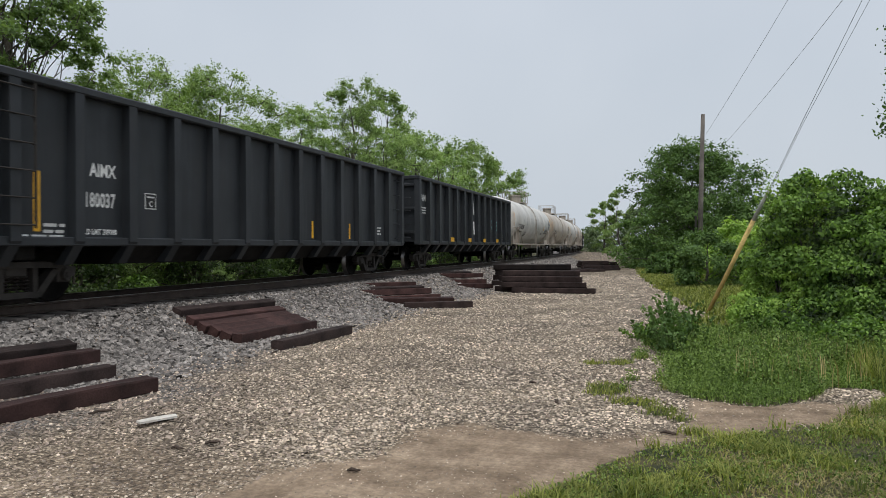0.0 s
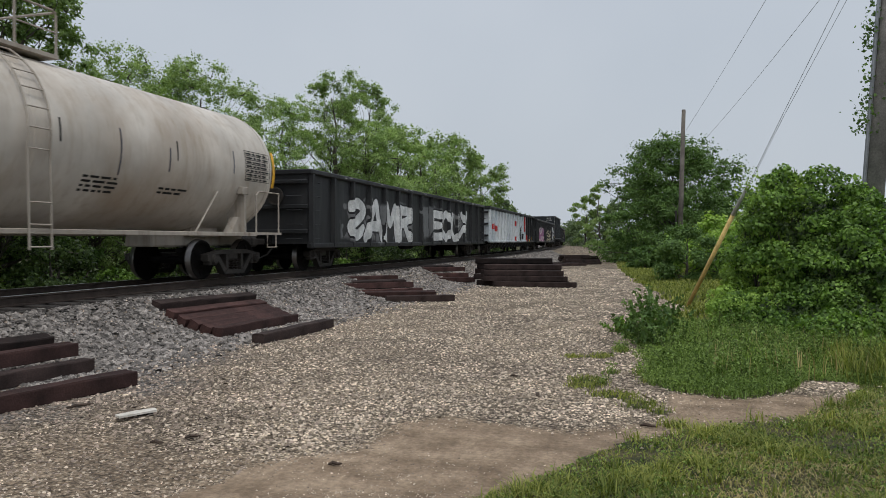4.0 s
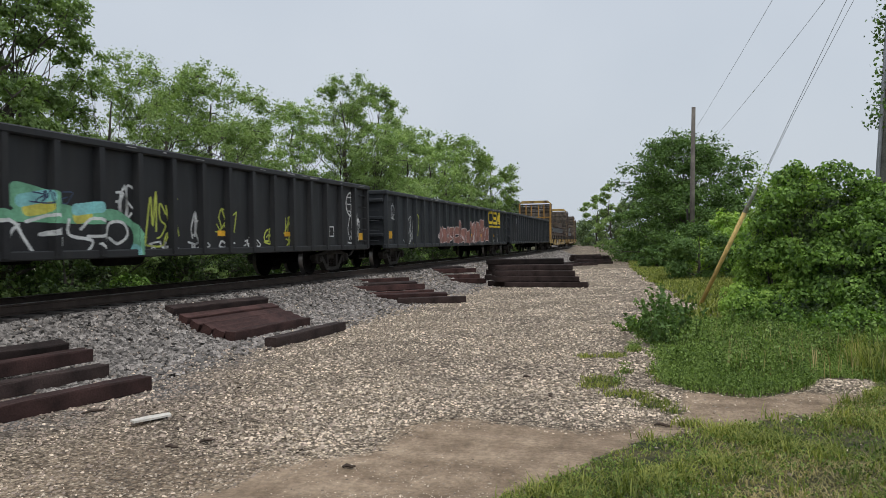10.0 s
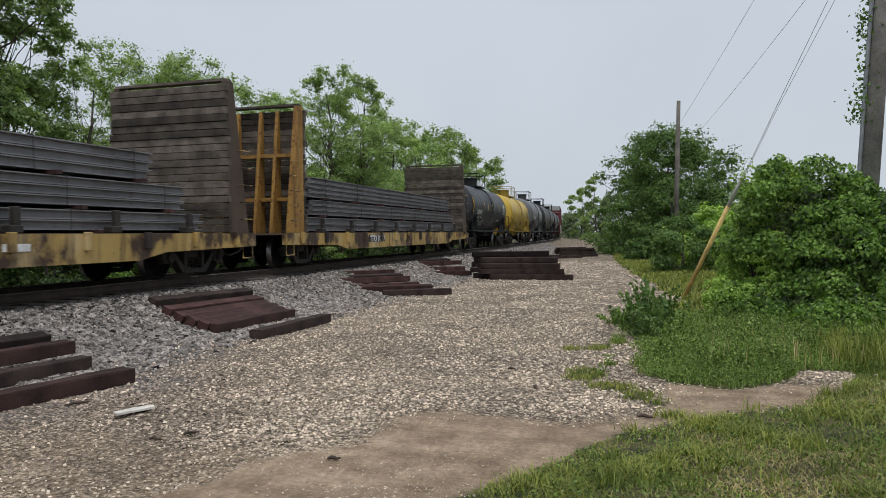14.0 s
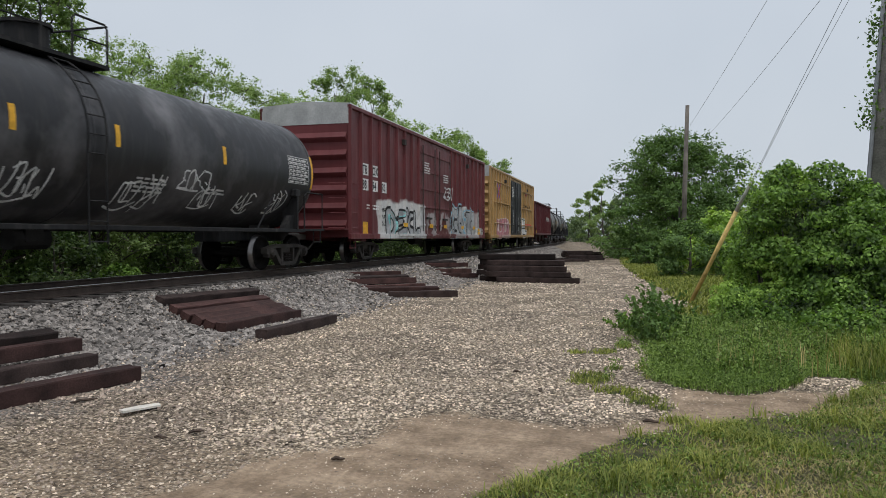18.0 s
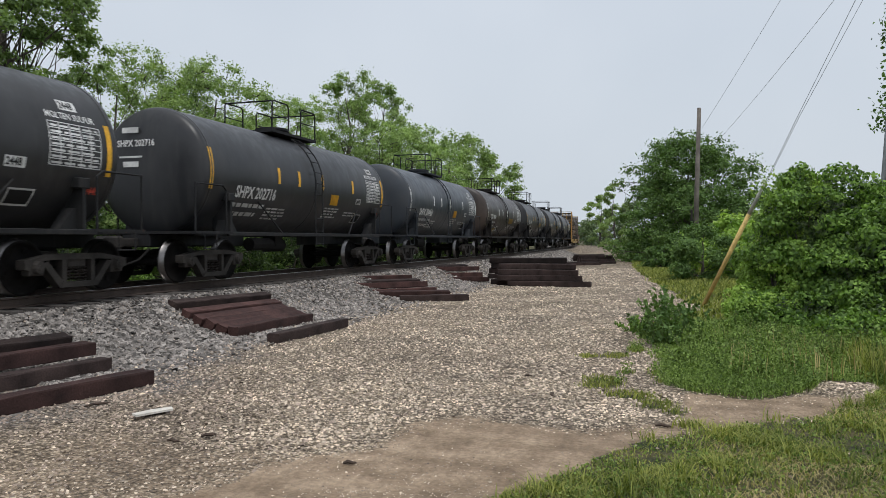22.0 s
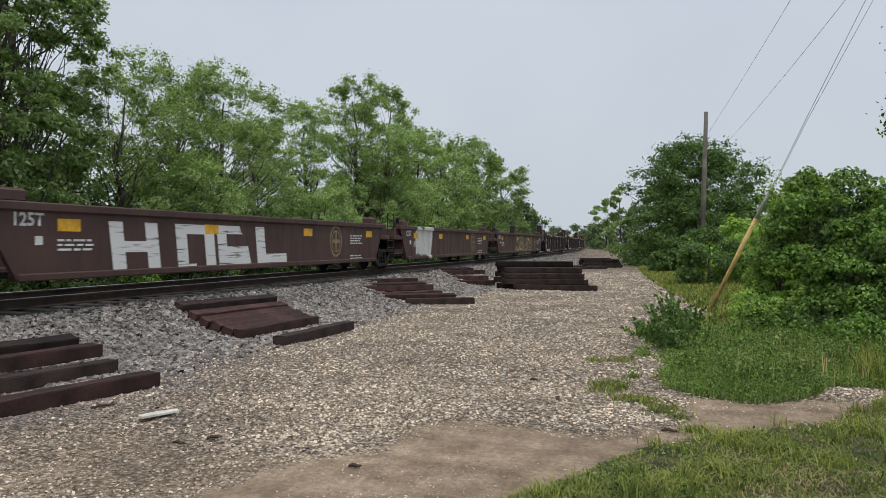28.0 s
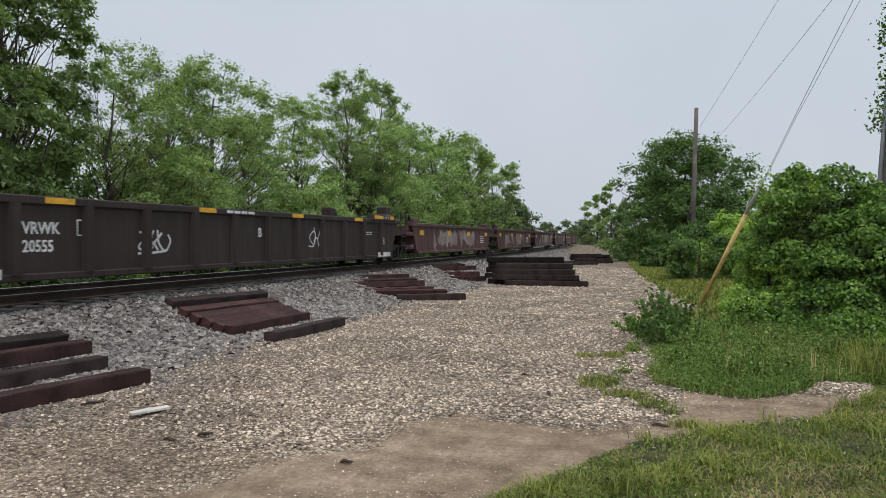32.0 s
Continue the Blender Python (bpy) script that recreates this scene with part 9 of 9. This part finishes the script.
        w = (2.75 - 2 * x_in) / n_bundle
        for j in range(n_bundle):
            x0 = -1.375 + x_in + w * j
            for r in range(rows):
                jig = rng.uniform(0, 0.25)
                for q in range(3):
                    xa = x0 + (w - 0.06) * q / 3
                    xb = x0 + (w - 0.06) * (q + 1) / 3 - 0.012
                    za, zb = z + r * hh, z + (r + 1) * hh - 0.012
                    t = 0.02
                    bm = bmesh.new()
                    prism(bm, [(xa, za), (xb, za), (xb, za + t), (xa + (xb - xa) * 0.62, za + t), (xa + (xb - xa) * 0.62, zb - t), (xb, zb - t), (xb, zb), (xa, zb), (xa, zb - t), (xa + (xb - xa) * 0.38, zb - t), (xa + (xb - xa) * 0.38, za + t), (xa, za + t)], "y", y0 + jig, y1 - jig)
                    part("steel_beam", bm, steel[kind], car)
            for k in range(6):
                bm = bmesh.new()
                y = y0 + 0.8 + (y1 - y0 - 1.6) * k / 5 + rng.uniform(-0.3, 0.3)
                tube(bm, [(x0 - 0.01, y, z - 0.01), (x0 - 0.01, y, z + h), (x0 + w - 0.05, y + 0.03, z + h), (x0 + w - 0.05, y + 0.03, z - 0.01), (x0 - 0.01, y, z - 0.01)], 0.012, 4)
                part("strap", bm, M["steel_dark"], car)
        z += h + 0.07
    return car, b


def make_flats():
    c, b = flat_car(337.5, 23.2, "yellow bulkhead flat car stacked with rusty steel beams", 1, (("rust", 0.62, 0.0, 0.2), ("grey", 0.5, 0.05, 0.8), ("rust", 0.55, 0.1, 2.2)), cap=True)
    writing("TTPX 80480", 0.28, -b + 6.1, 0.68, M["white_letter"], c, 1.558)
    plate(b - 5.2, b - 3.3, 0.62, 0.9, M["black_letter"], c, 1.556, "logo_field")
    for k in range(3):
        plate(b - 5.05 + 0.55 * k, b - 4.6 + 0.55 * k, 0.8, 0.87, M["white_letter"], c, 1.562, "logo_bar")
        plate(b - 4.9 + 0.55 * k, b - 4.76 + 0.55 * k, 0.66, 0.8, M["white_letter"], c, 1.562, "logo_bar")
    for yy in (b - 2.5, b - 0.9):
        plate(yy, yy + 0.5, 0.78, 0.9, M["yellow_mark"], c, 1.558, "reflector")
    writing("GSH72A", 0.24, b - 9.5, 0.7, M["black_letter"], c, 1.558)
    c, b = flat_car(359.4, 21.9, "yellow bulkhead flat car loaded with grey steel sections", 2, (("grey", 0.36, 0.0, 0.3), ("grey", 0.5, 0.05, 1.4), ("grey", 0.55, 0.1, 3.0)), dark_front=True)
    bars(b - 8.0, 0.7, 1.5, 1, M["white_letter"], c, 1.558, 0.12, 0.3, 203)
    c, b = flat_car(381.5, 22.1, "yellow bulkhead flat car loaded with dark steel channels", 3, (("grey", 0.4, 0.0, 0.2), ("grey", 0.45, 0.05, 1.0), ("grey", 0.6, 0.1, 1.6)))
    writing("TTPX 80557", 0.28, -b + 6.1, 0.68, M["white_letter"], c, 1.558)
    c, b = flat_car(647.4, 23.2, "yellow bulkhead flat car carrying tan steel beams", 4, (("tan", 0.6, 0.0, 0.2), ("tan", 0.55, 0.05, 0.9), ("tan", 0.52, 0.1, 1.6)), tall=4.4)
    writing("TTPX 805197", 0.28, -b + 6.05, 0.68, M["white_letter"], c, 1.558)
    writing("TTPX 805197", 0.24, 0.1, 3.95, M["white_letter"], c, -b + 0.3, "end")


make_flats()


# ---- well cars ----
M["pole_grey"] = plain("worn_pale_paint", (0.36, 0.34, 0.31), 0.6, 0, 0.35, 6, 30, 0.05)


def well_car(rear, length, low, top, paint, label, seed, ribs=0, front=True, art=(), letter="white_letter", deep=0.1, stands=False):
    car, b = new_car("well_car", length, label, "well car", rear, 0 if not front else 0, (0, 0))
    b = length / 2 - 0.35
    bogie(car, -length / 2 + 0.05)
    mat = car_paint(f"well_paint_{seed}", paint, 0.6, amount=0.35, dirt=(0.05, 0.04, 0.035), rust=(0.13, 0.06, 0.035), rust_at=0.68, art=art)
    we = b - 1.1
    for s in (1, -1):
        bm = bmesh.new()
        prism(bm, [(-we - 0.7, top), (we + 0.7, top), (we + 0.3, low + 0.5), (we, low), (-we, low), (-we - 0.3, low + 0.5)], "x", *sorted((s * 1.42, s * 1.5)))
        part("well_side", bm, mat, car)
        bm = bmesh.new()
        box(bm, *sorted((s * 1.36, s * 1.56)), -b + 0.3, b - 0.3, top - 0.12, top + 0.02, 0.02)
        part("top_chord", bm, mat, car)
        bm = bmesh.new()
        box(bm, *sorted((s * 1.3, s * 1.56)), -we, we, low - 0.02, low + 0.1, 0.02)
        part("bottom_chord", bm, mat, car)
        for k in range(ribs):
            y = -we + 1.0 + (2 * we - 2.0) * k / max(1, ribs - 1)
            bm = bmesh.new()
            prism(bm, [(s * 1.49, y - 0.12), (s * (1.5 + deep), y - 0.07), (s * (1.5 + deep), y + 0.07), (s * 1.49, y + 0.12)][::s], "z", low + 0.08, top - 0.1)
            part("rib", bm, mat, car)
    for e in (-1, 1):
        bm = bmesh.new()
        box(bm, -1.45, 1.45, *sorted((e * (we + 0.3), e * (we + 0.22))), low + 0.35, top - 0.1)
        part("well_end", bm, mat, car)
        bm = bmesh.new()
        box(bm, -1.5, 1.5, *sorted((e * (we + 0.3), e * (b + 0.15))), 1.02, 1.16, 0.02)
        box(bm, -0.4, 0.4, *sorted((e * (we + 0.2), e * (b + 0.3))), 0.72, 1.05, 0.03)
        part("end_platform", bm, mat, car)
        bm = bmesh.new()
        prism(bm, [(e * (we + 0.3), 1.1), (e * (b - 0.2), 1.1), (e * (b - 0.3), top + 0.08), (e * (we + 0.6), top + 0.08)][::e], "x", 1.28, 1.4)
        prism(bm, [(e * (we + 0.3), 1.1), (e * (b - 0.2), 1.1), (e * (b - 0.3), top + 0.08), (e * (we + 0.6), top + 0.08)][::e], "x", -1.4, -1.28)
        part("end_gusset", bm, mat, car)
        for s in (-1, 1):
            bm = bmesh.new()
            box(bm, *sorted((s * 1.15, s * 1.45)), *sorted((e * (we - 0.25), e * (we + 0.25))), top, top + 0.22, 0.04)
            part("container_guide", bm, mat, car)
    bm = bmesh.new()
    for k in range(6):
        y = -we + 0.6 + (2 * we - 1.2) * k / 5
        box(bm, -1.4, 1.4, y - 0.15, y + 0.15, low, low + 0.1)
    part("well_floor", bm, M["under"], car)
    # gear at the joint between two wells
    yj = -length / 2 + 0.05
    for s in (-1, 1):
        bm = bmesh.new()
        tube(bm, [(s * 1.42, yj - 0.28, 0.6), (s * 1.42, yj - 0.28, top + 0.4), (s * 1.42, yj + 0.28, top + 0.4), (s * 1.42, yj + 0.28, 0.6)], 0.022, 6)
        part("end_ladder", bm, M["steel_dark"], car)
        for z in np.linspace(0.75, top + 0.2, 5):
            bm = bmesh.new()
            tube(bm, [(s * 1.42, yj - 0.28, z), (s * 1.42, yj + 0.28, z)], 0.018, 5)
            part("rung", bm, M["steel_dark"], car)
    bm = bmesh.new()
    lathe(bm, [(-0.03, 0.22), (0.03, 0.22), (0.03, 0.17), (-0.03, 0.17)], 14, "x")
    hb = part("hand_brake", bm, M["steel_dark"], car, "hand brake wheel")
    hb.location = (1.35, yj + 0.75, top + 0.1)
    if stands:
        for s in (-1, 1):
            for y, h in ((-b + 0.55, 0.75), (b - 0.7, 0.5)):
                bm = bmesh.new()
                box(bm, *sorted((s * 0.9, s * 1.25)), y - 0.25, y + 0.25, top - 0.3, top + h, 0.04)
                part("container_stand", bm, mat, car)
        bm = bmesh.new()
        for y in (-b - 0.1, -b + 0.3):
            tube(bm, [(1.4, y, 1.0), (1.4, y, top + 0.85)], 0.02, 6)
        part("guard_pole", bm, M["pole_grey"], car, "pale guard poles")
    return car, b, we


def make_wells():
    brown = (0.078, 0.044, 0.038)
    scr = [(0.58, 0.58, 0.57), (0.105, 0.052, 0.045), (0.52, 0.52, 0.52)]
    rears = (663.3, 677.5, 693.9, 709.0, 727.4)
    front = 647.4
    for i, rear in enumerate(rears):
        ln = rear - front
        front = rear
        art = ()
        if i == 1:
            art = (paint_patch(-6.6, 3.6, 0.45, 1.45, [(0.3, 0.42, 0.45), (0.1, 0.05, 0.045), (0.1, 0.05, 0.045), (0.5, 0.52, 0.53)], 0.3, 1.1, (0.2, 0.16, 0.16), 0.7, 2.2),)
        if i == 3:
            art = (paint_patch(-5.2, -3.2, 0.4, 1.5, [(0.6, 0.6, 0.57), (0.62, 0.61, 0.58)], 0.6, 1.5, None, 1.0, 2.0),)
        c, b, we = well_car(rear, ln, 0.33, 1.5, brown, "red-brown container well car, empty, with graffiti", 1 + i, 0, art=art)
        x = 1.504
        for y in (-we + 0.75, -2.2, 2.0, we - 0.75):
            plate(y, y + 0.47, 1.08, 1.28, M["yellow_mark"], c, x, "reflector")
        writing("125T", 0.28, -we - 0.1, 1.16, M["white_letter"], c, x)
        plate(-we + 0.32, -we + 0.46, 0.86, 1.0, M["white_mark"], c, x, "number_board")
        bars(-we + 0.75, 0.92, 0.75, 3, M["white_letter"], c, x, 0.035, 0.075, 220 + i)
        bars(we - 1.9, 1.1, 0.85, 4, M["white_letter"], c, x, 0.035, 0.075, 230 + i)
        bars(we - 1.9, 0.5, 0.85, 2, M["white_letter"], c, x, 0.035, 0.075, 235 + i)
        bm = bmesh.new()
        yy = we - 2.85
        circ = lambda r: [(yy + r * 0.85 * math.cos(k * math.tau / 24), 0.95 + r * math.sin(k * math.tau / 24)) for k in range(25)]
        ribbon(bm, circ(0.42), 0.06, x)
        ribbon(bm, circ(0.3), 0.04, x)
        ribbon(bm, [(yy - 0.25, 0.95), (yy + 0.25, 0.95)], 0.1, x + 0.002)
        ribbon(bm, [(yy, 0.66), (yy, 1.24)], 0.1, x + 0.003)
        part("round_emblem", bm, M["faded_emblem"], c, "faded round cross emblem")
        if i == 2:
            for k, lk in enumerate("HOBL"):
                bm = bmesh.new()
                y0 = (-4.85, -3.1, -1.75, -0.25)[k]
                polys = {"H": [[(0, 0), (0.35, 0), (0.35, 1), (0, 1)], [(0.35, 0.4), (0.95, 0.4), (0.95, 0.62), (0.35, 0.62)], [(0.95, 0), (1.3, 0), (1.3, 1), (0.95, 1)]], "O": [[(0, 0), (0.35, 0), (0.35, 1), (0, 1)], [(0.35, 0.78), (0.95, 0.78), (0.95, 1), (0.35, 1)], [(0.35, 0.0), (0.6, 0.0), (0.6, 0.12), (0.35, 0.12)], [(0.95, 0), (1.3, 0), (1.3, 1), (0.95, 1)]], "B": [[(0, 0), (0.35, 0), (0.35, 1), (0, 1)], [(0.35, 0.8), (1.0, 0.8), (0.9, 1), (0.35, 1)], [(0.35, 0), (1.3, 0), (1.2, 0.5), (0.35, 0.5)]], "L": [[(0, 0), (0.4, 0), (0.4, 1), (0, 1)], [(0.4, 0), (1.4, 0), (1.4, 0.3), (0.4, 0.3)]]}[lk]
                for p in polys:
                    prism(bm, [(y0 + 0.95 * u - 0.12 * (v - 0.5), 0.37 + 0.9 * v) for u, v in p], "x", x, x + 0.003)
                part("roller_letter", bm, M["roller"], c, "white rolled-on graffiti letter")
        if i == 4:
            for k in range(4):
                scrawl(c, -2.6 + 1.6 * k, 0.55, 1.5, 0.8, M["tan_letter"], 240 + k, x, 0.05, 4)
    dark = (0.038, 0.026, 0.024)
    for i, rear in enumerate((746.7, 766.1, 787.0)):
        ln = rear - front
        front = rear
        c, b, we = well_car(rear, ln, 0.27, 1.55, dark, "dark brown ribbed container well car, empty", 20 + i, 12, stands=True)
        x = 1.504
        for k, y in enumerate(np.linspace(-we + 3.0, we - 3.2, 4)):
            plate(y, y + 0.6, 1.455, 1.55, M["yellow_mark"], c, 1.562, "reflector")
            if k == 1:
                bars(y + 1.0, 1.47, 1.2, 1, M["white_letter"], c, 1.562, 0.06, 0.1, 246 + i)
        for e in (-1, 1):
            bm = bmesh.new()
            box(bm, 1.4, 1.6, *sorted((e * (we - 1.9), e * (we + 0.2))), 1.5, 1.72, 0.02)
            part("raised_chord", bm, M["well_dark"], c)
            for q, w in ((0.1, 0.7), (1.5, 0.35)):
                y0 = e * (we + 0.1) if e < 0 else we - 1.8
                plate(y0 + q, y0 + q + w, 1.57, 1.68, M["yellow_mark"], c, 1.604, "reflector")
            y0 = -we - 0.1 if e < 0 else we - 1.8
            for q, w in enumerate(("53", "48", "45")):
                writing(w, 0.13, y0 + 0.84 + 0.22 * q, 1.58, M["white_letter"], c, 1.604, stretch=0.8)
        writing("VRWK", 0.26, -we + 2.62, 0.98, M["white_letter"], c, x, stretch=0.95)
        writing("20555", 0.26, -we + 2.62, 0.7, M["white_letter"], c, x, stretch=0.92)
        writing("125T", 0.36, -we + 0.05, 0.56, M["white_letter"], c, x, stretch=0.85)
        writing("53", 0.32, we - 0.9, 0.72, M["white_letter"], c, x)
        writing("20", 0.15, -we + 1.75, 1.3, M["white_letter"], c, x)
        writing("40", 0.15, -we + 1.75, 1.12, M["white_letter"], c, x)
        writing("ACB"[i], 0.3, 0.3, 0.95, M["white_letter"], c, x)
        plate(-we + 0.15, -we + 1.0, 0.3, 0.43, M["white_letter"], c, 1.562, "notice_strip")
        plate(-we + 1.05, -we + 2.2, 0.3, 0.45, M["white_letter"], c, 1.562, "notice_strip")
        plate(we - 1.3, we - 0.2, 0.3, 0.45, M["white_letter"], c, 1.562, "notice_strip")
        bars(-we + 0.08, 1.2, 0.75, 4, M["white_letter"], c, x, 0.03, 0.065, 250 + i)
        bars(-we + 1.25, 1.2, 0.35, 5, M["white_letter"], c, x, 0.03, 0.065, 260 + i)
        bars(we - 2.2, 1.1, 0.6, 2, M["white_letter"], c, x, 0.03, 0.065, 299 + i)
        plate(-we + 3.7, -we + 4.0, 0.95, 1.22, M["white_letter"], c, x, "stencil_frame")
        plate(-we + 3.72, -we + 3.98, 0.97, 1.20, M["black_letter"], c, x + 0.004, "stencil_field")
        scrawl(c, -we + 5.2, 0.68, 0.75, 0.35, M["spray_white"], 280 + i, x, 0.06, 3)
        scrawl(c, 2.9, 0.75, 0.5, 0.4, M["spray_white"], 290 + i, x, 0.05, 2)
        if i == 1:
            scrawl(c, -we + 4.1, 0.78, 0.8, 0.4, M["spray_white"], 285, x, 0.05, 3)
    for i in range(9):
        rear = front + 15.3
        c, b, we = well_car(rear, 15.3, 0.33, 1.5, brown if i % 2 else (0.09, 0.048, 0.042), "red-brown container well car, empty", 30 + i, 0, art=(paint_patch(-4, 3, 0.6, 1.2, [(0.35, 0.3, 0.28), (0.1, 0.05, 0.045), (0.45, 0.42, 0.4)], 0.5, 0.9, None, 0.6, i * 1.7),) if i < 3 else ())
        front = rear
        for y in (-we + 0.3, -1.9, 1.6, we - 0.8):
            plate(y, y + 0.55, 1.05, 1.25, M["yellow_mark"], c, 1.504, "reflector")
        data_print(c, we - 1.9, 1.0, 1.504, 300 + i, w=0.9, rows=4)


M["well_dark"] = car_paint("well_chord_paint", (0.048, 0.033, 0.03), 0.6, amount=0.4, dirt=(0.05, 0.04, 0.035))
M["faded_emblem"] = plain("faded_emblem_paint", (0.3, 0.22, 0.12), 0.7, 0, 0.4, 5, 25, 0.0)


def roller_paint():
    """White house paint rolled on in rough back-and-forth strokes."""
    m, nt, b, vec = start_material("rolled_white_paint", 0.7)
    f = noise_tex(nt, vec, 1.0, 3.0, 0.5, (1.0, 1.6, 22.0))
    nt.links.new(ramp_between(nt, f, (0.12, 0.075, 0.07), (0.7, 0.7, 0.68), 0.3, 0.44), b.inputs["Base Color"])
    return m


M["roller"] = roller_paint()
make_wells()


# ---- the train's run ----
def run(t):
    """How far the train has come at t seconds: it slows a little."""
    return 25.01 * t - 0.038 * t * t


def motions():
    stops = [0.5 * k for k in range(65)]
    for car, rear, length in TRAIN:
        mid = rear - length / 2
        half = max(2.0, length / 2 - 2.4)
        rows = []
        for t in stops:
            s = mid - run(t)
            x0, y0, _ = line_at(s - half)
            x1, y1, _ = line_at(s + half)
            a = math.atan2(-(x1 - x0), y1 - y0)
            rows.append((t, Matrix.Translation(((x0 + x1) / 2, (y0 + y1) / 2, RAIL)) @ Matrix.Rotation(a, 4, "Z")))
        walk(car, rows)
    # the wheels turn while their car goes by
    for ob, car, y_on_car, y_on_bogie in WHEELSETS:
        rear, length = next((r, n) for c, r, n in TRAIN if c == car)
        u = rear - length / 2 + y_on_car
        inside = [k for k in range(961) if 7.0 < u - run(k / FPS) < 48.0]
        spot = Matrix.Translation((0, y_on_bogie, 0.457))
        turn = random.uniform(0, 1)
        rows = [(0.0, spot @ Matrix.Rotation(turn, 4, "X"))]
        for k in inside:
            if k == 0:
                continue
            if rows and k - 1 == inside[0] - 1 and k - 1 > 0:
                rows.append(((k - 1) / FPS, spot @ Matrix.Rotation(turn, 4, "X")))
            turn += radians(84)
            rows.append((k / FPS, spot @ Matrix.Rotation(turn, 4, "X")))
        if rows[-1][0] < 32.0:
            rows.append((32.0, rows[-1][1]))
        walk(ob, rows)


motions()
